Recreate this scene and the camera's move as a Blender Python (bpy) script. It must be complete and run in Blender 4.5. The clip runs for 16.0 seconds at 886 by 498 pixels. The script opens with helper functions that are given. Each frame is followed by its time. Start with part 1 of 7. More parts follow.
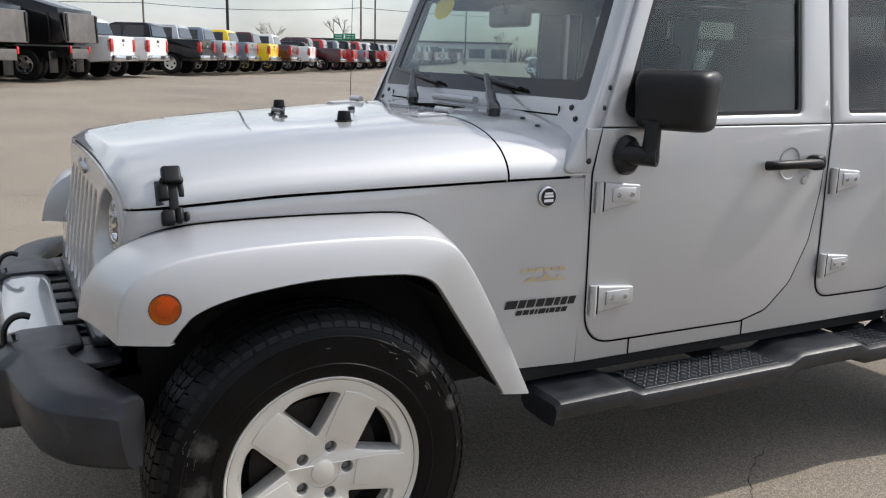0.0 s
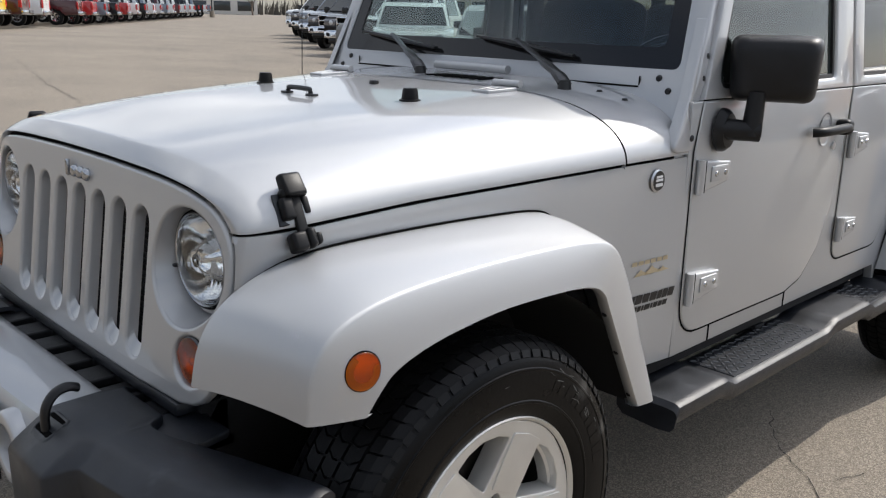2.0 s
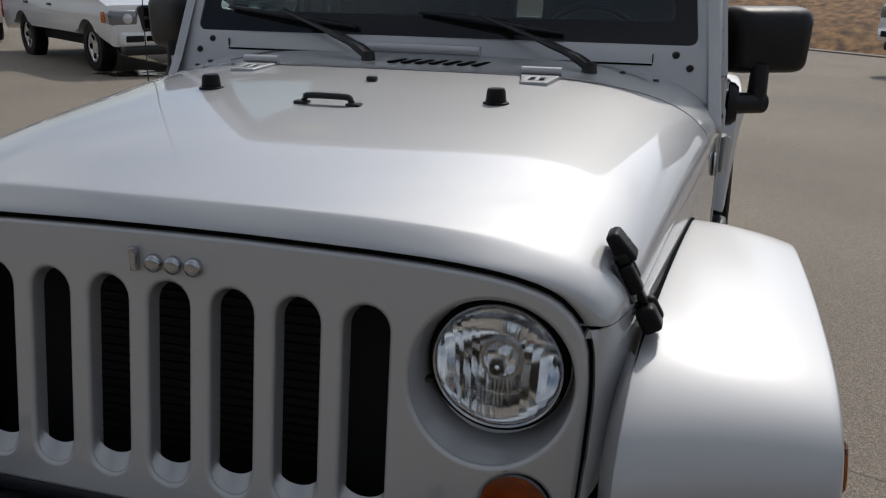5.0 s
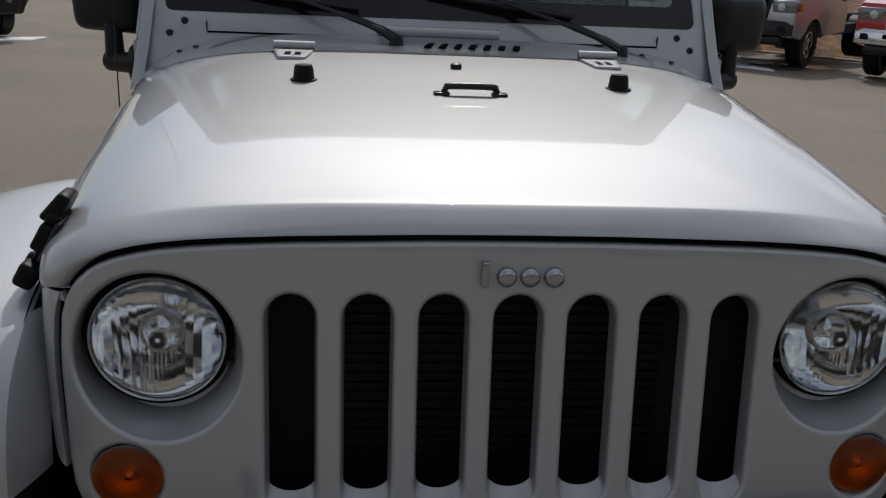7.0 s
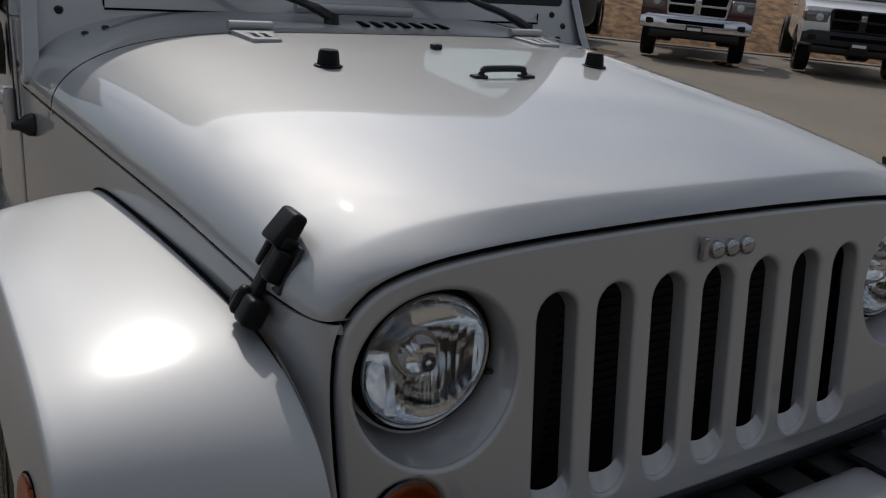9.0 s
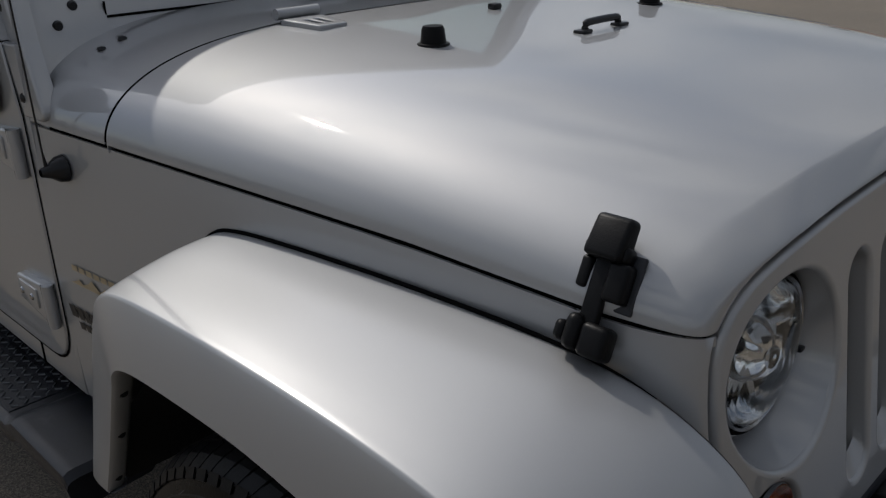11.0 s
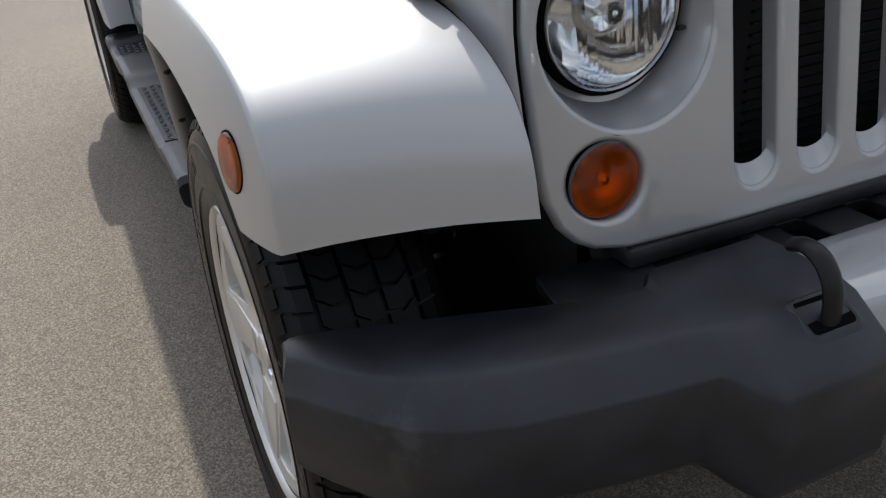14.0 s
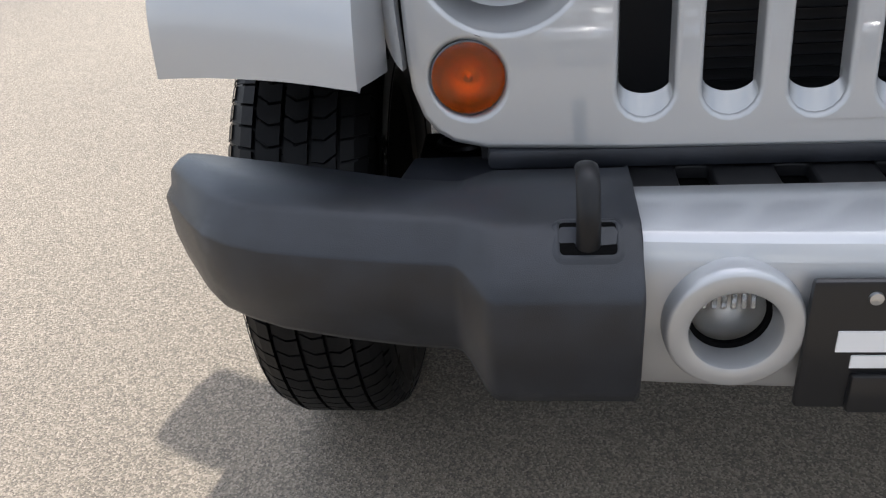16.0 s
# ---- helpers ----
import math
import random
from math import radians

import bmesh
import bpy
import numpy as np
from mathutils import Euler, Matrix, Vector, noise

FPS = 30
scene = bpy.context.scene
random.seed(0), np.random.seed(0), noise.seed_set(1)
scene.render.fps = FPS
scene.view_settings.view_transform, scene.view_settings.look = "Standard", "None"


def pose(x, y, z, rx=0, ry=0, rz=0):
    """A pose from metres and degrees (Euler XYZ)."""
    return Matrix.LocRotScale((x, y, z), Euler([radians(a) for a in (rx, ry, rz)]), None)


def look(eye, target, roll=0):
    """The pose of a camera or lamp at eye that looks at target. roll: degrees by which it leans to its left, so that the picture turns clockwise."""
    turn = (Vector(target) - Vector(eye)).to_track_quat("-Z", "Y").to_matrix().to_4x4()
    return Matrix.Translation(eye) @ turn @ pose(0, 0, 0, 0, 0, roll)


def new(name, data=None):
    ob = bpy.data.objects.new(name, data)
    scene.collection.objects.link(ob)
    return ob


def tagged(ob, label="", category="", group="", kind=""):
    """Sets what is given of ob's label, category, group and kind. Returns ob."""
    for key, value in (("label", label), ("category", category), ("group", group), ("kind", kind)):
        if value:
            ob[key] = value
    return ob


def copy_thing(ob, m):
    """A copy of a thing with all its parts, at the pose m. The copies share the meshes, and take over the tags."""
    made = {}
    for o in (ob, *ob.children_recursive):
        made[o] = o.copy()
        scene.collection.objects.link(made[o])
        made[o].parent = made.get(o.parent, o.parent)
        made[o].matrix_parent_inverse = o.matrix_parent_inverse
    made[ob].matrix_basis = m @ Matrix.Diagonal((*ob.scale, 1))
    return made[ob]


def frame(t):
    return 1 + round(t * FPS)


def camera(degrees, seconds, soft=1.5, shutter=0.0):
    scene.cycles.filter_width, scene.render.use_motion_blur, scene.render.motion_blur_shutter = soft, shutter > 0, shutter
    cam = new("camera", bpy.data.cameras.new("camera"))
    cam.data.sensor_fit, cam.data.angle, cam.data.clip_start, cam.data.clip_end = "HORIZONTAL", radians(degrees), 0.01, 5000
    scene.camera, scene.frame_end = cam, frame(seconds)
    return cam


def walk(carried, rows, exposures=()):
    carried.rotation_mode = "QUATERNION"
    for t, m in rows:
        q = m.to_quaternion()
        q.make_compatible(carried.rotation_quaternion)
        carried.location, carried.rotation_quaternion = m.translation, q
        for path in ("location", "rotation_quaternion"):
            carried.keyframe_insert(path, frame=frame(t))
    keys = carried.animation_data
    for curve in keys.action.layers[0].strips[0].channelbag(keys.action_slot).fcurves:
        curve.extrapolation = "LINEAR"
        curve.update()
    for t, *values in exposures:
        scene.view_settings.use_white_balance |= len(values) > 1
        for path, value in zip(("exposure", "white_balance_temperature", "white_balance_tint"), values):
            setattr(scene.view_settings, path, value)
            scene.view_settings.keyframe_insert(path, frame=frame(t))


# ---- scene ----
cam = camera(54.3, 16.0, soft=1.2)
PATH = [
    (0, (-0.689, -2.692, 1.412), (0.227, -0.967, 0.983), 1.4),
    (0.5, (-0.79, -2.491, 1.389), (0.246, -0.842, 0.932), 2.0),
    (1, (-0.88, -2.245, 1.399), (0.254, -0.671, 0.916), 1.6),
    (1.5, (-0.998, -2.069, 1.399), (0.236, -0.577, 0.9), 2.3),
    (2, (-1.172, -1.883, 1.425), (0.178, -0.501, 0.907), 1.3),
    (2.5, (-1.247, -1.723, 1.419), (0.208, -0.46, 0.882), 1.2),
    (3, (-1.285, -1.511, 1.435), (0.251, -0.357, 0.88), 0.7),
    (5.5, (-1.469, -0.453, 1.484), (0.4, -0.117, 0.857), 1.4),
    (6, (-1.498, -0.203, 1.486), (0.393, -0.05, 0.852), 2.0),
    (6.5, (-1.533, 0.034, 1.5), (0.359, -0.025, 0.856), 2.0),
    (7, (-1.48, 0.224, 1.481), (0.398, 0.008, 0.827), 2.7),
    (7.5, (-1.395, 0.414, 1.484), (0.445, -0.004, 0.821), 4.0),
    (8, (-1.346, 0.621, 1.483), (0.429, -0.015, 0.818), 5.1),
    (8.5, (-1.316, 0.845, 1.492), (0.356, -0.026, 0.824), 4.5),
    (9, (-1.207, 0.978, 1.461), (0.37, -0.054, 0.789), 5.2),
    (9.5, (-1.027, 1.099, 1.463), (0.499, 0.003, 0.776), 3.2),
    (12, (-0.74, 1.317, 1.421), (0.49, -0.027, 0.596), -2.7),
    (12.5, (-0.896, 1.235, 1.383), (0.471, 0.055, 0.522), -2.3),
    (13, (-1.043, 1.196, 1.34), (0.442, 0.172, 0.477), -3.0),
    (13.5, (-1.17, 1.124, 1.297), (0.408, 0.292, 0.394), -2.7),
    (14, (-1.233, 1.04, 1.206), (0.403, 0.352, 0.283), -4.2),
    (14.5, (-1.306, 0.842, 1.168), (0.415, 0.506, 0.208), -5.3),
    (15, (-1.356, 0.718, 1.163), (0.325, 0.557, 0.092), -4.0),
    (15.5, (-1.431, 0.559, 1.15), (0.277, 0.642, 0.114), -3.9),
    (16, (-1.486, 0.435, 1.155), (0.235, 0.642, 0.157), -4.2),
]
EXPOSURE = [(0, 0.25), (1.5, 0.25), (3.0, -0.18), (5.5, -0.79), (7.0, -0.89), (8.0, -1.09), (9.0, -1.18), (9.7, -1.18), (12.5, -1.16), (13.0, -0.98), (13.5, -0.57), (14.0, 0.08), (14.5, 0.6), (15.0, 0.95), (16.0, 1.05)]
walk(cam, [(t, look(eye, target, roll)) for t, eye, target, roll in PATH], EXPOSURE)
# ---- body ----
# ---------- world and light ----------
world = bpy.data.worlds.new("sky")
scene.world = world
world.use_nodes = True
wn, wl = world.node_tree.nodes, world.node_tree.links
wn.clear()
SUN_EL, SUN_AZ = radians(46.7), math.atan2(-1.57, 9.3)
sky = wn.new("ShaderNodeTexSky")
sky.sky_type, sky.sun_disc = "NISHITA", False
sky.sun_elevation, sky.sun_rotation = SUN_EL, math.pi / 2 - SUN_AZ
sky.air_density, sky.dust_density = 1.0, 1.5
coord = wn.new("ShaderNodeTexCoord")
stretch = wn.new("ShaderNodeMapping")
stretch.inputs["Scale"].default_value = (1.2, 1.2, 3.2)
puffs = wn.new("ShaderNodeTexNoise")
puffs.inputs["Scale"].default_value, puffs.inputs["Detail"].default_value = 1.5, 7.0
cover = wn.new("ShaderNodeValToRGB")
cover.color_ramp.elements[0].position, cover.color_ramp.elements[1].position = 0.34, 0.66
shade = wn.new("ShaderNodeTexNoise")
shade.inputs["Scale"].default_value, shade.inputs["Detail"].default_value = 3.8, 6.0
tone = wn.new("ShaderNodeValToRGB")
tone.color_ramp.elements[0].position, tone.color_ramp.elements[0].color = 0.30, (3.6, 4.05, 4.9, 1)
tone.color_ramp.elements[1].position, tone.color_ramp.elements[1].color = 0.70, (10.5, 10.6, 10.8, 1)
mixc = wn.new("ShaderNodeMixRGB")
back = wn.new("ShaderNodeBackground")
back.inputs["Strength"].default_value = 0.150
wout = wn.new("ShaderNodeOutputWorld")
wl.new(coord.outputs["Generated"], stretch.inputs["Vector"])
wl.new(stretch.outputs["Vector"], puffs.inputs["Vector"])
wl.new(stretch.outputs["Vector"], shade.inputs["Vector"])
wl.new(puffs.outputs["Fac"], cover.inputs["Fac"])
wl.new(shade.outputs["Fac"], tone.inputs["Fac"])
wl.new(cover.outputs["Color"], mixc.inputs["Fac"])
wl.new(sky.outputs["Color"], mixc.inputs["Color1"])
wl.new(tone.outputs["Color"], mixc.inputs["Color2"])
# thin cloud scatters the sunlight forwards, so that the sky is brighter towards the sun
toward = wn.new("ShaderNodeVectorMath")
toward.operation = "DOT_PRODUCT"
toward.inputs[1].default_value = Vector((9.3, -1.57, 10.0)).normalized()
facing = wn.new("ShaderNodeMath")
facing.operation, facing.inputs[1].default_value = "MAXIMUM", 0.0
spread = wn.new("ShaderNodeMath")
spread.operation, spread.inputs[1].default_value = "POWER", 5.0
gain = wn.new("ShaderNodeMath")
gain.operation, gain.inputs[1].default_value, gain.inputs[2].default_value = "MULTIPLY_ADD", 1.35, 0.76
scatter = wn.new("ShaderNodeVectorMath")
scatter.operation = "SCALE"
wl.new(coord.outputs["Generated"], toward.inputs[0])
wl.new(toward.outputs["Value"], facing.inputs[0])
wl.new(facing.outputs["Value"], spread.inputs[0])
wl.new(spread.outputs["Value"], gain.inputs[0])
wl.new(mixc.outputs["Color"], scatter.inputs[0])
wl.new(gain.outputs["Value"], scatter.inputs["Scale"])
wl.new(scatter.outputs["Vector"], back.inputs["Color"])
wl.new(back.outputs["Background"], wout.inputs["Surface"])

sun = new("sun", bpy.data.lights.new("sun", "SUN"))
sun.data.energy, sun.data.angle, sun.data.color = 3.0, radians(0.6), (1.0, 0.95, 0.88)
sun.matrix_world = look((9.3, -1.57, 10), (0, 0, 0))


# ---------- materials ----------
def material(name, color, rough=0.5, metal=0.0, coat=0.0, vary=0.0, scale=20.0, bump=0.0, bump_scale=200.0, fine=0.0, trans=0.0, ior=1.45, spec=0.5, coat_rough=0.03, coat_ior=1.5):
    m = bpy.data.materials.new(name)
    m.use_nodes = True
    n, l = m.node_tree.nodes, m.node_tree.links
    p = n["Principled BSDF"]
    p.inputs["Base Color"].default_value = (*color, 1)
    p.inputs["Roughness"].default_value = rough
    p.inputs["Metallic"].default_value = metal
    p.inputs["Coat Weight"].default_value = coat
    p.inputs["Coat Roughness"].default_value = coat_rough
    p.inputs["Transmission Weight"].default_value = trans
    p.inputs["IOR"].default_value = ior
    p.inputs["Specular IOR Level"].default_value = spec
    p.inputs["Coat IOR"].default_value = coat_ior
    if vary or bump or fine:
        c = n.new("ShaderNodeTexCoord")
    if vary:
        a = n.new("ShaderNodeTexNoise")
        a.inputs["Scale"].default_value, a.inputs["Detail"].default_value = scale, 6.0
        l.new(c.outputs["Object"], a.inputs["Vector"])
        r = n.new("ShaderNodeValToRGB")
        lo, hi = 1 - vary, 1 + vary
        r.color_ramp.elements[0].position, r.color_ramp.elements[1].position = 0.3, 0.7
        r.color_ramp.elements[0].color = (*[min(1, v * lo) for v in color], 1)
        r.color_ramp.elements[1].color = (*[min(1, v * hi) for v in color], 1)
        l.new(a.outputs["Fac"], r.inputs["Fac"])
        l.new(r.outputs["Color"], p.inputs["Base Color"])
        k = n.new("ShaderNodeMath")
        k.operation, k.inputs[1].default_value, k.inputs[2].default_value = "MULTIPLY_ADD", 0.22, rough - 0.11
        l.new(a.outputs["Fac"], k.inputs[0])
        l.new(k.outputs["Value"], p.inputs["Roughness"])
    if bump:
        b = n.new("ShaderNodeTexNoise")
        b.inputs["Scale"].default_value, b.inputs["Detail"].default_value = bump_scale, 3.0
        l.new(c.outputs["Object"], b.inputs["Vector"])
        u = n.new("ShaderNodeBump")
        u.inputs["Strength"].default_value, u.inputs["Distance"].default_value = bump, 0.002
        l.new(b.outputs["Fac"], u.inputs["Height"])
        l.new(u.outputs["Normal"], p.inputs["Normal"])
    return m


def paint(name, color, metal=0.0, rough=0.35):
    m = material(name, color, rough, metal, 1.0)
    return m


SILVER = material("silver_metallic_paint", (0.472, 0.477, 0.482), 0.64, 0.86, 1.0, coat_ior=1.75)
FLARE_PAINT = material("satin_silver_paint", (0.472, 0.477, 0.482), 0.64, 0.86, 1.0, coat_rough=0.22, coat_ior=1.6)
PLASTIC = material("textured_black_plastic", (0.0125, 0.0142, 0.0185), 0.40, 0.0, 0.0, 0.40, 16.0, 0.2, 900.0, spec=0.58)
SHELL = material("black_mirror_shell", (0.009, 0.009, 0.010), 0.40, 0.0, 0.0, 0.2, 20.0, 0.15, 900.0, spec=0.35)
BLACK = material("black_gloss_plastic", (0.012, 0.012, 0.013), 0.28)
SIDEWALL = material("tyre_sidewall", (0.0032, 0.0032, 0.0035), 0.30, 0.0, 0.0, 0.35, 14.0, 0.12, 140.0, spec=0.16)
RUBBER = material("tyre_rubber", (0.0062, 0.0062, 0.0067), 0.46, 0.0, 0.0, 0.35, 18.0, 0.12, 300.0, spec=0.22)
LATCH_RUBBER = material("latch_rubber", (0.0055, 0.0055, 0.006), 0.42, 0.0, 0.0, 0.2, 30.0, 0.1, 400.0, spec=0.22)
RIM_DARK = material("dark_rim_barrel", (0.035, 0.032, 0.028), 0.6, 0.3, vary=0.4)
LINER = material("liner_black", (0.008, 0.008, 0.009), 0.85, vary=0.3)
GAPM = material("panel_gap_black", (0.004, 0.004, 0.004), 0.9, spec=0.05)
EMBLEM = material("dull_emblem_chrome", (0.42, 0.43, 0.45), 0.22, 1.0)
CHROME = material("chrome", (0.82, 0.83, 0.85), 0.08, 1.0)
STEEL = material("zinc_steel", (0.55, 0.56, 0.58), 0.32, 1.0, vary=0.08, scale=60)
ALLOY = material("painted_alloy", (0.66, 0.645, 0.61), 0.40, 0.55, 0.4, 0.06, 9.0)
AMBER = material("amber_lens", (0.88, 0.29, 0.008), 0.03, trans=1.0, ior=1.40, bump=0.06, bump_scale=160.0)
FACETS = material("lamp_facets", (0.75, 0.75, 0.75), 0.25, 1.0, bump=0.4, bump_scale=240.0)
GLASS = material("clear_glass", (0.86, 0.96, 0.93), 0.0, 0.0, 0.0, trans=1.0, ior=1.45)
SIDE_GLASS = material("green_tinted_glass", (0.50, 0.58, 0.56), 0.0, 0.0, 0.0, trans=1.0, ior=1.5)
TINT = material("tinted_glass", (0.18, 0.20, 0.20), 0.0, 0.0, 0.0, trans=1.0, ior=1.45)
FRIT = material("windshield_black_band", (0.01, 0.01, 0.011), 0.12)
CLOTH = material("dark_grey_seat_cloth", (0.035, 0.036, 0.038), 0.9, vary=0.2, bump=0.4)
DASH = material("dark_grey_dashboard", (0.07, 0.072, 0.076), 0.7, vary=0.1, bump=0.3, bump_scale=500)
WHITE = material("white_print", (0.75, 0.75, 0.75), 0.5)
GOLD = material("gold_decal", (0.50, 0.42, 0.28), 0.4, 0.4)
PAPER = material("paper_green_edge", (0.55, 0.72, 0.62), 0.6)
YELLOWS = material("yellow_sticker", (0.75, 0.55, 0.02), 0.5)
SCUFF = material("grey_rubber_scuff", (0.13, 0.13, 0.125), 0.8, vary=0.4, scale=90)
# step tread with its sunlit gleam in the colour; signal bezels share it
TREADPAD = material("sunlit_tread_grey", (0.10, 0.105, 0.112), 0.42, vary=0.2, scale=40)
RED = material("red_lens", (0.45, 0.01, 0.01), 0.15, 0.0, 0.5)


def scuffed(m, mark):
    """Lays faint rubbed patches of the mark colour over a plain material."""
    n, l = m.node_tree.nodes, m.node_tree.links
    p = n["Principled BSDF"]
    src = p.inputs["Base Color"].links[0].from_socket
    c = n.new("ShaderNodeTexCoord")
    a = n.new("ShaderNodeTexNoise")
    a.inputs["Scale"].default_value, a.inputs["Detail"].default_value, a.inputs["Roughness"].default_value = 7.0, 9.0, 0.72
    l.new(c.outputs["Object"], a.inputs["Vector"])
    r = n.new("ShaderNodeValToRGB")
    r.color_ramp.elements[0].position, r.color_ramp.elements[0].color = 0.60, (0, 0, 0, 1)
    r.color_ramp.elements[1].position, r.color_ramp.elements[1].color = 0.76, (1, 1, 1, 1)
    l.new(a.outputs["Fac"], r.inputs["Fac"])
    mx = n.new("ShaderNodeMixRGB")
    mx.inputs["Color2"].default_value = (*mark, 1)
    l.new(r.outputs["Color"], mx.inputs["Fac"])
    l.new(src, mx.inputs["Color1"])
    l.new(mx.outputs["Color"], p.inputs["Base Color"])


scuffed(PLASTIC, (0.055, 0.058, 0.064))


def pale_patches(m, mark, spots):
    """Lays the mark colour over a material in ragged patches round the given spots."""
    n, l = m.node_tree.nodes, m.node_tree.links
    p = n["Principled BSDF"]
    c = n.new("ShaderNodeTexCoord")
    grain = n.new("ShaderNodeTexNoise")
    grain.inputs["Scale"].default_value, grain.inputs["Detail"].default_value, grain.inputs["Roughness"].default_value = 26.0, 8.0, 0.75
    l.new(c.outputs["Object"], grain.inputs["Vector"])
    for centre, reach in spots:
        far = n.new("ShaderNodeVectorMath")
        far.operation, far.inputs[1].default_value = "DISTANCE", centre
        l.new(c.outputs["Object"], far.inputs[0])
        near = n.new("ShaderNodeMapRange")
        near.inputs["From Min"].default_value, near.inputs["From Max"].default_value = reach, 0.0
        near.inputs["To Min"].default_value, near.inputs["To Max"].default_value = -0.75, 0.35
        l.new(far.outputs["Value"], near.inputs["Value"])
        total = n.new("ShaderNodeMath")
        total.operation = "ADD"
        l.new(near.outputs["Result"], total.inputs[0])
        l.new(grain.outputs["Fac"], total.inputs[1])
        cover_fac = n.new("ShaderNodeMapRange")
        cover_fac.inputs["From Min"].default_value, cover_fac.inputs["From Max"].default_value = 0.42, 0.72
        cover_fac.inputs["To Max"].default_value = 0.40
        l.new(total.outputs["Value"], cover_fac.inputs["Value"])
        mx = n.new("ShaderNodeMixRGB")
        mx.inputs["Color2"].default_value = (*mark, 1)
        src = p.inputs["Base Color"].links[0].from_socket
        l.new(cover_fac.outputs["Result"], mx.inputs["Fac"])
        l.new(src, mx.inputs["Color1"])
        l.new(mx.outputs["Color"], p.inputs["Base Color"])


pale_patches(SIDEWALL, (0.12, 0.117, 0.110), [((-0.31, -0.117, 0.02), 0.11), ((-0.29, -0.117, 0.13), 0.09), ((0.25, -0.116, 0.25), 0.075), ((0.33, -0.114, 0.13), 0.06)])


# ---------- mesh helpers ----------
def mesh_from(name, bm, mat, smooth=True, angle=40):
    me = bpy.data.meshes.new(name)
    bmesh.ops.recalc_face_normals(bm, faces=bm.faces)
    bm.to_mesh(me)
    bm.free()
    for p in me.polygons:
        p.use_smooth = smooth
    if smooth:
        me.set_sharp_from_angle(angle=radians(angle))
    mats = mat if isinstance(mat, (list, tuple)) else [mat]
    for m in mats:
        me.materials.append(m)
    return me


def part(name, bm, mat, parent=None, label="", smooth=True, angle=40):
    ob = new(name, mesh_from(name, bm, mat, smooth, angle))
    if parent:
        ob.parent = parent
    if label:
        tagged(ob, label)
    return ob


def thing(name, label, category, group="", at=(0, 0, 0), rz=0.0):
    ob = new(name)
    ob.matrix_world = pose(*at, 0, 0, rz)
    return tagged(ob, label, category, group)


def box(bm, c, s, bev=0.004, seg=2, m=None):
    g = bmesh.ops.create_cube(bm, size=1.0)
    bmesh.ops.scale(bm, vec=s, verts=g["verts"])
    if bev:
        e = list({e for v in g["verts"] for e in v.link_edges})
        r = bmesh.ops.bevel(bm, geom=e, offset=min(bev, min(s) * 0.45), segments=seg, affect="EDGES", profile=0.5)
        vs = [v for v in r["verts"]]
        vs = list({v for f in r["faces"] for v in f.verts} | {v for v in g["verts"] if v.is_valid})
    else:
        vs = g["verts"]
    if m is not None:
        bmesh.ops.transform(bm, matrix=m, verts=vs)
    bmesh.ops.translate(bm, vec=c, verts=vs)
    return vs


def grid(bm, rows, close_u=False, close_v=False, mat_index=0):
    """Joins rows of points into a sheet of quads."""
    vs = [[bm.verts.new(p) for p in r] for r in rows]
    nu, nv = len(vs), len(vs[0])
    for i in range(nu - (0 if close_u else 1)):
        for j in range(nv - (0 if close_v else 1)):
            a, b = vs[i], vs[(i + 1) % nu]
            k = (j + 1) % nv
            try:
                f = bm.faces.new((a[j], a[k], b[k], b[j]))
                f.material_index = mat_index
            except ValueError:
                pass
    return vs


def lathe(bm, profile, centre, axis="y", sign=1, n=40, cap=False, squash=(1, 1)):
    """Turns a profile of (radius, offset along the axis) about an axis through centre."""
    rows = []
    for r, o in profile:
        ring = []
        for i in range(n):
            a = 2 * math.pi * i / n
            u, v = r * math.cos(a) * squash[0], r * math.sin(a) * squash[1]
            d = {"y": (u, sign * o, v), "x": (sign * o, u, v), "z": (u, v, sign * o)}[axis]
            ring.append((centre[0] + d[0], centre[1] + d[1], centre[2] + d[2]))
        rows.append(ring)
    vs = grid(bm, rows, close_v=True)
    if cap:
        for ring in (vs[0], vs[-1]):
            try:
                bm.faces.new(ring)
            except ValueError:
                pass
    return vs


def tube(bm, pts, r, n=10, flat=1.0, up=(0, 0, 1)):
    """A round or flattened bar along points."""
    pts = [Vector(p) for p in pts]
    rows = []
    for i, p in enumerate(pts):
        d = (pts[min(i + 1, len(pts) - 1)] - pts[max(i - 1, 0)]).normalized()
        u = Vector(up)
        if abs(d.dot(u)) > 0.95:
            u = Vector((1, 0, 0))
        s = d.cross(u).normalized()
        w = s.cross(d)
        rr = r[i] if isinstance(r, (list, tuple)) else r
        rows.append([p + rr * (math.cos(2 * math.pi * k / n) * s + flat * math.sin(2 * math.pi * k / n) * w) for k in range(n)])
    vs = grid(bm, rows, close_v=True)
    for ring in (vs[0], vs[-1]):
        bm.faces.new(ring)


def spline(pts, n):
    """A smooth curve through points, n samples a span."""
    p = [Vector(q) for q in pts]
    out = []
    for i in range(len(p) - 1):
        a, b, c, d = p[max(i - 1, 0)], p[i], p[i + 1], p[min(i + 2, len(p) - 1)]
        for k in range(n):
            t = k / n
            out.append(0.5 * (2 * b + (c - a) * t + (2 * a - 5 * b + 4 * c - d) * t * t + (3 * b - a - 3 * c + d) * t ** 3))
    out.append(p[-1])
    return out


def at_x(table, x):
    """Linear look-up in a short table of (x, value)."""
    for (x0, v0), (x1, v1) in zip(table, table[1:]):
        if x <= x1:
            t = max(0.0, (x - x0) / (x1 - x0))
            return v0 + (v1 - v0) * t
    return table[-1][1]


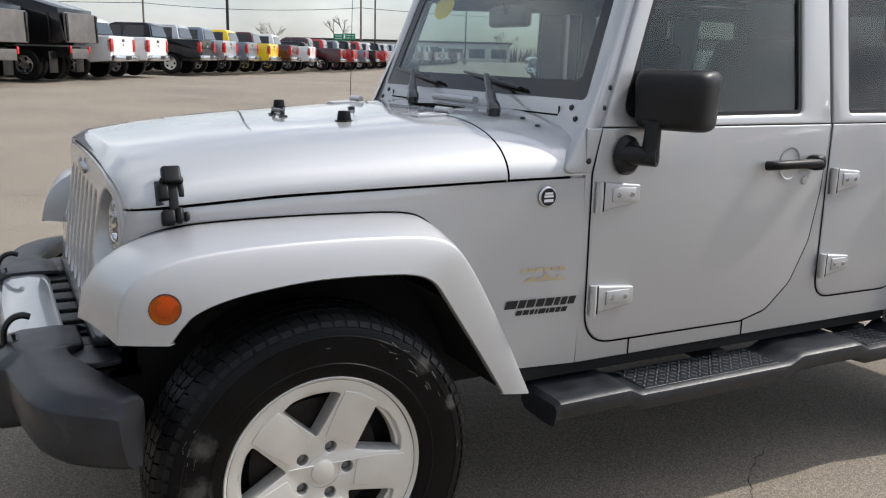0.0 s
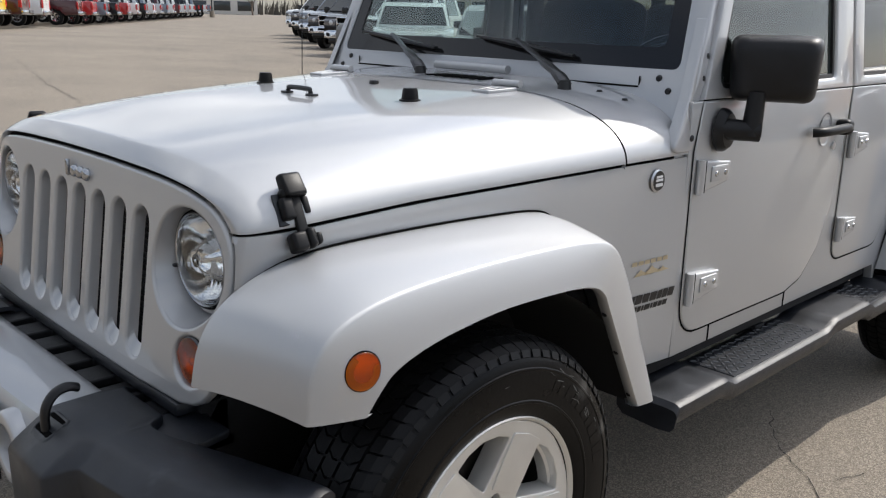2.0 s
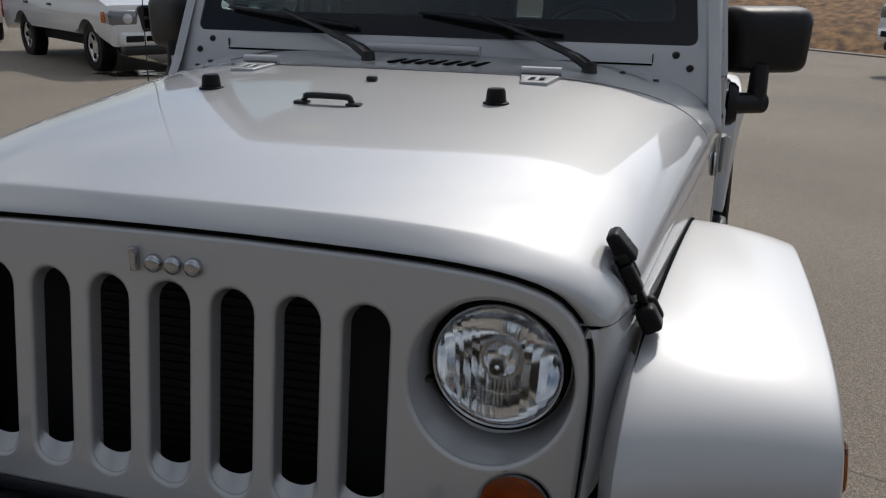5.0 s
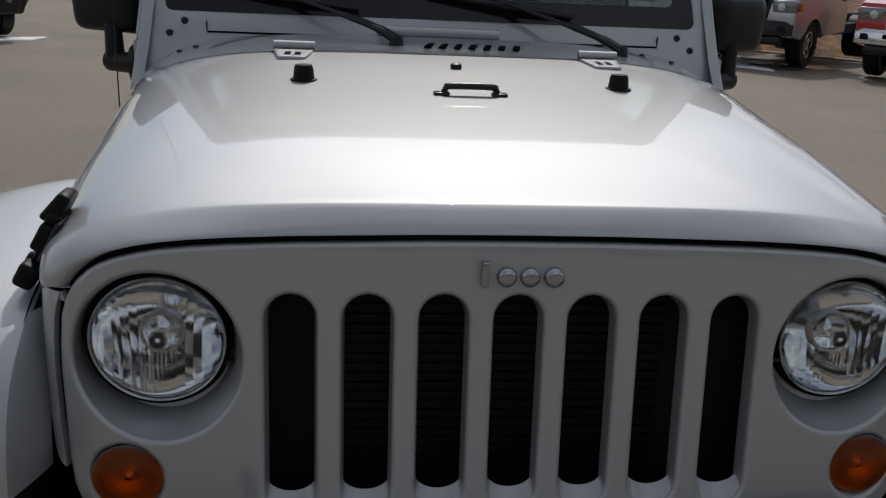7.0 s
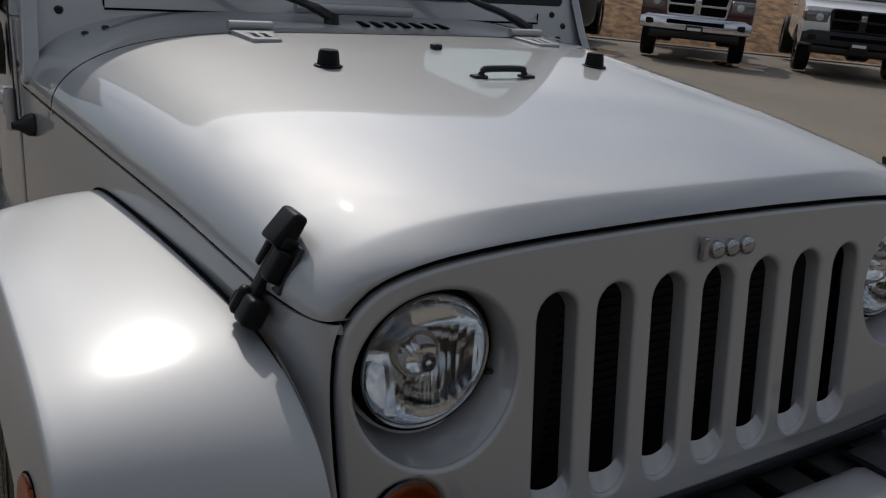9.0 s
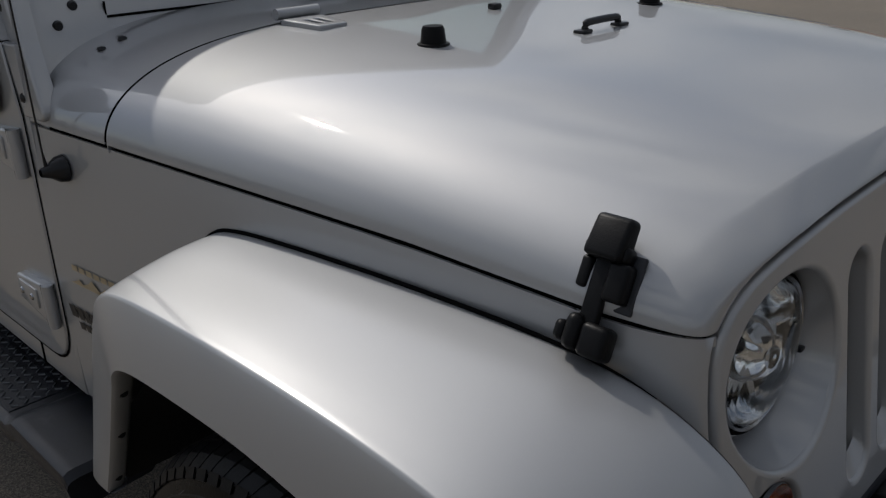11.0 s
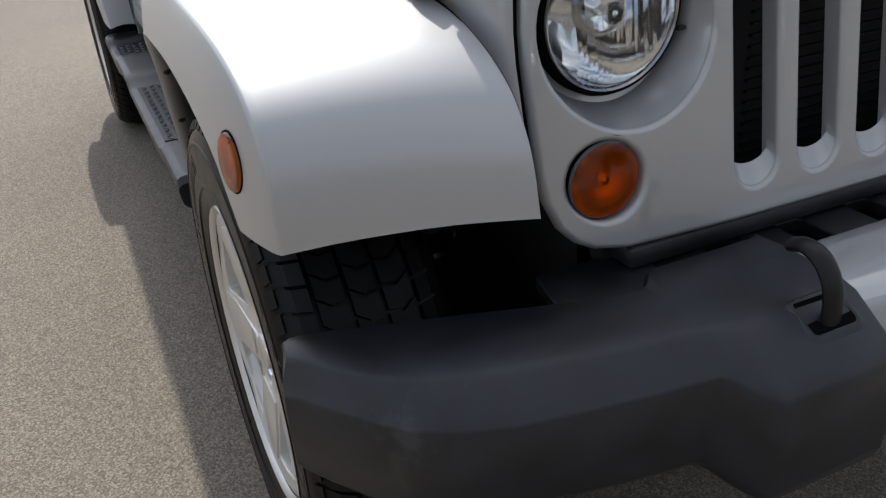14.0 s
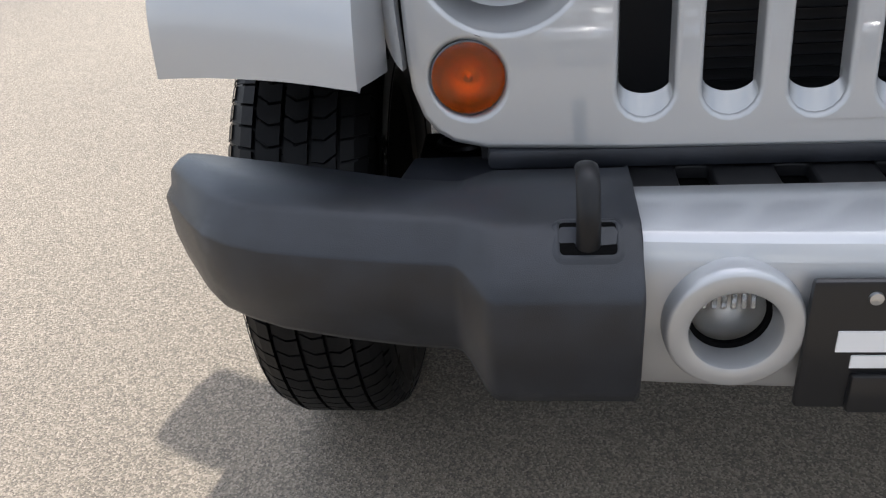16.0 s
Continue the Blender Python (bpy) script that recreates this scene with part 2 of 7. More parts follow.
def glide(table, x):
    """Smooth look-up in a short table of (x, value)."""
    n = len(table)
    i = max(0, min(n - 2, sum(1 for q in table[1:-1] if q[0] <= x)))
    rise = lambda a, b: (table[b][1] - table[a][1]) / (table[b][0] - table[a][0])
    (x0, v0), (x1, v1) = table[i], table[i + 1]
    w = x1 - x0
    m0, m1 = rise(max(0, i - 1), i + 1) * w, rise(i, min(n - 1, i + 2)) * w
    t = (x - x0) / w
    return v0 + m0 * t + (3 * (v1 - v0) - 2 * m0 - m1) * t * t + (2 * (v0 - v1) + m0 + m1) * t ** 3


def rounded(pts, r, n=5):
    """A closed 2D outline with rounded corners; r one radius or one a corner."""
    out, m = [], len(pts)
    for i in range(m):
        a, b, c = Vector(pts[i - 1]), Vector(pts[i]), Vector(pts[(i + 1) % m])
        rr = r[i] if isinstance(r, (list, tuple)) else r
        if rr <= 0:
            out.append(tuple(b))
            continue
        u, v = (a - b).normalized(), (c - b).normalized()
        ang = u.angle(v)
        d = min(rr / math.tan(ang / 2), (a - b).length * 0.49, (c - b).length * 0.49)
        p0, p1 = b + u * d, b + v * d
        for k in range(n + 1):
            t = k / n
            out.append(tuple((1 - t) ** 2 * p0 + 2 * t * (1 - t) * b + t * t * p1))
    return out


def inset(loop, d):
    """A 2D loop moved inwards by d (loops run either way)."""
    m = len(loop)
    area = sum(loop[i - 1][0] * loop[i][1] - loop[i][0] * loop[i - 1][1] for i in range(m))
    s = 1 if area > 0 else -1
    out = []
    for i in range(m):
        a, b, c = Vector(loop[i - 1]), Vector(loop[i]), Vector(loop[(i + 1) % m])
        e, f = (b - a), (c - b)
        nrm = Vector((-(e.y + f.y), e.x + f.x)) * s
        if nrm.length > 1e-9:
            nrm.normalize()
        out.append((b.x + nrm.x * d, b.y + nrm.y * d))
    return out


def plate(bm, outer, holes, fn, rim=0.006, depth=0.02, hole_rim=None, hole_depth=None, hole_taper=0.0, back=False):
    """A panel in 2D carried into space by fn(u, v, depth); outline and holes get rounded, turned-in edges."""
    loops = [(outer, False)] + [(h, True) for h in holes]
    edges = []
    for loop, is_hole in loops:
        r = (hole_rim or rim) if is_hole else rim
        d = (hole_depth or depth) if is_hole else depth
        face = inset(loop, -r if is_hole else r)
        rings = [face]
        levels = [0.0]
        for k in range(1, 5):
            a = k / 4 * math.pi / 2
            rings.append(inset(loop, -(r * (1 - math.sin(a))) if is_hole else r * (1 - math.sin(a))))
            levels.append(r * (1 - math.cos(a)))
        rings.append(inset(loop, hole_taper) if is_hole else loop)
        levels.append(d)
        vs = grid(bm, [[fn(u, v, lv) for u, v in ring] for ring, lv in zip(rings, levels)], close_v=True)
        first = vs[0]
        for i in range(len(first)):
            edges.append(bm.edges.get((first[i], first[(i + 1) % len(first)])))
        if back and not is_hole:
            bm.faces.new(vs[-1])
    bmesh.ops.triangle_fill(bm, use_beauty=True, use_dissolve=False, edges=edges)


def disc_loop(cx, cy, rx, ry=None, n=32):
    ry = ry or rx
    return [(cx + rx * math.cos(2 * math.pi * i / n), cy + ry * math.sin(2 * math.pi * i / n)) for i in range(n)]


def ground_z(x, y):
    """The lot is level under the car, rises to the far row of trucks and falls behind the car."""
    fall = 0.018 * max(0.0, min(x, 18.0) - 4.0)
    if y > 0:
        return 0.027 + 0.018 * max(0.0, min(y, 30) - 2.5) + 0.009 * max(0.0, y - 30) - fall
    return 0.027 - 0.025 * max(0.0, min(-y, 22) - 2.5) - fall


# ---------- the parked off-road car ----------
suv = thing("off_road_car", "silver four-door off-road car with black bumper ends, parked on asphalt", "car")
W_HOOD = [(-0.46, 0.600), (-0.40, 0.622), (-0.316, 0.642), (0.0, 0.678), (0.25, 0.706), (0.54, 0.738), (0.80, 0.762)]
Z_EDGE = [(-0.46, 1.052), (-0.06, 1.081), (0.54, 1.101), (0.80, 1.107)]
Z_MID = [(-0.50, 1.154), (-0.42, 1.1665), (-0.30, 1.1825), (-0.20, 1.1950), (-0.10, 1.2062), (0.0, 1.2155), (0.134, 1.2252), (0.24, 1.2320), (0.385, 1.2420), (0.54, 1.251), (0.70, 1.260), (0.80, 1.265)]


def grille_x(z):
    return -0.449 - 0.141 * (1.044 - z)


def hood_z(x, y):
    w, zl, zc = at_x(W_HOOD, x), at_x(Z_EDGE, x), glide(Z_MID, x)
    u = min(1.0, abs(y) / w)
    f = min(1.0, math.exp(-(x + 0.447) / 0.06))
    return zl + (zc - zl) * (1 - u ** (4.6 - 1.5 * f)) ** (0.52 + 0.04 * f)


GAP_TOP = [(0.0, 1.132), (0.12, 1.1315), (0.20, 1.130), (0.30, 1.128), (0.375, 1.125), (0.42, 1.122), (0.46, 1.1175), (0.49, 1.1115), (0.52, 1.1025), (0.54, 1.0935), (0.555, 1.084), (0.570, 1.070), (0.580, 1.057), (0.5835, 1.052)]
FACE = [(1.054, 0.583), (1.045, 0.5865), (1.02, 0.5935), (0.98, 0.5965), (0.95, 0.597), (0.88, 0.594), (0.825, 0.589)]


def sweep(y):
    """How far the grille's sides are swept back."""
    return 0.026 * (max(0.0, abs(y) - 0.42) / 0.165) ** 2


def hood_point(x, u):
    w = at_x(W_HOOD, x)
    return Vector((x, u * w, hood_z(x, u * w)))


def hood_row(x, back=0.0):
    """A row across the hood, its sides set back by the given length."""
    us = [math.copysign(1 - (1 - abs((i - 36) / 36)) ** 2, i - 36) for i in range(73)]
    return [hood_point(x + back * u ** 4, u) for u in us], us


def turned_in(row):
    """Adds the folded lower edges to a row across the hood."""
    a, b = row[0], row[-1]
    return [a + Vector((0.002, 0.012, -0.002))] + row + [b + Vector((0.002, -0.012, -0.002))]


def bend(a, c, b, t, k=0.90):
    """A tight rounded corner from a past c to b."""
    p, q = a.lerp(c, k), b.lerp(c, k)
    return (1 - t) ** 3 * a + 3 * (1 - t) ** 2 * t * p + 3 * (1 - t) * t * t * q + t ** 3 * b


bm = bmesh.new()
X0, SET_BACK = -0.402, 0.045
base, us = hood_row(X0, SET_BACK)
ahead, _ = hood_row(X0 + 0.04, SET_BACK)
edge = []
for u in us:
    y = u * 0.5865
    z = at_x(GAP_TOP, abs(y) - 0.003) + 0.0050
    edge.append(Vector((grille_x(z) + sweep(y), y, z)))
corner = []
for e, p, q in zip(edge, base, ahead):
    c = p + (p - q) * ((p.x - e.x + 0.004) / 0.04)
    corner.append(c)
rows = [[e + Vector((0.014, -0.008 * u, -0.003)) for e, u in zip(edge, us)]]
for k in range(13):
    rows.append([bend(e, c, p, k / 12, 0.16 + 0.64 * u ** 8) for e, c, p, u in zip(edge, corner, base, us)])
for x in [-0.39, -0.375, -0.36, -0.34, -0.32, -0.30, -0.275] + [-0.25 + 0.05 * i for i in range(16)] + [0.54]:
    rows.append(hood_row(x, SET_BACK * (0.54 - x) / (0.54 - X0))[0])
rows.append([p + Vector((-0.002, 0, -0.012)) for p in rows[-1]])
grid(bm, [turned_in(r) for r in rows])
hood = part("hood", bm, SILVER, suv, angle=60)

# cowl behind the hood, with its vent slots
bm = bmesh.new()
rows = [hood_row(x)[0] for x in (0.546, 0.56, 0.60, 0.65, 0.70, 0.75, 0.796)]
rows.append([p + Vector((-0.002, 0, -0.03)) for p in rows[-1]])
grid(bm, [turned_in(r) for r in rows])
cowl = part("cowl", bm, SILVER, suv, angle=60)
for i in range(7):
    bm = bmesh.new()
    y = 0.035 - 0.036 * i
    zz = hood_z(0.66, y)
    box(bm, (0, 0, 0), (0.085, 0.017, 0.004), 0.002, 1, Matrix.Rotation(radians(-12), 4, "Z"))
    bmesh.ops.translate(bm, vec=(0.665, y, zz + 0.0015), verts=bm.verts)
    part("vent_slot", bm, GAPM, cowl, smooth=False)
for y in (-0.60, -0.52, 0.60, 0.64):
    bm = bmesh.new()
    lathe(bm, [(0.0, 0.006), (0.006, 0.005), (0.009, 0.0)], (0.72, y, hood_z(0.72, y)), "z", 1, 12)
    part("cowl_bolt", bm, BLACK, cowl)

# dark core under the hood, so that no light leaks through the gaps
bm = bmesh.new()
rows = []
for x in (-0.40, -0.30, 0.0, 0.4, 0.79):
    w = at_x(W_HOOD, x) - 0.05
    rows.append([(x, -w, 0.86), (x, -w, at_x(Z_EDGE, x) - 0.01), (x, -w * 0.8, at_x(Z_MID, x) - 0.06), (x, w * 0.8, at_x(Z_MID, x) - 0.06), (x, w, at_x(Z_EDGE, x) - 0.01), (x, w, 0.86)])
grid(bm, rows)
part("engine_bay", bm, GAPM, suv, smooth=False)


def body_y(x):
    return at_x(W_HOOD, x) + 0.002


def fender(s):
    bm = bmesh.new()
    xs = [-0.34, -0.3, -0.2, -0.1, 0, 0.1, 0.2, 0.28, 0.34, 0.40, 0.46, 0.50, 0.55, 0.6, 0.65, 0.7, 0.75, 0.797]
    low = [(-0.40, 0.812), (-0.34, 0.88), (-0.3, 0.93), (0.28, 0.93), (0.34, 0.86), (0.52, 0.56), (0.80, 0.556)]
    rows = []
    n = 14
    for x in xs:
        zt, zb = at_x(Z_EDGE, x) - 0.008, at_x(low, x)
        row = []
        for k in range(n + 1):
            z = zb + (zt - zb) * k / n
            row.append(Vector((x, body_y(x) - 0.004 * ((k / n - 0.5) * 2) ** 4, z)))
        rows.append(row)
    # the front end turns in towards the grille
    lead = []
    for k in range(n + 1):
        z = 0.812 + (1.0485 - 0.812) * k / n
        y = at_x(FACE[::-1], z) + 0.0048
        lead.append(Vector((grille_x(z) + sweep(y) + 0.002, y, z)))
    front = []
    for t in range(9):
        row = []
        for k in range(n + 1):
            a, b = lead[k], rows[0][k]
            c = Vector((a.x + 0.004, b.y - 0.016, b.z * 0.3 + a.z * 0.7))
            row.append(bend(a, c, b, t / 9, 0.62))
        front.append(row)
    back = [p + Vector((0.010, -0.004, 0)) for p in lead]
    rows = [back] + front + rows
    rows = [r + [r[-1] + Vector((0.0, -0.003, 0.0005)), r[-1] + Vector((0.0, -0.006, -0.012))] for r in rows]
    grid(bm, [[(p.x, s * p.y, p.z) for p in r] for r in rows])
    f = part("fender", bm, SILVER, suv, angle=50)
    return f


fender_l, fender_r = fender(-1), fender(1)
for s in (-1, 1):
    bm = bmesh.new()
    grid(bm, [[(x, s * (at_x(W_HOOD, x) - 0.011), at_x(Z_EDGE, x) - 0.03), (x, s * (at_x(W_HOOD, x) - 0.011), at_x(Z_EDGE, x) + 0.004)] for x in [-0.40 + 0.06 * i for i in range(20)]])
    part("hood_seal", bm, GAPM, suv, smooth=False)

# ---------- grille ----------
half = [(y, z - 0.0038) for y, z in GAP_TOP[:9]] + [(0.5375, 1.0910), (0.552, 1.0815), (0.5665, 1.068), (0.5755, 1.056), (0.583, 1.042), (0.5895, 1.02), (0.593, 0.98), (0.5935, 0.95), (0.592, 0.91), (0.590, 0.867),
        (0.588, 0.828), (0.583, 0.79), (0.570, 0.757), (0.553, 0.738), (0.531, 0.727), (0.49, 0.721), (0.329, 0.718), (0.16, 0.717)]
outline = half + [(0, 0.7165)] + [(-y, z) for y, z in half[:0:-1]]
holes = []
for k in range(-3, 4):
    c, r = 0.0995 * k, 0.033
    loop = [(c + r * math.cos(a), 1.024 + r * math.sin(a)) for a in [math.pi * i / 10 for i in range(11)]]
    loop += [(c + r * math.cos(a), 0.790 + r * math.sin(a)) for a in [math.pi + math.pi * i / 10 for i in range(11)]]
    holes.append(loop)
lamps = [disc_loop(s * 0.468, 0.972, 0.108, 0.110, 48) for s in (-1, 1)]
marks = [disc_loop(s * 0.511, 0.806, 0.0465, None, 32) for s in (-1, 1)]


def on_grille(y, z, d):
    return (grille_x(z) + sweep(y) + d * 0.99, y, z - d * 0.141)


bm = bmesh.new()
plate(bm, outline, holes + lamps + marks, on_grille, 0.007, 0.014, 0.008, 0.026, 0.003)
grille = part("grille", bm, SILVER, suv, angle=50)
# true normals of the gently swept face
face_n = []
gm = grille.data
for lp in gm.loops:
    p = gm.vertices[lp.vertex_index].co
    if abs(p.x - grille_x(p.z) - sweep(p.y)) < 1e-5:
        d = 2 * 0.026 * max(0.0, abs(p.y) - 0.42) / 0.165 ** 2
        face_n.append(Vector((-1, math.copysign(d, p.y), 0.141)).normalized())
    else:
        face_n.append(Vector((0, 0, 0)))
gm.normals_split_custom_set(face_n)
# black seal behind the gap between hood, fenders and grille
ring = [Vector(q) for q in GAP_TOP] + [Vector((y, z)) for z, y in FACE[1:]]
ring = [Vector((-q.x, q.y)) for q in ring[:0:-1]] + ring
rows = []
for i, q in enumerate(ring):
    d = (ring[min(i + 1, len(ring) - 1)] - ring[max(i - 1, 0)]).normalized()
    o = Vector((-d.y, d.x))
    rows.append([on_grille(*(q - o * 0.016), 0.0125), on_grille(*(q + o * 0.004), 0.0125)])
bm = bmesh.new()
grid(bm, rows)
part("gap_seal", bm, GAPM, suv, smooth=False)
# sloping sills at the slots' feet
for k in range(-3, 4):
    bm = bmesh.new()
    c = 0.0995 * k
    rows = []
    for i in range(21):
        t = (i - 10) / 10
        rim = max(-1.0, min(1.0, t / 0.8))
        up = 0.040 * max(0.0, (abs(t) - 0.8) / 0.2)
        y1, z1 = c + 0.0322 * math.sin(math.pi / 2 * t), 0.803 - 0.021 * math.cos(math.pi / 2 * t) + up
        y0 = c + 0.0335 * math.sin(math.pi / 2 * rim)
        z0 = 0.790 - 0.0335 * math.cos(math.pi / 2 * rim) + up
        z1 = max(z1, z0)
        rows.append([on_grille(y0, z0, 0.006), on_grille((y0 + y1) / 2, (z0 + z1) / 2 - 0.002, 0.012), on_grille(y1, z1, 0.019)])
    grid(bm, rows)
    part("slot_sill", bm, SILVER, grille)
# radiator behind the slots
bm = bmesh.new()
box(bm, (-0.36, 0, 0.90), (0.03, 0.80, 0.40), 0)
radiator = part("radiator", bm, LINER, suv, smooth=False)
FIN = material("fin_black", (0.009, 0.009, 0.010), 0.5, 0.5)
bm = bmesh.new()
box(bm, (0, 0, 0), (0.006, 0.46, 0.003), 0)
fin_mesh = mesh_from("fin", bm, FIN, False, 40)
for i in range(23):
    fin = new("fin", fin_mesh)
    fin.parent = radiator
    fin.location = (-0.379, 0.0, 0.745 + 0.015 * i)
# emblem: plain chrome shapes
emblem_at = Vector((grille_x(1.088) - 0.003, 0, 1.087))
bm = bmesh.new()
box(bm, emblem_at + Vector((-0.004, 0.049, 0.001)), (0.010, 0.011, 0.036), 0.003)
part("emblem_shape", bm, EMBLEM, grille, "chrome emblem shape")
for y, z, r in ((0.020, -0.004, 0.0135), (-0.011, -0.004, 0.0135), (-0.043, -0.004, 0.0140)):
    bm = bmesh.new()
    lathe(bm, [(0.0, -0.0085), (r * 0.45, -0.0082), (r * 0.78, -0.0070), (r * 0.95, -0.004), (r, 0.0), (r, 0.004)], emblem_at + Vector((0.141 * z, y, z)), "x", 1, 24)
    part("emblem_shape", bm, EMBLEM, grille, "chrome emblem shape")

LENS = material("headlamp_glass", (0.97, 0.98, 0.98), 0.02, trans=1.0, ior=1.42)
REFL = material("headlamp_reflector", (0.90, 0.905, 0.91), 0.075, 1.0)
BUCKET = SILVER
FOG_REFL = material("hazy_reflector", (0.62, 0.60, 0.57), 0.42, 1.0)
RING = material("dark_steel_ring", (0.36, 0.36, 0.37), 0.22, 1.0)


def headlamp(s):
    c = Vector((grille_x(0.98) + 0.040, s * 0.472, 0.982))
    h = new("headlamp")
    h.parent = suv
    tagged(h, "round clear glass headlamp with chrome ring")
    # bucket in body colour
    bm = bmesh.new()
    rims = ((0.468, 0.972, 0.1085, 0.1105, 0.0065), (0.469, 0.973, 0.1062, 0.1080, 0.0140), (0.4705, 0.9755, 0.1030, 0.1045, 0.0270), (0.472, 0.978, 0.0990, 0.1000, 0.0440), (0.472, 0.981, 0.0950, 0.0955, 0.0600), (0.472, 0.982, 0.084, 0.084, 0.0620))
    rows = [[on_grille(y, z, d) for y, z in disc_loop(s * cy, cz, rx, rz, 48)] for cy, cz, rx, rz, d in rims]
    grid(bm, rows, close_v=True)
    part("bucket", bm, BUCKET, h)
    bm = bmesh.new()
    lathe(bm, [(0.0850, 0.004), (0.0853, -0.004), (0.0880, -0.006), (0.0905, -0.002), (0.0915, 0.006), (0.091, 0.02)], c, "x", 1, 56)
    part("retaining_ring", bm, RING, h)
    bm = bmesh.new()
    lathe(bm, [(0.0910, -0.001), (0.0930, -0.003), (0.0952, 0.002), (0.0958, 0.014)], c, "x", 1, 56)
    part("rubber_seal", bm, GAPM, h)
    bm = bmesh.new()
    prof = [(0.0855, 0.0), (0.080, -0.008), (0.066, -0.0145), (0.047, -0.019), (0.02, -0.0215), (0.0, -0.022)]
    lathe(bm, prof, c, "x", 1, 56)
    inner = [(r * 0.99, o + 0.002) for r, o in prof]
    lathe(bm, inner[::-1], c, "x", 1, 56)
    part("lens", bm, LENS, h).visible_shadow = False
    # reflector of upright facets
    bm = bmesh.new()
    R = 0.0855
    n = 37
    for i in range(n):
        y0, y1 = -R + 2 * R * i / n, -R + 2 * R * (i + 1) / n
        ym = 0.5 * (y0 + y1)
        top = math.sqrt(max(1e-6, R * R - min(y0 * y0, y1 * y1)))
        top = min(top, math.sqrt(max(1e-6, R * R - ym * ym)) + 0.004)
        lean = (0.97, 0.82, 0.92, 0.86)[i % 4] * -2 * ym * 0.062 / (R * R)
        rows = []
        for yy in (y0, y1):
            row = []
            for j in range(25):
                z = -top + 2 * top * j / 24
                o = 0.062 * (1 - min(1.0, (ym * ym + z * z) / (R * R))) + lean * (yy - ym) + 0.003
                row.append(c + Vector((o, yy, z)))
            rows.append(row)
        grid(bm, rows)
    part("reflector", bm, REFL, h, angle=30)
    bm = bmesh.new()
    lathe(bm, [(0.0, 0.004), (0.006, 0.005), (0.0105, 0.009), (0.0125, 0.016), (0.0115, 0.024), (0.006, 0.028), (0.005, 0.070)], c, "x", 1, 24)
    part("bulb_shield", bm, CHROME, h)
    bm = bmesh.new()
    lathe(bm, [(0.025, 0.062), (0.0235, 0.0565), (0.0215, 0.0565), (0.020, 0.070), (0.0, 0.071)], c, "x", 1, 32)
    part("bulb_socket", bm, RING, h)
    bm = bmesh.new()
    box(bm, c + Vector((-0.004, -s * 0.092, -0.03)), (0.012, 0.012, 0.006), 0.002)
    part("clip", bm, BLACK, h)


def lens_disc(name, c, r, axis, sign, parent, label, rings=6, deep=True):
    lamp = new(name)
    lamp.parent = parent
    tagged(lamp, label)
    bm = bmesh.new()
    prof = [(r, 0.003), (r, -0.001), (r * 0.965, -0.0035)]
    for i in range(rings * 2):
        rr = r * 0.94 * (1 - i / (rings * 2))
        prof.append((rr, -0.0040 - 0.0007 * (i % 2) - 0.0012 * (1 - rr / r)))
    prof.append((0.0, -0.0052))
    lathe(bm, prof, c, axis, sign, 40)
    lathe(bm, [(0.0, -0.0032), (r * 0.60, -0.0028), (r * 0.95, -0.0018), (r, 0.003)], c, axis, sign, 40)
    part("amber_lens", bm, AMBER, lamp).visible_shadow = False
    bm = bmesh.new()
    back = [(r * 0.99, 0.004), (r * 0.90, 0.012), (r * 0.66, 0.020), (r * 0.34, 0.025), (0.0, 0.026)] if deep else [(r * 0.97, 0.0002), (r * 0.6, -0.0002), (r * 0.5, -0.0010), (0.0, -0.0012)]
    lathe(bm, back, c, axis, sign, 40)
    part("reflector", bm, FACETS, lamp)
    if deep:
        bm = bmesh.new()
        lathe(bm, [(0.0, 0.006), (r * 0.12, 0.008), (r * 0.17, 0.013), (r * 0.15, 0.026)], c, axis, sign, 16)
        part("bulb", bm, REFL, lamp)
    bm = bmesh.new()
    lathe(bm, [(r * 1.0, 0.004), (r * 1.005, 0.0012), (r * 1.03, 0.0016), (r * 1.036, 0.006)] if deep else [(r, 0.002), (r * 1.005, -0.0012), (r * 1.05, -0.0008), (r * 1.055, 0.003)], c, axis, sign, 40)
    part("bezel", bm, TREADPAD if deep else GAPM, lamp)
    return lamp


for s in (-1, 1):
    headlamp(s)
    lens_disc("turn_signal", Vector((grille_x(0.806) + sweep(0.511) + 0.0045, s * 0.511, 0.806)), 0.0450, "x", 1, suv, "round amber turn signal in the grille")

# dark lip under the grille and ribbed filler panel behind the bumper
bm = bmesh.new()
box(bm, (-0.470, 0, 0.706), (0.05, 0.98, 0.028), 0.008)
part("grille_lip", bm, PLASTIC, suv)
bm = bmesh.new()
slits = [rounded([(-0.592, y - 0.021), (-0.484, y - 0.021), (-0.484, y + 0.021), (-0.592, y + 0.021)], 0.008, 3) for y in [0.119 * k for k in range(-3, 4)]]
plate(bm, rounded([(-0.604, -0.451), (-0.466, -0.451), (-0.466, 0.451), (-0.604, 0.451)], 0.004, 2), slits, lambda u, v, d: (u, v, 0.690 - d), 0.003, 0.012, 0.004, 0.018)
filler = part("filler_panel", bm, SHELL, suv, "black plastic filler panel with seven slots")
bm = bmesh.new()
box(bm, (-0.535, 0, 0.664), (0.135, 0.90, 0.01), 0)
part("slot_floor", bm, GAPM, filler, smooth=False)

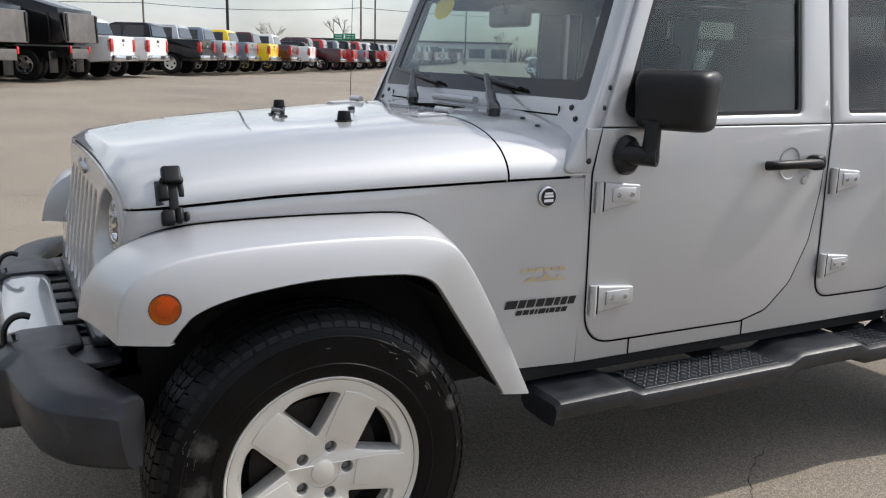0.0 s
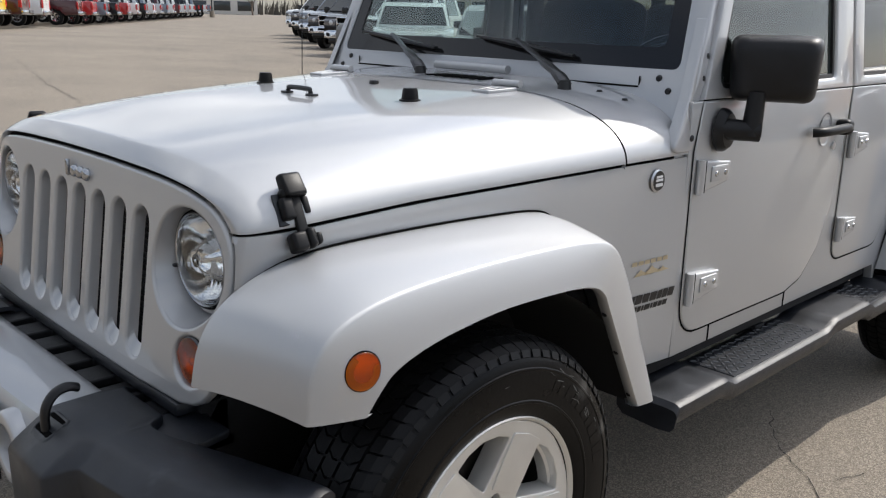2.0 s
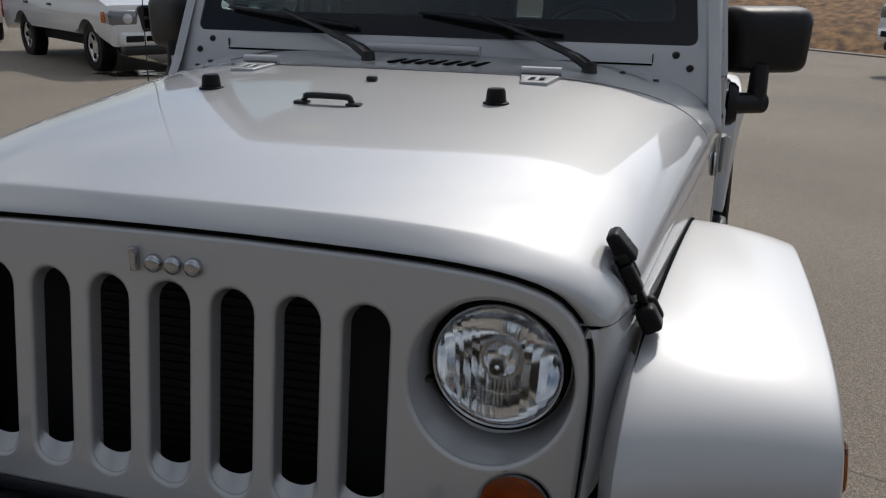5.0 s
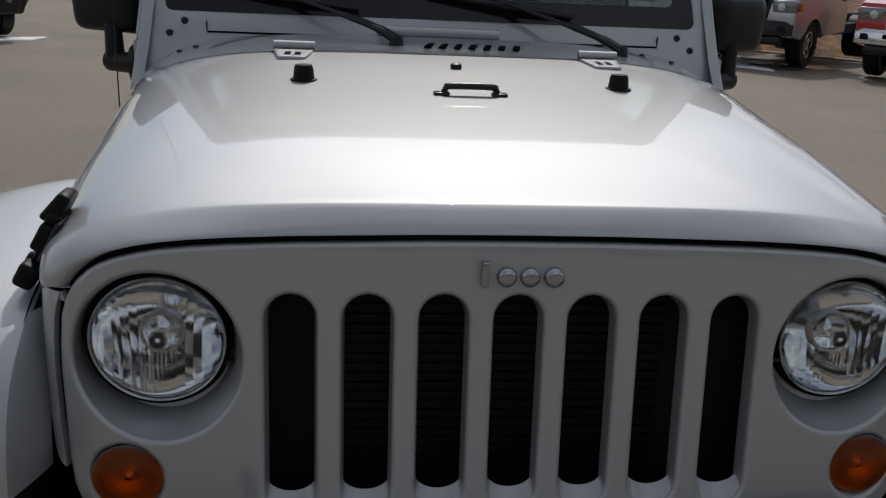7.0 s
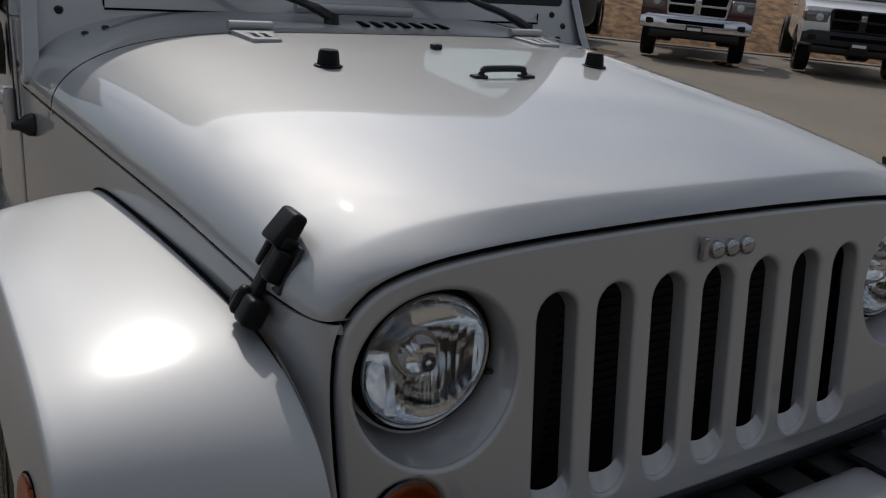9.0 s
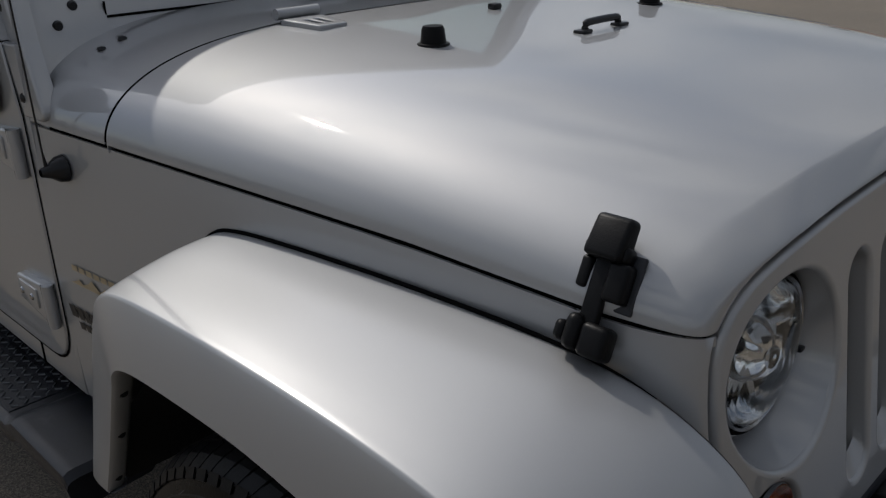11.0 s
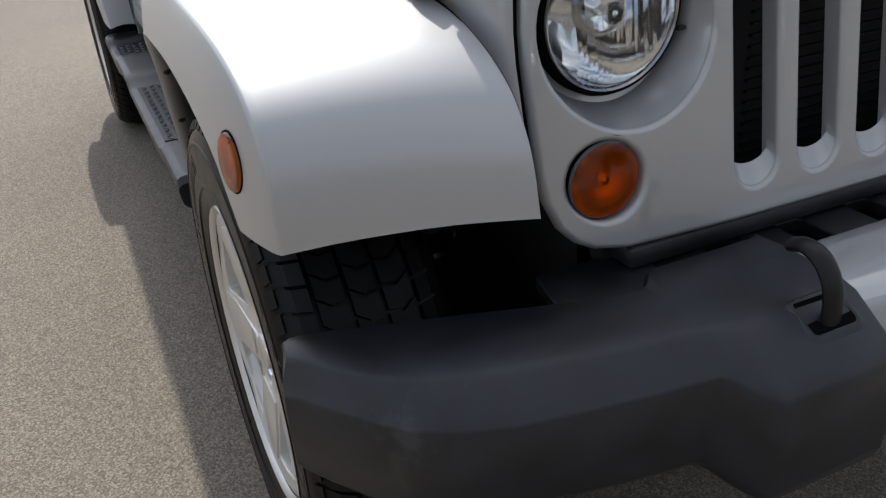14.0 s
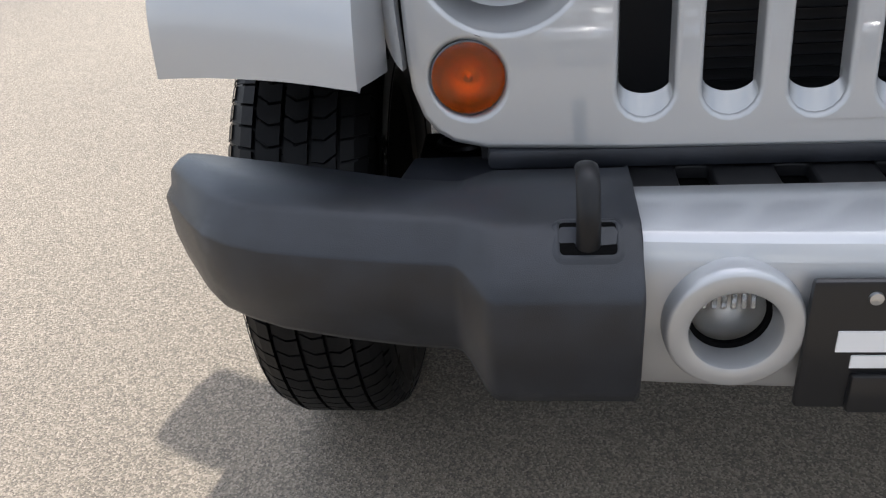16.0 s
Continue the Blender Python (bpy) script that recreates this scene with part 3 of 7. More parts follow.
for s in (-1, 1):
    bm = bmesh.new()
    out = rounded([(-0.600, 0.452), (-0.600, 0.50), (-0.565, 0.568), (-0.505, 0.602), (-0.440, 0.590), (-0.440, 0.452)], [0.0, 0.02, 0.03, 0.03, 0.01, 0.0], 4)
    plate(bm, out, [], lambda u, v, d: (u, s * v, 0.690 - d), 0.004, 0.014)
    wing = part("filler_wing", bm, PLASTIC, filler)
    bm = bmesh.new()
    lathe(bm, [(0.0, 0.0015), (0.011, 0.0015), (0.012, 0.0)], (-0.53, s * 0.475, 0.690), "z", 1, 14)
    part("filler_hole", bm, GAPM, wing, smooth=False)

# ---------- front bumper ----------
bumper = new("front_bumper")
bumper.parent = suv
tagged(bumper, "front bumper with silver middle and black plastic ends")
BAR = [(-0.545, 0.690), (-0.56, 0.699), (-0.60, 0.702), (-0.650, 0.700), (-0.674, 0.690), (-0.686, 0.670), (-0.690, 0.648), (-0.692, 0.625), (-0.693, 0.605), (-0.693, 0.585), (-0.692, 0.565), (-0.690, 0.540), (-0.686, 0.517), (-0.676, 0.504), (-0.64, 0.500), (-0.57, 0.500)]
bm = bmesh.new()
rows = []
for y in [-0.318 + 0.636 * i / 48 for i in range(49)]:
    b = -0.012 * (1 - (y / 0.32) ** 2)
    rows.append([(x + (b if x < -0.62 else 0), y, z) for x, z in BAR])
grid(bm, rows)
cut = [f for f in bm.faces if f.calc_center_median().x < -0.66 and math.hypot(abs(f.calc_center_median().y) - 0.222, f.calc_center_median().z - 0.602) < 0.058]
bmesh.ops.delete(bm, geom=cut, context="FACES")
part("bumper_bar", bm, SILVER, bumper, angle=35)


# how far the points round the bumper's tip stand out beyond its top edge
SPREAD = (0.0, -0.004, -0.006, -0.004, -0.001, 0.002, 0.007, 0.010, 0.011, 0.011, 0.007, 0.003, -0.003, -0.008)


def bumper_end(s):
    bm = bmesh.new()
    crease = [(0.535, -0.692), (0.63, -0.680), (0.74, -0.660), (0.80, -0.636), (0.838, -0.606), (0.866, -0.565), (0.890, -0.525), (0.910, -0.49)]
    rear = [(0.31, -0.515), (0.50, -0.515), (0.54, -0.560), (0.876, -0.446), (0.905, -0.440)]

    def block(y):
        return [(-0.515, 0.66), (-0.515, 0.700), (-0.523, 0.707), (-0.58, 0.711), (-0.655, 0.709), (-0.676, 0.704), (-0.724, 0.672), (-0.737, 0.661), (-0.742, 0.652), (-0.742, 0.60), (-0.740, 0.540), (-0.732, 0.520), (-0.712, 0.512), (-0.60, 0.508)]

    def wing(y, drop=0.0, low=0.0):
        xc, xr = at_x(crease, y), at_x(rear, y)
        w = xr - xc
        zt, zc, zb = 0.712 - drop, 0.678 - drop, 0.537 + low
        return [(xr, zt - 0.05), (xr, zt - 0.008), (xr - 0.008, zt), (xr - w * 0.40, zt + 0.001), (xr - w * 0.66, zt - 0.002), (xr - w * 0.76, zt - 0.007), (xc + 0.016, zc + 0.006), (xc + 0.003, zc - 0.001), (xc, zc - 0.006),
                (xc + 0.004, 0.5 * (zc + zb)), (xc + min(0.018, w * 0.25), zb + 0.016), (xc + min(0.028, w * 0.40), zb + 0.004), (xc + min(0.05, w * 0.65), zb), (xr - min(0.02, w * 0.15), zb)]

    def row(y, prof):
        return [(x, s * y, z) for x, z in prof]

    def mix(y, k):
        return row(y, [(a + (c - a) * k, b + (d - b) * k) for (a, b), (c, d) in zip(block(y), wing(0.535))])
    b0 = block(0.32)
    rows = [row(0.320, [(x + 0.03, z - 0.012 if z > 0.6 else z + 0.012) for x, z in b0]), row(0.3202, [(x + 0.006, z) for x, z in b0]), row(0.326, b0), row(0.40, b0), row(0.474, b0), mix(0.482, 0.06), mix(0.490, 0.22), mix(0.510, 0.78), mix(0.518, 0.94), mix(0.526, 1.0)]
    for y, drop, low in ((0.58, 0, 0), (0.66, 0, 0.003), (0.74, 0, 0.008), (0.79, 0.001, 0.011), (0.828, 0.002, 0.010), (0.857, 0.002, 0.009), (0.881, 0.003, 0.008), (0.900, 0.004, 0.009), (0.908, 0.008, 0.014)):
        k = max(0.0, (y - 0.80) / 0.108) ** 2
        rows.append([(x, s * (y + k * o), z) for (x, z), o in zip(wing(y, drop, low), SPREAD)])
    vs = grid(bm, rows)
    bm.faces.new(vs[-1])
    end = part("bumper_end", bm, PLASTIC, bumper, "black textured plastic bumper end", angle=48)
    # pocket with a raised rim, and the tow hook in it
    slope = lambda x: 0.7045 - 0.667 * (-0.676 - x) if x < -0.676 else 0.7045 + 0.0045 * (x + 0.676) / 0.02
    hole = rounded([(-0.024, -0.030), (0.013, -0.030), (0.013, 0.030), (-0.024, 0.030)], 0.006, 4)
    bm = bmesh.new()
    put = lambda u, v, d: (-0.676 + u, s * (0.377 + v), slope(-0.676 + u) + d)
    grid(bm, [[put(u, v, d) for u, v in lp] for lp, d in ((inset(hole, -0.009), -0.001), (inset(hole, -0.005), 0.0012), (inset(hole, -0.002), 0.0020), (hole, 0.0010), (inset(hole, 0.002), -0.03))], close_v=True)
    part("pocket_rim", bm, PLASTIC, end)
    bm = bmesh.new()
    bm.faces.new([bm.verts.new(put(u, v, 0.0008)) for u, v in hole])
    part("hook_pocket", bm, GAPM, end, smooth=False)
    bm = bmesh.new()
    path = spline([(-0.688, s * 0.377, 0.66), (-0.690, s * 0.377, 0.712), (-0.684, s * 0.377, 0.738), (-0.668, s * 0.377, 0.757), (-0.646, s * 0.377, 0.763), (-0.628, s * 0.377, 0.757)], 4)
    tube(bm, path, 0.0080, 12, 1.6, (0, 1, 0))
    part("tow_hook", bm, SHELL, end, "black steel tow hook")


for s in (-1, 1):
    bumper_end(s)
    fog = new("fog_lamp")
    fog.parent = bumper
    c = Vector((-0.708, s * 0.222, 0.602))
    bm = bmesh.new()
    lathe(bm, [(0.077, 0.06), (0.0755, 0.004), (0.0742, -0.005), (0.0720, -0.0085), (0.0690, -0.0098), (0.0530, -0.0105), (0.0495, -0.0088), (0.0475, -0.004), (0.0455, 0.02), (0.043, 0.055)], c, "x", 1, 48)
    part("fog_bezel", bm, SILVER, fog)
    bm = bmesh.new()
    lathe(bm, [(0.044, 0.034), (0.03, 0.028), (0.0, 0.025)], c, "x", 1, 40)
    lathe(bm, [(0.0, 0.028), (0.03, 0.031), (0.044, 0.037)], c, "x", 1, 40)
    part("fog_lens", bm, LENS, fog).visible_shadow = False
    bm = bmesh.new()
    lathe(bm, [(0.0455, 0.0235), (0.0410, 0.0270), (0.0405, 0.034)], c, "x", 1, 40)
    part("fog_gasket", bm, GAPM, fog)
    bm = bmesh.new()
    lathe(bm, [(0.044, 0.038), (0.037, 0.054), (0.02, 0.068), (0.0, 0.071)], c, "x", 1, 40)
    part("fog_reflector", bm, FOG_REFL, fog)
    bm = bmesh.new()
    for i in range(6):
        box(bm, c + Vector((0.040, -0.025 + 0.01 * i, 0.016)), (0.004, 0.007, 0.03), 0.0015, 1)
    part("fog_flutes", bm, CHROME, fog)

plate_board = new("plate_board")
plate_board.parent = bumper
tagged(plate_board, "black dealer plate with white print bars")
bm = bmesh.new()
box(bm, (-0.716, 0, 0.585), (0.012, 0.305, 0.165), 0.006)
part("board", bm, BLACK, plate_board)
bm = bmesh.new()
box(bm, (-0.725, 0.0, 0.528), (0.012, 0.20, 0.05), 0.004)
part("bracket", bm, BLACK, plate_board)
for y, z, w, h, m in ((0.085, 0.572, 0.07, 0.026, WHITE), (-0.03, 0.572, 0.13, 0.026, WHITE), (0.06, 0.546, 0.085, 0.016, WHITE), (-0.05, 0.546, 0.09, 0.016, WHITE)):
    bm = bmesh.new()
    box(bm, (-0.7230, y, z + 0.022), (0.002, w, h), 0)
    part("print_bar", bm, m, plate_board, smooth=False)
for y in (-0.09, 0.09):
    bm = bmesh.new()
    lathe(bm, [(0.0, -0.004), (0.007, -0.003), (0.008, 0.002)], (-0.7225, y, 0.648), "x", 1, 14)
    part("plate_screw", bm, STEEL, plate_board)

# ---------- fender flares ----------
FLARE_FRONT = [
    ((-0.537, 0.637, 0.818), (-0.487, 0.893, 0.824), (-0.386, 0.915, 0.814)),
    ((-0.520, 0.638, 0.890), (-0.478, 0.893, 0.898), (-0.357, 0.918, 0.852)),
    ((-0.478, 0.641, 0.950), (-0.448, 0.893, 0.950), (-0.327, 0.919, 0.878)),
    ((-0.395, 0.646, 0.994), (-0.385, 0.893, 0.982), (-0.270, 0.920, 0.899)),
    ((-0.290, 0.655, 1.016), (-0.280, 0.893, 1.000), (-0.190, 0.920, 0.914)),
    ((-0.100, 0.672, 1.025), (-0.100, 0.893, 1.008), (-0.060, 0.920, 0.926)),
    ((0.100, 0.692, 1.027), (0.100, 0.893, 1.006), (0.100, 0.920, 0.923)),
]
FLARE_REAR = [
    ((0.240, 0.707, 1.023), (0.228, 0.892, 0.996), (0.190, 0.918, 0.912)),
    ((0.300, 0.713, 1.004), (0.295, 0.889, 0.972), (0.238, 0.914, 0.888)),
    ((0.345, 0.718, 0.955), (0.345, 0.882, 0.920), (0.275, 0.905, 0.842)),
    ((0.405, 0.724, 0.850), (0.405, 0.872, 0.828), (0.335, 0.893, 0.756)),
    ((0.475, 0.732, 0.700), (0.482, 0.861, 0.690), (0.405, 0.879, 0.655)),
    ((0.548, 0.740, 0.535), (0.562, 0.853, 0.532), (0.475, 0.868, 0.548)),
]
FLARE = FLARE_FRONT + FLARE_REAR


def flare(s, table, off=0.0):
    T, C, L = (spline([r[k] for r in table], 5) for k in range(3))
    bm = bmesh.new()
    rows = []
    for t, c, l in zip(T, C, L):
        crown = Vector((0, 0, 0.0065))
        a = t.lerp(c, 0.35) + crown
        b = t.lerp(c, 0.72) + crown * 0.9
        e = t.lerp(c, 0.968) + crown * 0.20
        f = c.lerp(l, 0.055) + Vector((0, 0.0032, 0))
        g = c.lerp(l, 0.5) + Vector((0, 0.004, 0))
        hub = Vector((off, 0.9, 0.40))
        inward = (hub - l).normalized()
        lip1 = l + Vector((0, -0.006, 0)) + inward * 0.004
        lip2 = l + Vector((0, -0.026, 0)) + inward * 0.002
        row = [t + Vector((0.004, -0.0030, -0.004)), t + Vector((0.002, -0.0022, -0.002)), t + Vector((0, -0.0010, -0.0006))] + spline([t + Vector((0, 0.001, 0)), a, b, e, f, g, l], 3) + [lip1, lip2, lip2 + Vector((0, -0.012, 0)) - inward * 0.015]
        rows.append([(p.x, s * p.y, p.z) for p in row])
    for end, d in ((0, 1), (-1, -1)):
        shut = [(Vector(p) + Vector((0.012 * d, 0, 0.004))).to_tuple() for p in rows[end]]
        rows.insert(0, shut) if end == 0 else rows.append(shut)
    grid(bm, rows)
    f = part("fender_flare", bm, FLARE_PAINT, suv, "silver painted fender flare", angle=55)
    if table is FLARE:
        # wall that runs back from the flare's front edge to the fender
        rows = []
        for t in T[:17]:
            rows.append([(t.x + dx, s * (t.y + dy), t.z + dz) for dx, dy, dz in ((0.0015, -0.0015, 0.001), (0.012, -0.005, 0.001), (0.05, -0.013, -0.004), (0.10, -0.022, -0.010))])
        bm = bmesh.new()
        grid(bm, rows)
        part("flare_filler", bm, FLARE_PAINT, f)
    # dark seam where the flare meets the body
    bm = bmesh.new()
    line = T[15:] if table is FLARE else T
    tube(bm, [(p.x, s * (p.y + 0.001), p.z + 0.0015) for p in line], [min(0.0030, 0.0004 + 0.0004 * i) for i in range(len(line))], 6)
    part("flare_seam", bm, GAPM, f)
    for i in (46, 52, 58):
        l = L[i]
        bm = bmesh.new()
        lathe(bm, [(0.0, 0.004), (0.006, 0.003), (0.008, 0.0)], (l.x - 0.001, s * (l.y - 0.017), l.z), "x", -1, 10)
        part("push_pin", bm, BLACK, f)
    return f


def wheel_well(s, cx, r=0.50, z0=0.40):
    bm = bmesh.new()
    ring = lambda y, a0, a1: [(cx + r * 1.02 * math.cos(a), s * y, z0 + (r + 0.02) * math.sin(a)) for a in [radians(a0 + (a1 - a0) * i / 24) for i in range(25)]]
    grid(bm, [ring(0.84, 16, 128), ring(0.45, 16, 128)])
    part("wheel_liner", bm, LINER, suv)
    bm = bmesh.new()
    bm.faces.new([bm.verts.new(p) for p in ring(0.50, 10, 170)])
    bm.faces.new([bm.verts.new(p) for p in ring(0.48, 10, 170)[::-1]])
    part("inner_fender", bm, LINER, suv, smooth=False)
    # coil spring and damper
    bm = bmesh.new()
    tube(bm, [(cx + 0.055 * math.cos(a), s * 0.43 + 0.055 * math.sin(a) + s * 0.12, 0.46 + 0.030 * a / math.pi * 0.8) for a in [0.45 * i for i in range(90)]], 0.008, 6)
    part("coil_spring", bm, BLACK, suv)


for s in (-1, 1):
    f = flare(s, FLARE)
    # the lamp sits flush in the flare's side
    face = min((p for p in f.data.polygons if abs(p.normal.y) > 0.5), key=lambda p: (p.center.x + 0.390) ** 2 + (p.center.z - 0.893) ** 2 + (0.3 if s * p.center.y < 0.885 else 0))
    nrm = face.normal * (s if face.normal.y > 0 else -s)
    y = face.center.y - (nrm.x * (-0.390 - face.center.x) + nrm.z * (0.893 - face.center.z)) / nrm.y
    spot = Vector((-0.390, y, 0.893)) - nrm * 0.0005
    mk = lens_disc("side_marker", spot, 0.0315, "y", -s, f, "round amber side marker lamp", deep=False)
    turn = Vector((0, s, 0)).rotation_difference(nrm).to_matrix().to_4x4()
    for piece in mk.children:
        piece.data.transform(Matrix.Translation(spot) @ turn @ Matrix.Translation(-spot))
    wheel_well(s, -0.0)

# ---------- wheels ----------
def tyre_mesh():
    bm = bmesh.new()
    prof = [(0.236, -0.105), (0.243, -0.112), (0.262, -0.120), (0.277, -0.1232), (0.279, -0.1262), (0.283, -0.1262), (0.285, -0.1243), (0.30, -0.126), (0.335, -0.127), (0.345, -0.1262), (0.347, -0.1278), (0.350, -0.1275), (0.352, -0.1252), (0.362, -0.122), (0.380, -0.112), (0.390, -0.098), (0.393, -0.05), (0.394, 0.0),
            (0.393, 0.05), (0.390, 0.098), (0.380, 0.112), (0.362, 0.122), (0.352, 0.1252), (0.350, 0.1275), (0.347, 0.1278), (0.345, 0.1262), (0.335, 0.127), (0.30, 0.126), (0.285, 0.1243), (0.283, 0.1262), (0.279, 0.1262), (0.277, 0.1232), (0.262, 0.120), (0.243, 0.112), (0.236, 0.105)]
    lathe(bm, [(r, o * 0.92) for r, o in prof], (0, 0, 0), "y", 1, 72)
    return bm


def tread_mesh():
    bm = bmesh.new()
    n = 74
    base = 2 * math.pi / n

    def block(a0, a1, y0, y1, r0, r1, skew, wave):
        vs = []
        for r in (r0, r1):
            for a, y in ((a0, y0), (a0 + wave, (y0 + y1) / 2), (a0, y1), (a1, y1), (a1 + wave, (y0 + y1) / 2), (a1, y0)):
                rr = r - 0.020 * (max(0, abs(y) - 0.066) / 0.045) ** 2
                t = a + skew * y
                vs.append(bm.verts.new((rr * math.cos(t), y, rr * math.sin(t))))
        lo, hi = vs[:6], vs[6:]
        bm.faces.new((hi[0], hi[1], hi[4], hi[5]))
        bm.faces.new((hi[1], hi[2], hi[3], hi[4]))
        for i in range(6):
            bm.faces.new((lo[i], lo[(i + 1) % 6], hi[(i + 1) % 6], hi[i]))
    ribs = ((-0.113, -0.072, 0.9), (-0.065, -0.026, 0.7), (-0.019, 0.019, -0.5), (0.026, 0.065, -0.7), (0.072, 0.113, -0.9))
    for i in range(n):
        a = i * base
        for j, (y0, y1, skew) in enumerate(ribs):
            o = base * (0.0, 0.42, 0.18, 0.66, 0.30)[j]
            block(a + o, a + o + base * 0.86, y0, y1, 0.386, 0.402, skew, base * (0.08 if j in (0, 4) else 0.22))
        for sgn in (-1, 1):
            vs = []
            for r, y in ((0.383, 0.1115), (0.370, 0.1195)):
                for da in (0.08, 0.84):
                    for out in (0.0, 0.0014):
                        t = a + base * da
                        vs.append(bm.verts.new(((r + out) * math.cos(t), sgn * (y + out), (r + out) * math.sin(t))))
            bm.faces.new((vs[1], vs[3], vs[7], vs[5]))
            bm.faces.new((vs[0], vs[1], vs[5], vs[4]))
            bm.faces.new((vs[2], vs[3], vs[7], vs[6]))
            bm.faces.new((vs[4], vs[5], vs[7], vs[6]))
    bmesh.ops.scale(bm, vec=(1, 0.92, 1), verts=bm.verts)
    return bm


def wheel_face(s):
    """Five broad spokes with windows between them; s: the side that the face looks to."""
    bm = bmesh.new()
    holes = []
    for k in range(5):
        mid = radians(-9 + 36 + 72 * k)
        pts = []
        for a, r in ((0.0, 0.092), (-0.275, 0.150), (-0.372, 0.202), (-0.2, 0.210), (0.0, 0.212), (0.2, 0.210), (0.372, 0.202), (0.275, 0.150)):
            pts.append((r * math.cos(mid + a), r * math.sin(mid + a)))
        holes.append(rounded(pts, [0.007, 0, 0.007, 0, 0, 0, 0.007, 0], 4))

    for k in range(5):
        a = radians(-9 + 72 * k + 8)
        holes.append(disc_loop(0.0635 * math.cos(a), 0.0635 * math.sin(a), 0.0150, None, 14))

    def fn(u, v, d):
        reach = max(u * math.cos(radians(72 * k - 9)) + v * math.sin(radians(72 * k - 9)) for k in range(5))
        return (u, s * (0.100 - 0.024 * (1 - min(1.0, reach / 0.235)) - d), v)
    plate(bm, disc_loop(0, 0, 0.238, None, 64), holes, fn, 0.004, 0.03, 0.0028, 0.050, 0.001)
    return bm


def build_wheel(s):
    w = new("wheel")
    part("tyre", tyre_mesh(), SIDEWALL, w, "black all-terrain tyre with worn sidewall", angle=30)
    tagged(part("tread", tread_mesh(), RUBBER, w.children[0], smooth=False), kind="stuff")
    rim = part("rim", wheel_face(s), ALLOY, w, "five-spoke alloy rim", angle=35)
    bm = bmesh.new()
    lathe(bm, [(0.236, 0.06), (0.237, 0.096), (0.240, 0.104), (0.246, 0.108), (0.249, 0.104), (0.247, 0.098), (0.243, 0.09)], (0, 0, 0), "y", s, 72)
    part("rim_lip", bm, ALLOY, rim)
    bm = bmesh.new()
    lathe(bm, [(0.236, 0.09), (0.222, 0.06), (0.215, 0.0), (0.22, -0.08), (0.24, -0.10)], (0, 0, 0), "y", s, 64)
    part("rim_barrel", bm, RIM_DARK, rim, "dark inside of the rim")
    for k in range(5):
        a = radians(-9 + 72 * k)
        turn = lambda u, v: (u * math.cos(a) - v * math.sin(a), u * math.sin(a) + v * math.cos(a))
        bm = bmesh.new()
        lp = rounded([(0.084, -0.036), (0.150, -0.043), (0.206, -0.0455), (0.213, 0.0), (0.206, 0.0455), (0.150, 0.043), (0.084, 0.036)], [0.003, 0, 0.005, 0.05, 0.005, 0, 0.003], 3)

        def lift(u, v, d):
            p = turn(u, v)
            return (p[0], s * (0.100 - 0.024 * (1 - u / 0.235) + 0.0034 - d), p[1])
        plate(bm, lp, [], lift, 0.0012, 0.006)
        part("spoke_pad", bm, ALLOY, rim, angle=30)
    # ledges along the outer edge of the windows
    for k in range(5):
        mid = radians(-9 + 36 + 72 * k)
        bm = bmesh.new()
        rows = []
        for j in range(9):
            a = mid - 0.33 + 0.66 * j / 8
            rows.append([(r * math.cos(a), s * y, r * math.sin(a)) for r, y in ((0.2125, 0.094), (0.2060, 0.078), (0.1990, 0.076), (0.1975, 0.050))])
        grid(bm, rows)
        part("window_ledge", bm, ALLOY, rim, angle=30)
    bm = bmesh.new()
    lathe(bm, [(0.040, 0.0785), (0.043, 0.0835), (0.045, 0.0770)], (0, 0, 0), "y", s, 40)
    part("cap_ring", bm, CHROME, rim)
    bm = bmesh.new()
    lathe(bm, [(0.0, 0.089), (0.024, 0.089), (0.029, 0.087), (0.031, 0.0815), (0.036, 0.080), (0.040, 0.072)], (0, 0, 0), "y", s, 32)
    part("centre_cap", bm, ALLOY, rim)
    for k in range(5):
        a = radians(-9 + 72 * k + 8)
        c = (0.0635 * math.cos(a), 0, 0.0635 * math.sin(a))
        bm = bmesh.new()
        lathe(bm, [(0.0165, 0.072), (0.016, 0.056), (0.0095, 0.056), (0.0090, 0.070), (0.005, 0.073), (0.0, 0.073)], c, "y", s, 14)
        part("lug_nut", bm, material("lug_steel", (0.16, 0.16, 0.16), 0.4, 0.9) if "lug_steel" not in bpy.data.materials else bpy.data.materials["lug_steel"], rim)
    bm = bmesh.new()
    lathe(bm, [(0.06, 0.02), (0.165, 0.02), (0.165, -0.005), (0.06, -0.005)], (0, 0, 0), "y", s, 48)
    part("brake_disc", bm, material("brake_iron", (0.030, 0.024, 0.020), 0.7, 0.4, vary=0.4), w)
    bm = bmesh.new()
    lathe(bm, [(0.0, 0.0), (0.215, -0.02), (0.215, -0.09)], (0, 0, 0), "y", s, 40)
    part("back_plate", bm, LINER, w)
    # sidewall lettering reduced to plain bars
    bm = bmesh.new()
    for i in range(11):
        for a0 in (12, 138):
            a = radians(a0 + 5 * i)
            t = Matrix.Rotation(-a, 4, "Y")
            vs = box(bm, (0, 0, 0), (0.030, 0.0004, (0.020, 0.009, 0.016)[i % 3]), 0.0)
            bmesh.ops.translate(bm, vec=(0.322, 0, 0), verts=vs)
            bmesh.ops.transform(bm, matrix=t, verts=vs)
            bmesh.ops.translate(bm, vec=(0, s * 0.1170, 0), verts=vs)
    tagged(part("raised_mark", bm, SIDEWALL, w.children[0], smooth=False), kind="stuff")
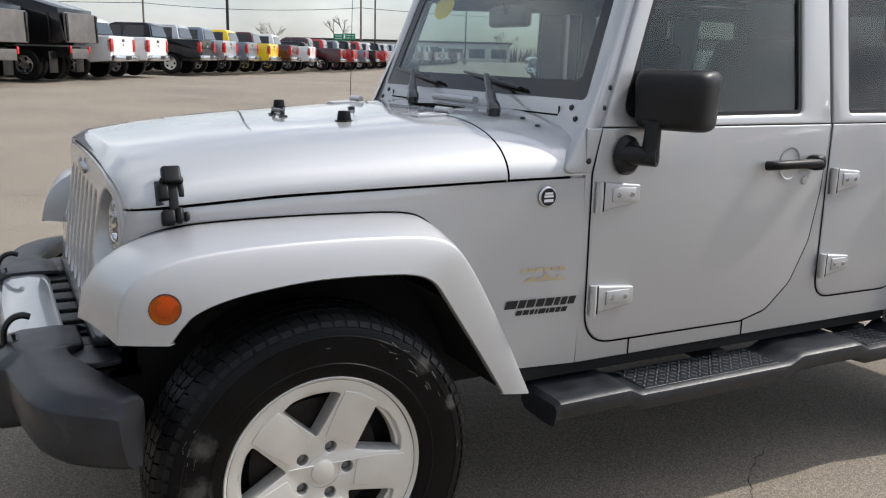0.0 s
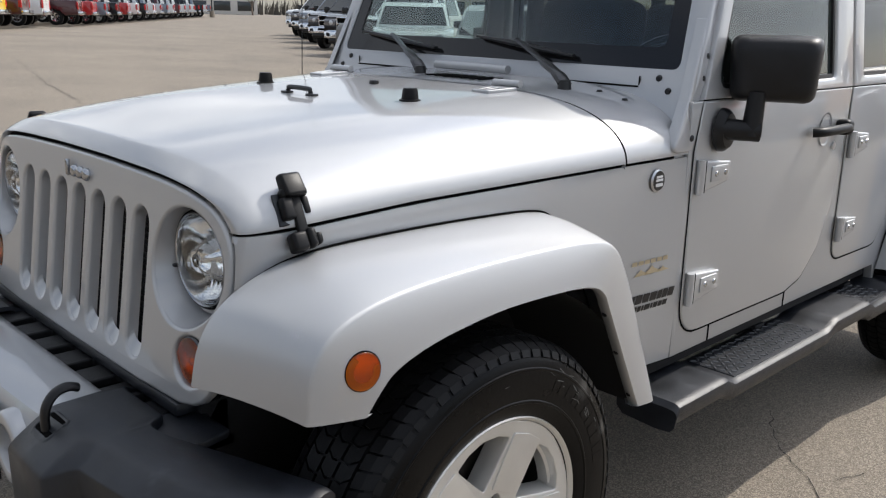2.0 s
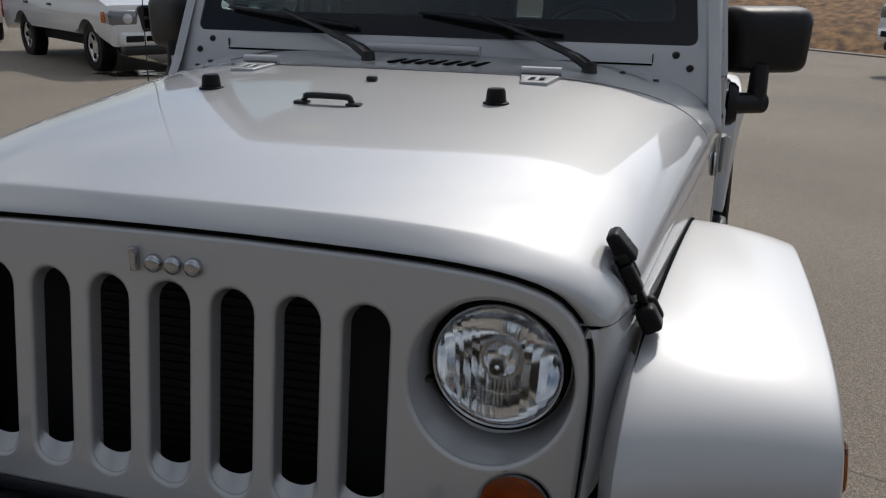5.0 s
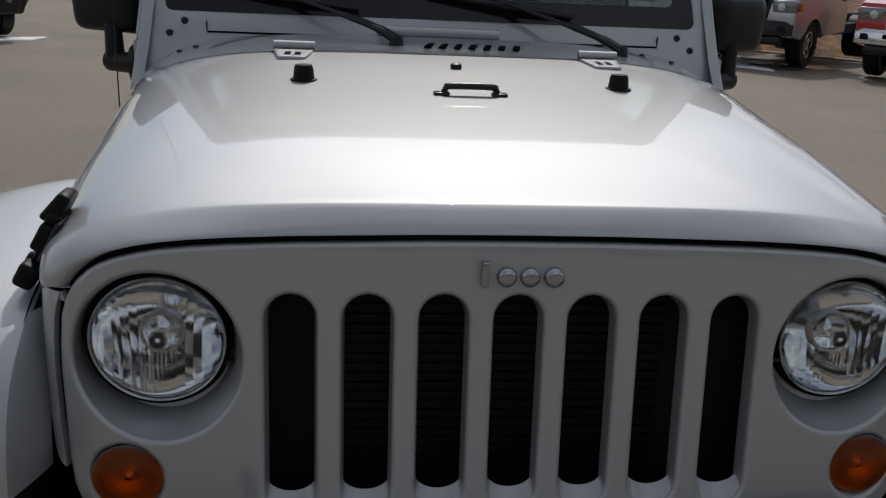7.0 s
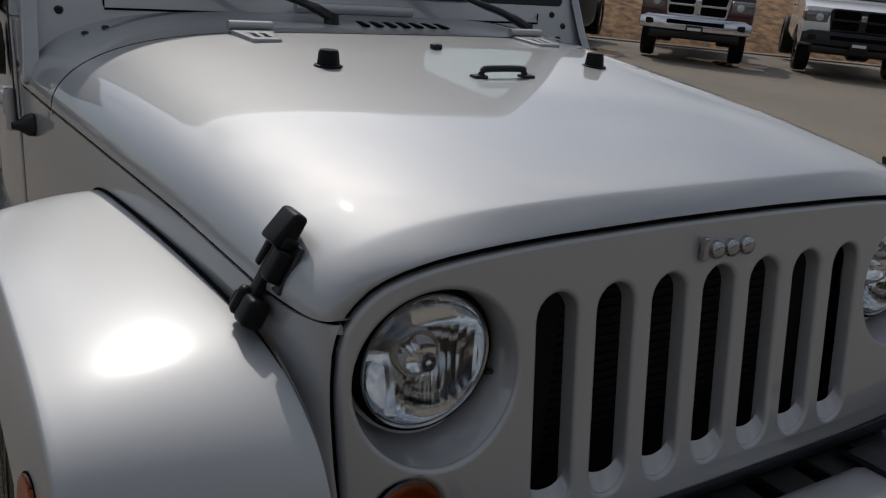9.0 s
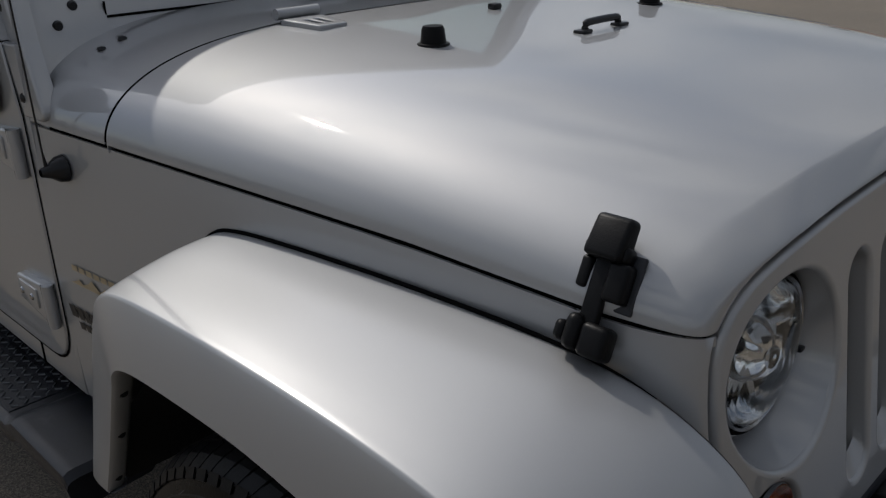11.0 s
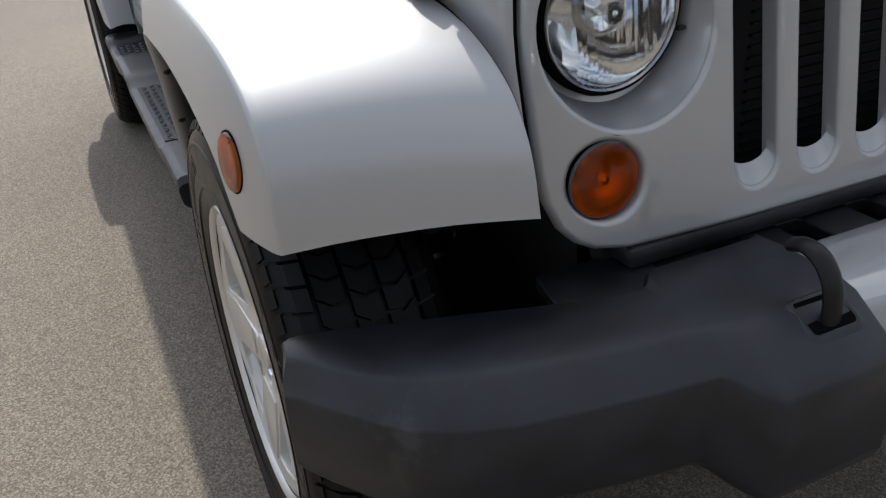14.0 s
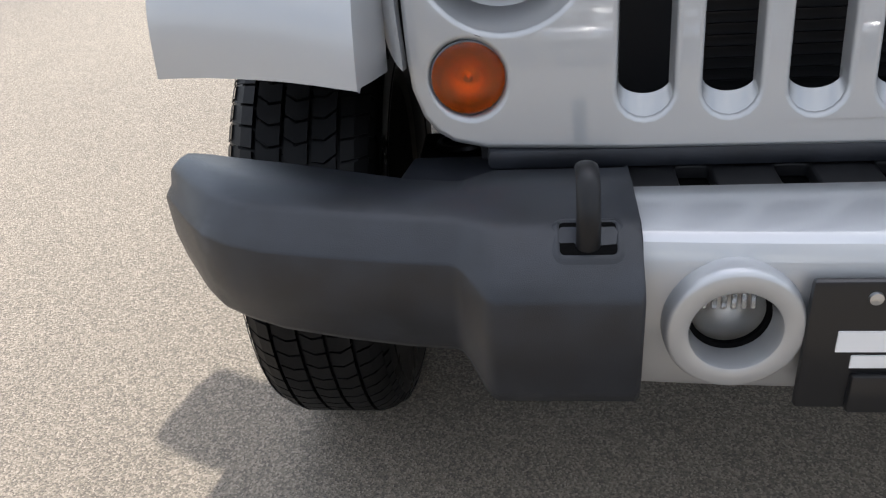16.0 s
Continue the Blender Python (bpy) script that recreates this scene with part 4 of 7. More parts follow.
    # pale scuffs on the sidewall
    rnd = random.Random(17)
    bm = bmesh.new()
    for i in range(26):
        a = radians(rnd.choice((rnd.gauss(38, 14), rnd.gauss(60, 18), rnd.gauss(152, 6))))
        r = rnd.uniform(0.318, 0.360)
        ln, wd, tilt = rnd.uniform(0.006, 0.026), rnd.uniform(0.0006, 0.0022), rnd.uniform(-0.3, 0.3)
        vs = []
        for u, v_ in ((-0.5, -0.5), (0.5, -0.3), (0.5, 0.5), (-0.5, 0.3)):
            rr, aa = r + wd * v_ + tilt * ln * u, a + ln * u / r
            out = 0.1183 if rr < 0.345 else 0.1183 - (rr - 0.345) * 0.33
            vs.append(bm.verts.new((rr * math.cos(aa), s * out, rr * math.sin(aa))))
        bm.faces.new(vs)
    tagged(part("scuff_mark", bm, SCUFF, w.children[0], "pale scratches on the rubber", smooth=False), "pale scratches on the rubber", kind="stuff")
    return w


wheel_l = build_wheel(-1)
wheel_l.parent = suv
wheel_l.matrix_world = pose(-0.030, -0.776, 0.430)
wheel_r = build_wheel(1)
wheel_r.parent = suv
wheel_r.matrix_world = pose(-0.030, 0.776, 0.430)
for src, y in ((wheel_l, -0.776), (wheel_r, 0.776)):
    w = copy_thing(src, pose(2.74, y, 0.430, 0, 40, 0))
bm = bmesh.new()
tube(bm, [(0.0, -0.7, 0.40), (0.0, 0.7, 0.40)], 0.045, 12)
part("axle", bm, LINER, suv)
bm = bmesh.new()
tube(bm, [(2.74, -0.7, 0.40), (2.74, 0.7, 0.40)], 0.045, 12)
part("axle", bm, LINER, suv)
for s in (-1, 1):
    bm = bmesh.new()
    box(bm, (1.3, s * 0.42, 0.50), (3.4, 0.10, 0.14), 0.01)
    part("chassis_rail", bm, LINER, suv)
    bm = bmesh.new()
    box(bm, (-0.56, s * 0.40, 0.60), (0.12, 0.12, 0.10), 0.01)
    part("bumper_mount", bm, LINER, suv)
bm = bmesh.new()
box(bm, (1.95, 0, 0.60), (2.5, 1.30, 0.10), 0.01)
part("floor_pan", bm, LINER, suv)
bm = bmesh.new()
box(bm, (0.35, 0, 0.62), (0.75, 0.80, 0.35), 0.01)
part("underbody", bm, LINER, suv)

for name, at, size in (("lower_tray", (-0.50, 0, 0.62), (0.24, 1.0, 0.03)), ("cross_member", (-0.42, 0, 0.66), (0.06, 1.0, 0.10)), ("skid_tray", (-0.20, 0, 0.50), (0.56, 1.28, 0.02))):
    bm = bmesh.new()
    box(bm, at, size, 0.004)
    part(name, bm, LINER, suv)
bm = bmesh.new()
box(bm, (0.90, 0, 1.06), (0.22, 1.44, 0.34), 0.004)
part("bulkhead", bm, LINER, suv)

# ---------- doors and sides ----------
def side_fn(s, y):
    def fn(u, v, d):
        lean = 0.10 * max(0.0, v - 1.237)
        return (u, s * (y - lean - d), v)
    return fn


def hinge(parent, x, z, s, y, w=0.125, h=0.082):
    hg = new("door_hinge")
    hg.parent = parent
    tagged(hg, "silver bolted door hinge")
    bm = bmesh.new()
    out = rounded([(x, z - h / 2), (x + w, z - h * 0.28), (x + w, z + h * 0.36), (x, z + h / 2)], 0.008, 3)
    plate(bm, out, [], lambda u, v, d: (u, s * (y + 0.018 - d), v), 0.005, 0.02)
    part("leaf", bm, SILVER, hg)
    bm = bmesh.new()
    box(bm, (x + w * 0.55, s * (y + 0.019), z + h * 0.04), (w * 0.62, 0.006, h * 0.50), 0.003)
    part("raised_pad", bm, SILVER, hg)
    bm = bmesh.new()
    lathe(bm, [(0.0, -h / 2 - 0.006), (0.011, -h / 2 - 0.005), (0.012, 0), (0.011, h / 2 + 0.002), (0.0, h / 2 + 0.003)], (x - 0.008, s * (y + 0.012), z), "z", 1, 14)
    part("knuckle", bm, SILVER, hg)
    bm = bmesh.new()
    box(bm, (x + 0.0035, s * (y + 0.0185), z), (0.003, 0.003, h * 1.02), 0)
    part("hinge_slit", bm, GAPM, hg, smooth=False)
    for dx in (0.4, 0.75):
        bm = bmesh.new()
        lathe(bm, [(0.0, 0.003), (0.006, 0.003), (0.0075, 0.0)], (x + w * dx, s * (y + 0.022), z + h * 0.04), "y", s, 12)
        part("hinge_bolt", bm, EMBLEM, hg)


def door_handle(parent, x, z, s, y):
    hd = new("door_handle")
    hd.parent = parent
    tagged(hd, "black pull handle over a round recess")
    bm = bmesh.new()
    lathe(bm, [(0.046, 0.0015), (0.043, 0.001), (0.038, -0.004), (0.02, -0.010), (0.0, -0.012)], (x - 0.005, s * (y + 0.001), z), "y", s, 28, squash=(1, 1.15))
    part("recess_cup", bm, SILVER, hd)
    bm = bmesh.new()
    tube(bm, spline([(x - 0.12, s * (y + 0.012), z - 0.002), (x - 0.10, s * (y + 0.032), z), (x, s * (y + 0.040), z + 0.002), (x + 0.09, s * (y + 0.034), z + 0.002), (x + 0.11, s * (y + 0.015), z)], 3), 0.0165, 12, 0.9)
    part("grip", bm, LATCH_RUBBER, hd)
    bm = bmesh.new()
    box(bm, (x + 0.095, s * (y + 0.020), z + 0.002), (0.052, 0.050, 0.050), 0.016, 3)
    part("push_button", bm, LATCH_RUBBER, hd)
    bm = bmesh.new()
    lathe(bm, [(0.0, 0.004), (0.012, 0.004), (0.014, 0.0)], (x + 0.07, s * (y + 0.001), z - 0.058), "y", s, 18)
    part("key_lock", bm, STEEL, hd)


def door(name, s, low, high, hole, y=0.768):
    d = new(name)
    d.parent = suv
    tagged(d, "closed silver door")
    bm = bmesh.new()
    plate(bm, low, [], side_fn(s, y), 0.006, 0.03)
    part("door_panel", bm, SILVER, d)
    # black rubber seal that fills the gap round the door
    bm = bmesh.new()
    grid(bm, [[side_fn(s, y)(u, v, dd) for u, v in inset(low, k)] for k, dd in ((-0.005, 0.0040), (0.012, 0.0040))], close_v=True)
    part("door_seal", bm, GAPM, d, smooth=False)
    bm = bmesh.new()
    plate(bm, high, [hole], side_fn(s, y), 0.006, 0.04, 0.010, 0.03)
    part("window_frame", bm, SILVER, d)
    bm = bmesh.new()
    seal = inset(hole, -0.004)
    rows = [[side_fn(s, y)(u, v, dd) for u, v in lp] for lp, dd in ((seal, 0.008), (inset(hole, 0.012), 0.008), (inset(hole, 0.012), 0.018))]
    grid(bm, rows, close_v=True)
    part("window_seal", bm, BLACK, d)
    bm = bmesh.new()
    a = [bm.verts.new(side_fn(s, y)(u, v, 0.016)) for u, v in inset(hole, 0.002)]
    b = [bm.verts.new(side_fn(s, y)(u, v, 0.020)) for u, v in inset(hole, 0.002)]
    bm.faces.new(a)
    bm.faces.new(b[::-1])
    for i in range(len(a)):
        bm.faces.new((a[i], a[i - 1], b[i - 1], b[i]))
    g = part("window_glass", bm, SIDE_GLASS if name == "front_door" else TINT, d, smooth=False)
    g.visible_shadow = False
    return d


F_LOW = rounded([(0.803, 1.11), (0.807, 0.610), (1.430, 0.606), (1.540, 0.632), (1.640, 0.715), (1.710, 0.850), (1.742, 1.02), (1.753, 1.236), (0.829, 1.236)], [0.0, 0.10, 0.08, 0.08, 0.10, 0.12, 0.15, 0.0, 0.0], 7)
F_HIGH = rounded([(0.829, 1.238), (1.753, 1.238), (1.722, 1.70), (0.990, 1.70)], [0, 0, 0.04, 0.06])
F_HOLE = rounded([(0.893, 1.262), (1.622, 1.270), (1.605, 1.655), (1.030, 1.655)], [0.045, 0.02, 0.03, 0.03])
R_LOW = rounded([(1.768, 1.236), (1.775, 0.648), (2.16, 0.644), (2.30, 0.80), (2.44, 1.05), (2.46, 1.236)], [0, 0.07, 0.10, 0.15, 0.1, 0], 6)
R_HIGH = rounded([(1.768, 1.238), (2.46, 1.238), (2.44, 1.70), (1.738, 1.70)], [0, 0, 0.06, 0.03])
R_HOLE = rounded([(1.845, 1.270), (2.40, 1.270), (2.385, 1.655), (1.82, 1.655)], [0.02, 0.04, 0.04, 0.03])
for s in (-1, 1):
    fd = door("front_door", s, F_LOW, F_HIGH, F_HOLE)
    hinge(fd, 0.826, 1.046, s, 0.768, 0.135)
    hinge(fd, 0.826, 0.746, s, 0.768, 0.135)
    door_handle(fd, 1.585, 1.113, s, 0.768)
    rd = door("rear_door", s, R_LOW, R_HIGH, R_HOLE)
    hinge(rd, 1.792, 1.050, s, 0.768, 0.115, 0.080)
    hinge(rd, 1.785, 0.762, s, 0.768, 0.115, 0.076)
    door_handle(rd, 2.30, 1.113, s, 0.768)
    # body side behind the doors
    bm = bmesh.new()
    arch = [(2.74 + 0.52 * math.cos(a), 0.42 + 0.52 * math.sin(a)) for a in [radians(178 - 11 * i) for i in range(14)]]
    out = [(0.780, 1.235), (0.780, 0.556), (2.20, 0.556)] + arch + [(3.40, 0.56), (3.42, 1.235)]
    plate(bm, out, [], side_fn(s, 0.762), 0.004, 0.03)
    part("body_side", bm, SILVER, suv)
    # black block set back in the gap above the step, painting its shade
    bm = bmesh.new()
    box(bm, (1.40, s * 0.705, 0.535), (1.60, 0.06, 0.05), 0.008)
    part("sill", bm, LINER, suv)
    bm = bmesh.new()
    box(bm, (0.974, s * 0.7632, 0.583), (0.003, 0.004, 0.05), 0)
    part("sill_seam", bm, GAPM, suv, smooth=False)
    bm = bmesh.new()
    box(bm, (1.443, s * 0.7632, 0.583), (0.003, 0.004, 0.05), 0)
    part("sill_seam", bm, GAPM, suv, smooth=False)
    # hardtop side and rear quarter
    bm = bmesh.new()
    out = [(2.47, 1.238), (3.42, 1.238), (3.34, 1.70), (2.45, 1.70)]
    hole = rounded([(2.56, 1.29), (3.30, 1.29), (3.25, 1.64), (2.55, 1.64)], 0.04)
    plate(bm, out, [hole], side_fn(s, 0.770), 0.004, 0.03)
    part("hardtop_side", bm, SILVER, suv)
    bm = bmesh.new()
    vs = [bm.verts.new(side_fn(s, 0.770)(u, v, 0.012)) for u, v in hole]
    lo = [bm.verts.new(side_fn(s, 0.770)(u, v, 0.017)) for u, v in hole]
    bm.faces.new(vs)
    bm.faces.new(lo[::-1])
    for i in range(len(vs)):
        bm.faces.new((vs[i], vs[i - 1], lo[i - 1], lo[i]))
    part("quarter_glass", bm, TINT, suv, smooth=False).visible_shadow = False
    # rear flare
    FR = [((2.74 + (p[0][0] if p[0][0] > -0.3 else p[0][0] * 0.93 - 0.02) * -1.0 + 0.03, 0.765, p[0][2]), (2.74 - p[1][0] + 0.03, p[1][1], p[1][2]), (2.74 - p[2][0] + 0.03, p[2][1], p[2][2])) for p in FLARE[::-1]]
    flare(s, FR, 2.74)
    wheel_well(s, 2.74)

bm = bmesh.new()
rows = []
for x in (0.985, 1.05, 1.3, 2.0, 3.0, 3.33, 3.37):
    e = {0.985: 0.065, 1.05: 0.035, 1.3: 0.010, 3.37: 0.03}.get(x, 0.0)
    rows.append([(x, -0.735, 1.695 - e * 0.2), (x, -0.725, 1.735 - e * 0.8), (x, -0.68, 1.768 - e), (x, -0.3, 1.79 - e), (x, 0.3, 1.79 - e), (x, 0.68, 1.768 - e), (x, 0.725, 1.735 - e * 0.8), (x, 0.735, 1.695 - e * 0.2)])
grid(bm, rows)
part("roof", bm, SILVER, suv, angle=60)
bm = bmesh.new()
box(bm, (2.16, 0, 1.715), (2.3, 1.40, 0.012), 0)
part("headliner", bm, CLOTH, suv, smooth=False)
bm = bmesh.new()
box(bm, (3.40, 0, 0.90), (0.05, 1.50, 0.68), 0.015)
part("tailgate", bm, SILVER, suv)
bm = bmesh.new()
box(bm, (3.37, 0, 1.46), (0.012, 1.40, 0.46), 0)
part("rear_glass", bm, TINT, suv, smooth=False).visible_shadow = False

# ---------- windshield ----------
RAKE = math.atan(0.37)


def on_screen(y, t, d):
    """A point of the windshield frame: across, up the slope, and inwards."""
    return (0.792 + t * math.sin(RAKE) + d * math.cos(RAKE), y, 1.240 + t * math.cos(RAKE) - d * math.sin(RAKE))


screen = new("windshield")
screen.parent = suv
tagged(screen, "flat windshield in a silver frame")
outer = rounded([(-0.750, -0.16), (0.750, -0.16), (0.750, 0.06), (0.705, 0.515), (-0.705, 0.515), (-0.750, 0.06)], [0.01, 0.01, 0.02, 0.06, 0.06, 0.02])
pane = rounded([(-0.690, 0.074), (0.690, 0.074), (0.645, 0.470), (-0.645, 0.470)], 0.022)
bm = bmesh.new()
plate(bm, outer, [pane], on_screen, 0.010, 0.05, 0.005, 0.03)
part("screen_frame", bm, SILVER, screen)
bm = bmesh.new()
clear = rounded([(-0.632, 0.132), (0.632, 0.132), (0.600, 0.435), (-0.600, 0.435)], 0.022)
n = min(len(pane), len(clear))
rows = [[on_screen(u, v, d) for u, v in lp] for lp, d in ((inset(pane, -0.002), 0.0055), (clear, 0.0055), (clear, 0.0075), (inset(pane, -0.002), 0.0075))]
grid(bm, rows, close_v=True, close_u=True)
part("black_border", bm, FRIT, screen, smooth=False)
bm = bmesh.new()
a = [bm.verts.new(on_screen(u, v, 0.008)) for u, v in inset(pane, 0.001)]
b = [bm.verts.new(on_screen(u, v, 0.0125)) for u, v in inset(pane, 0.001)]
bm.faces.new(a)
bm.faces.new(b[::-1])
for i in range(len(a)):
    bm.faces.new((a[i], a[i - 1], b[i - 1], b[i]))
part("screen_glass", bm, GLASS, screen, smooth=False).visible_shadow = False
# seams, bolts and the padded tube along the base
bm = bmesh.new()
for v in (0.022,):
    box(bm, on_screen(0.0, v, -0.001), (0.004, 1.17, 0.0045), 0.001, 1)
part("frame_seam", bm, GAPM, screen, smooth=False)
for s in (-1, 1):
    bm = bmesh.new()
    box(bm, on_screen(s * 0.585, 0.034, -0.001), (0.004, 0.0028, 0.030), 0)
    part("frame_cut", bm, GAPM, screen, smooth=False)
bm = bmesh.new()
tube(bm, [(0.775, 0.159, 1.280), (0.772, 0.0, 1.281), (0.768, -0.153, 1.280)], 0.013, 12)
part("base_tube", bm, SILVER, screen)
for s in (-1, 1):
    for y, v in ((0.640, 0.047), (0.676, 0.015)):
        bm = bmesh.new()
        c = Vector(on_screen(s * y, v, -0.001))
        lathe(bm, [(0.0, -0.004), (0.007, -0.0035), (0.010, 0.002)], c, "x", 1, 14)
        part("frame_bolt", bm, BLACK, screen)
    # side bracket that carries the frame, with its bolts
    bm = bmesh.new()
    out = rounded([(0.700, 1.112), (0.798, 1.112), (0.826, 1.236), (0.900, 1.44), (0.865, 1.44), (0.775, 1.235)], [0.02, 0, 0, 0.004, 0.01, 0.05])
    plate(bm, out, [], lambda u, v, d: (u, s * (0.764 - 0.10 * max(0, v - 1.11) - d), v), 0.006, 0.03)
    br = part("frame_bracket", bm, SILVER, suv)
    for x, z in ((0.800, 1.145), (0.812, 1.195), (0.852, 1.290), (0.872, 1.345)):
        bm = bmesh.new()
        lathe(bm, [(0.0, 0.005), (0.006, 0.004), (0.0095, 0.0)], (x - 0.012, s * (0.765 - 0.10 * (z - 1.11)), z), "y", s, 14)
        part("bracket_bolt", bm, BLACK, br)

# wipers
def wiper(y0, yb):
    w = new("wiper")
    w.parent = suv
    tagged(w, "black windshield wiper")
    p0 = Vector((0.665, y0, hood_z(0.665, y0) + 0.012))
    p3 = Vector(on_screen(y0 + 0.30, 0.125, -0.026))
    p2 = p0.lerp(p3, 0.35) + Vector((-0.004, 0, 0.010))
    bm = bmesh.new()
    tube(bm, spline([p0, p0.lerp(p3, 0.12) + Vector((0, 0, 0.008)), p2, p3], 4), [0.021] * 5 + [0.017] * 4 + [0.010] * 4, 8, 0.55)
    lathe(bm, [(0.0, 0.012), (0.016, 0.010), (0.020, -0.02)], p0, "z", 1, 16)
    part("wiper_arm", bm, BLACK, w)
    bm = bmesh.new()
    a, b = Vector(on_screen(y0 + 0.475, 0.135, -0.014)), Vector(on_screen(y0 + 0.09, 0.090, -0.014))
    tube(bm, [a, a.lerp(b, 0.5) + Vector((-0.014, 0, 0.004)), b], [0.006, 0.014, 0.006], 8, 0.7)
    tube(bm, [a + Vector((0.008, 0, 0)), b + Vector((0.008, 0, 0))], 0.005, 6)
    part("wiper_blade", bm, BLACK, w)


wiper(-0.446, 0)
wiper(0.115, 0)

# inside: dashboard, wheel, seats, roll bars, papers, mirror
bm = bmesh.new()
rows = []
for y in (-0.66, -0.5, -0.25, 0.0, 0.3, 0.6, 0.66):
    h = 0.03 if -0.55 < y < -0.2 else 0.0
    rows.append([(0.86, y, 1.20), (0.88, y, 1.255), (1.0, y, 1.262 + h), (1.12, y, 1.25 + h), (1.17, y, 1.20), (1.18, y, 1.0), (1.10, y, 0.75)])
grid(bm, rows)
part("dashboard", bm, DASH, suv, angle=50)
bm = bmesh.new()
box(bm, (0.99, 0.02, 1.269), (0.20, 0.28, 0.002), 0)
part("paper_sheet", bm, PAPER, suv, "pale green paper on the dashboard", smooth=False)
bm = bmesh.new()
c = Vector((1.26, -0.37, 1.20))
ring = []
for i in range(33):
    a = 2 * math.pi * i / 32
    ring.append(c + Vector((0.07 * math.sin(a), 0.19 * math.cos(a), 0.178 * math.sin(a))))
tube(bm, ring, 0.014, 8)
box(bm, c, (0.05, 0.12, 0.09), 0.02)
tube(bm, [c + Vector((0, -0.18, 0)), c + Vector((0, 0.18, 0))], 0.012, 6)
tube(bm, [c, c + Vector((-0.15, 0, -0.10))], 0.025, 8)
part("steering_wheel", bm, BLACK, suv)
for y in (-0.37, 0.37):
    for x, tag in ((1.55, 1), (2.35, 0)):
        st = new("seat")
        st.parent = suv
        bm = bmesh.new()
        box(bm, (x, y, 0.88), (0.50, 0.50, 0.16), 0.05, 3)
        part("cushion", bm, CLOTH, st)
        bm = bmesh.new()
        box(bm, (x + 0.28, y, 1.20), (0.14, 0.48, 0.62), 0.05, 3, Matrix.Rotation(radians(10), 4, "Y"))
        part("backrest", bm, CLOTH, st)
        bm = bmesh.new()
        box(bm, (x + 0.35, y, 1.60), (0.10, 0.26, 0.17), 0.035, 3)
        part("headrest", bm, CLOTH, st)
bm = bmesh.new()
for x in (1.80, 2.75):
    tube(bm, spline([(x, -0.62, 0.7), (x, -0.62, 1.5), (x, -0.55, 1.655), (x, 0, 1.67), (x, 0.55, 1.655), (x, 0.62, 1.5), (x, 0.62, 0.7)], 4), 0.035, 10)
for s in (-1, 1):
    tube(bm, [(1.0, s * 0.56, 1.64), (1.8, s * 0.57, 1.655), (2.75, s * 0.57, 1.655)], 0.035, 10)
part("roll_bar", bm, CLOTH, suv)
bm = bmesh.new()
box(bm, (1.00, 0.02, 1.565), (0.035, 0.25, 0.075), 0.025, 4)
tube(bm, [(1.0, 0.02, 1.56), (0.955, 0.02, 1.63)], 0.010, 8)
part("inside_mirror", bm, BLACK, suv)
bm = bmesh.new()
lathe(bm, [(0.0, -0.001), (0.05, -0.001), (0.05, 0.001)], (0, 0, 0), "x", 1, 28, squash=(1.5, 1))
bmesh.ops.transform(bm, matrix=Matrix.Translation(on_screen(0.42, 0.40, 0.016)) @ Matrix.Rotation(RAKE, 4, "Y"), verts=bm.verts)
part("year_sticker", bm, YELLOWS, screen, "yellow oval sticker inside the windshield")

# ---------- hood fittings ----------
for s in (-1, 1):
    bm = bmesh.new()
    x, y = 0.237, s * 0.315
    z = hood_z(x, y)
    lathe(bm, [(0.027, -0.002), (0.026, 0.002), (0.021, 0.003), (0.020, 0.010), (0.0185, 0.024), (0.016, 0.029), (0.0, 0.030)], (x, y, z), "z", 1, 24)
    part("hood_stop", bm, RUBBER, hood, "black rubber stop")
    hg = new("hood_hinge")
    hg.parent = hood
    tagged(hg, "silver hood hinge bracket")
    y = s * 0.352
    z = hood_z(0.50, y)
    tilt = math.atan2(hood_z(0.54, y) - hood_z(0.46, y), 0.08)
    bm = bmesh.new()
    out = rounded([(-0.055, -0.030), (0.040, -0.046), (0.040, 0.046), (-0.055, 0.030)], 0.006, 3)
    slots = [rounded([(-0.035, -0.017), (0.010, -0.017), (0.010, -0.005), (-0.035, -0.005)], 0.003, 2), rounded([(-0.035, 0.005), (0.010, 0.005), (0.010, 0.017), (-0.035, 0.017)], 0.003, 2)]
    plate(bm, out, slots, lambda u, v, d: (0.495 + u, y + v, z + 0.007 - d + u * math.sin(tilt)), 0.003, 0.010, 0.002, 0.004)
    part("leaf", bm, SILVER, hg)
    bm = bmesh.new()
    tube(bm, [(0.545, y - 0.046, z + 0.016), (0.545, y + 0.046, z + 0.016)], 0.010, 12)
    part("knuckle", bm, SILVER, hg)
bm = bmesh.new()
z = hood_z(0.135, 0)
tube(bm, spline([(0.135, -0.050, z), (0.135, -0.048, z + 0.011), (0.135, -0.038, z + 0.016), (0.135, 0.038, z + 0.016), (0.135, 0.048, z + 0.011), (0.135, 0.050, z)], 4), 0.0065, 10)
for s in (-1, 1):
    box(bm, (0.135, s * 0.055, z + 0.002), (0.022, 0.030, 0.007), 0.003)
part("hood_loop", bm, BLACK, hood, "black tie-down loop")
bm = bmesh.new()
box(bm, (0.385, 0, hood_z(0.385, 0) + 0.005), (0.020, 0.024, 0.013), 0.005)
part("washer_nozzle", bm, BLACK, hood)


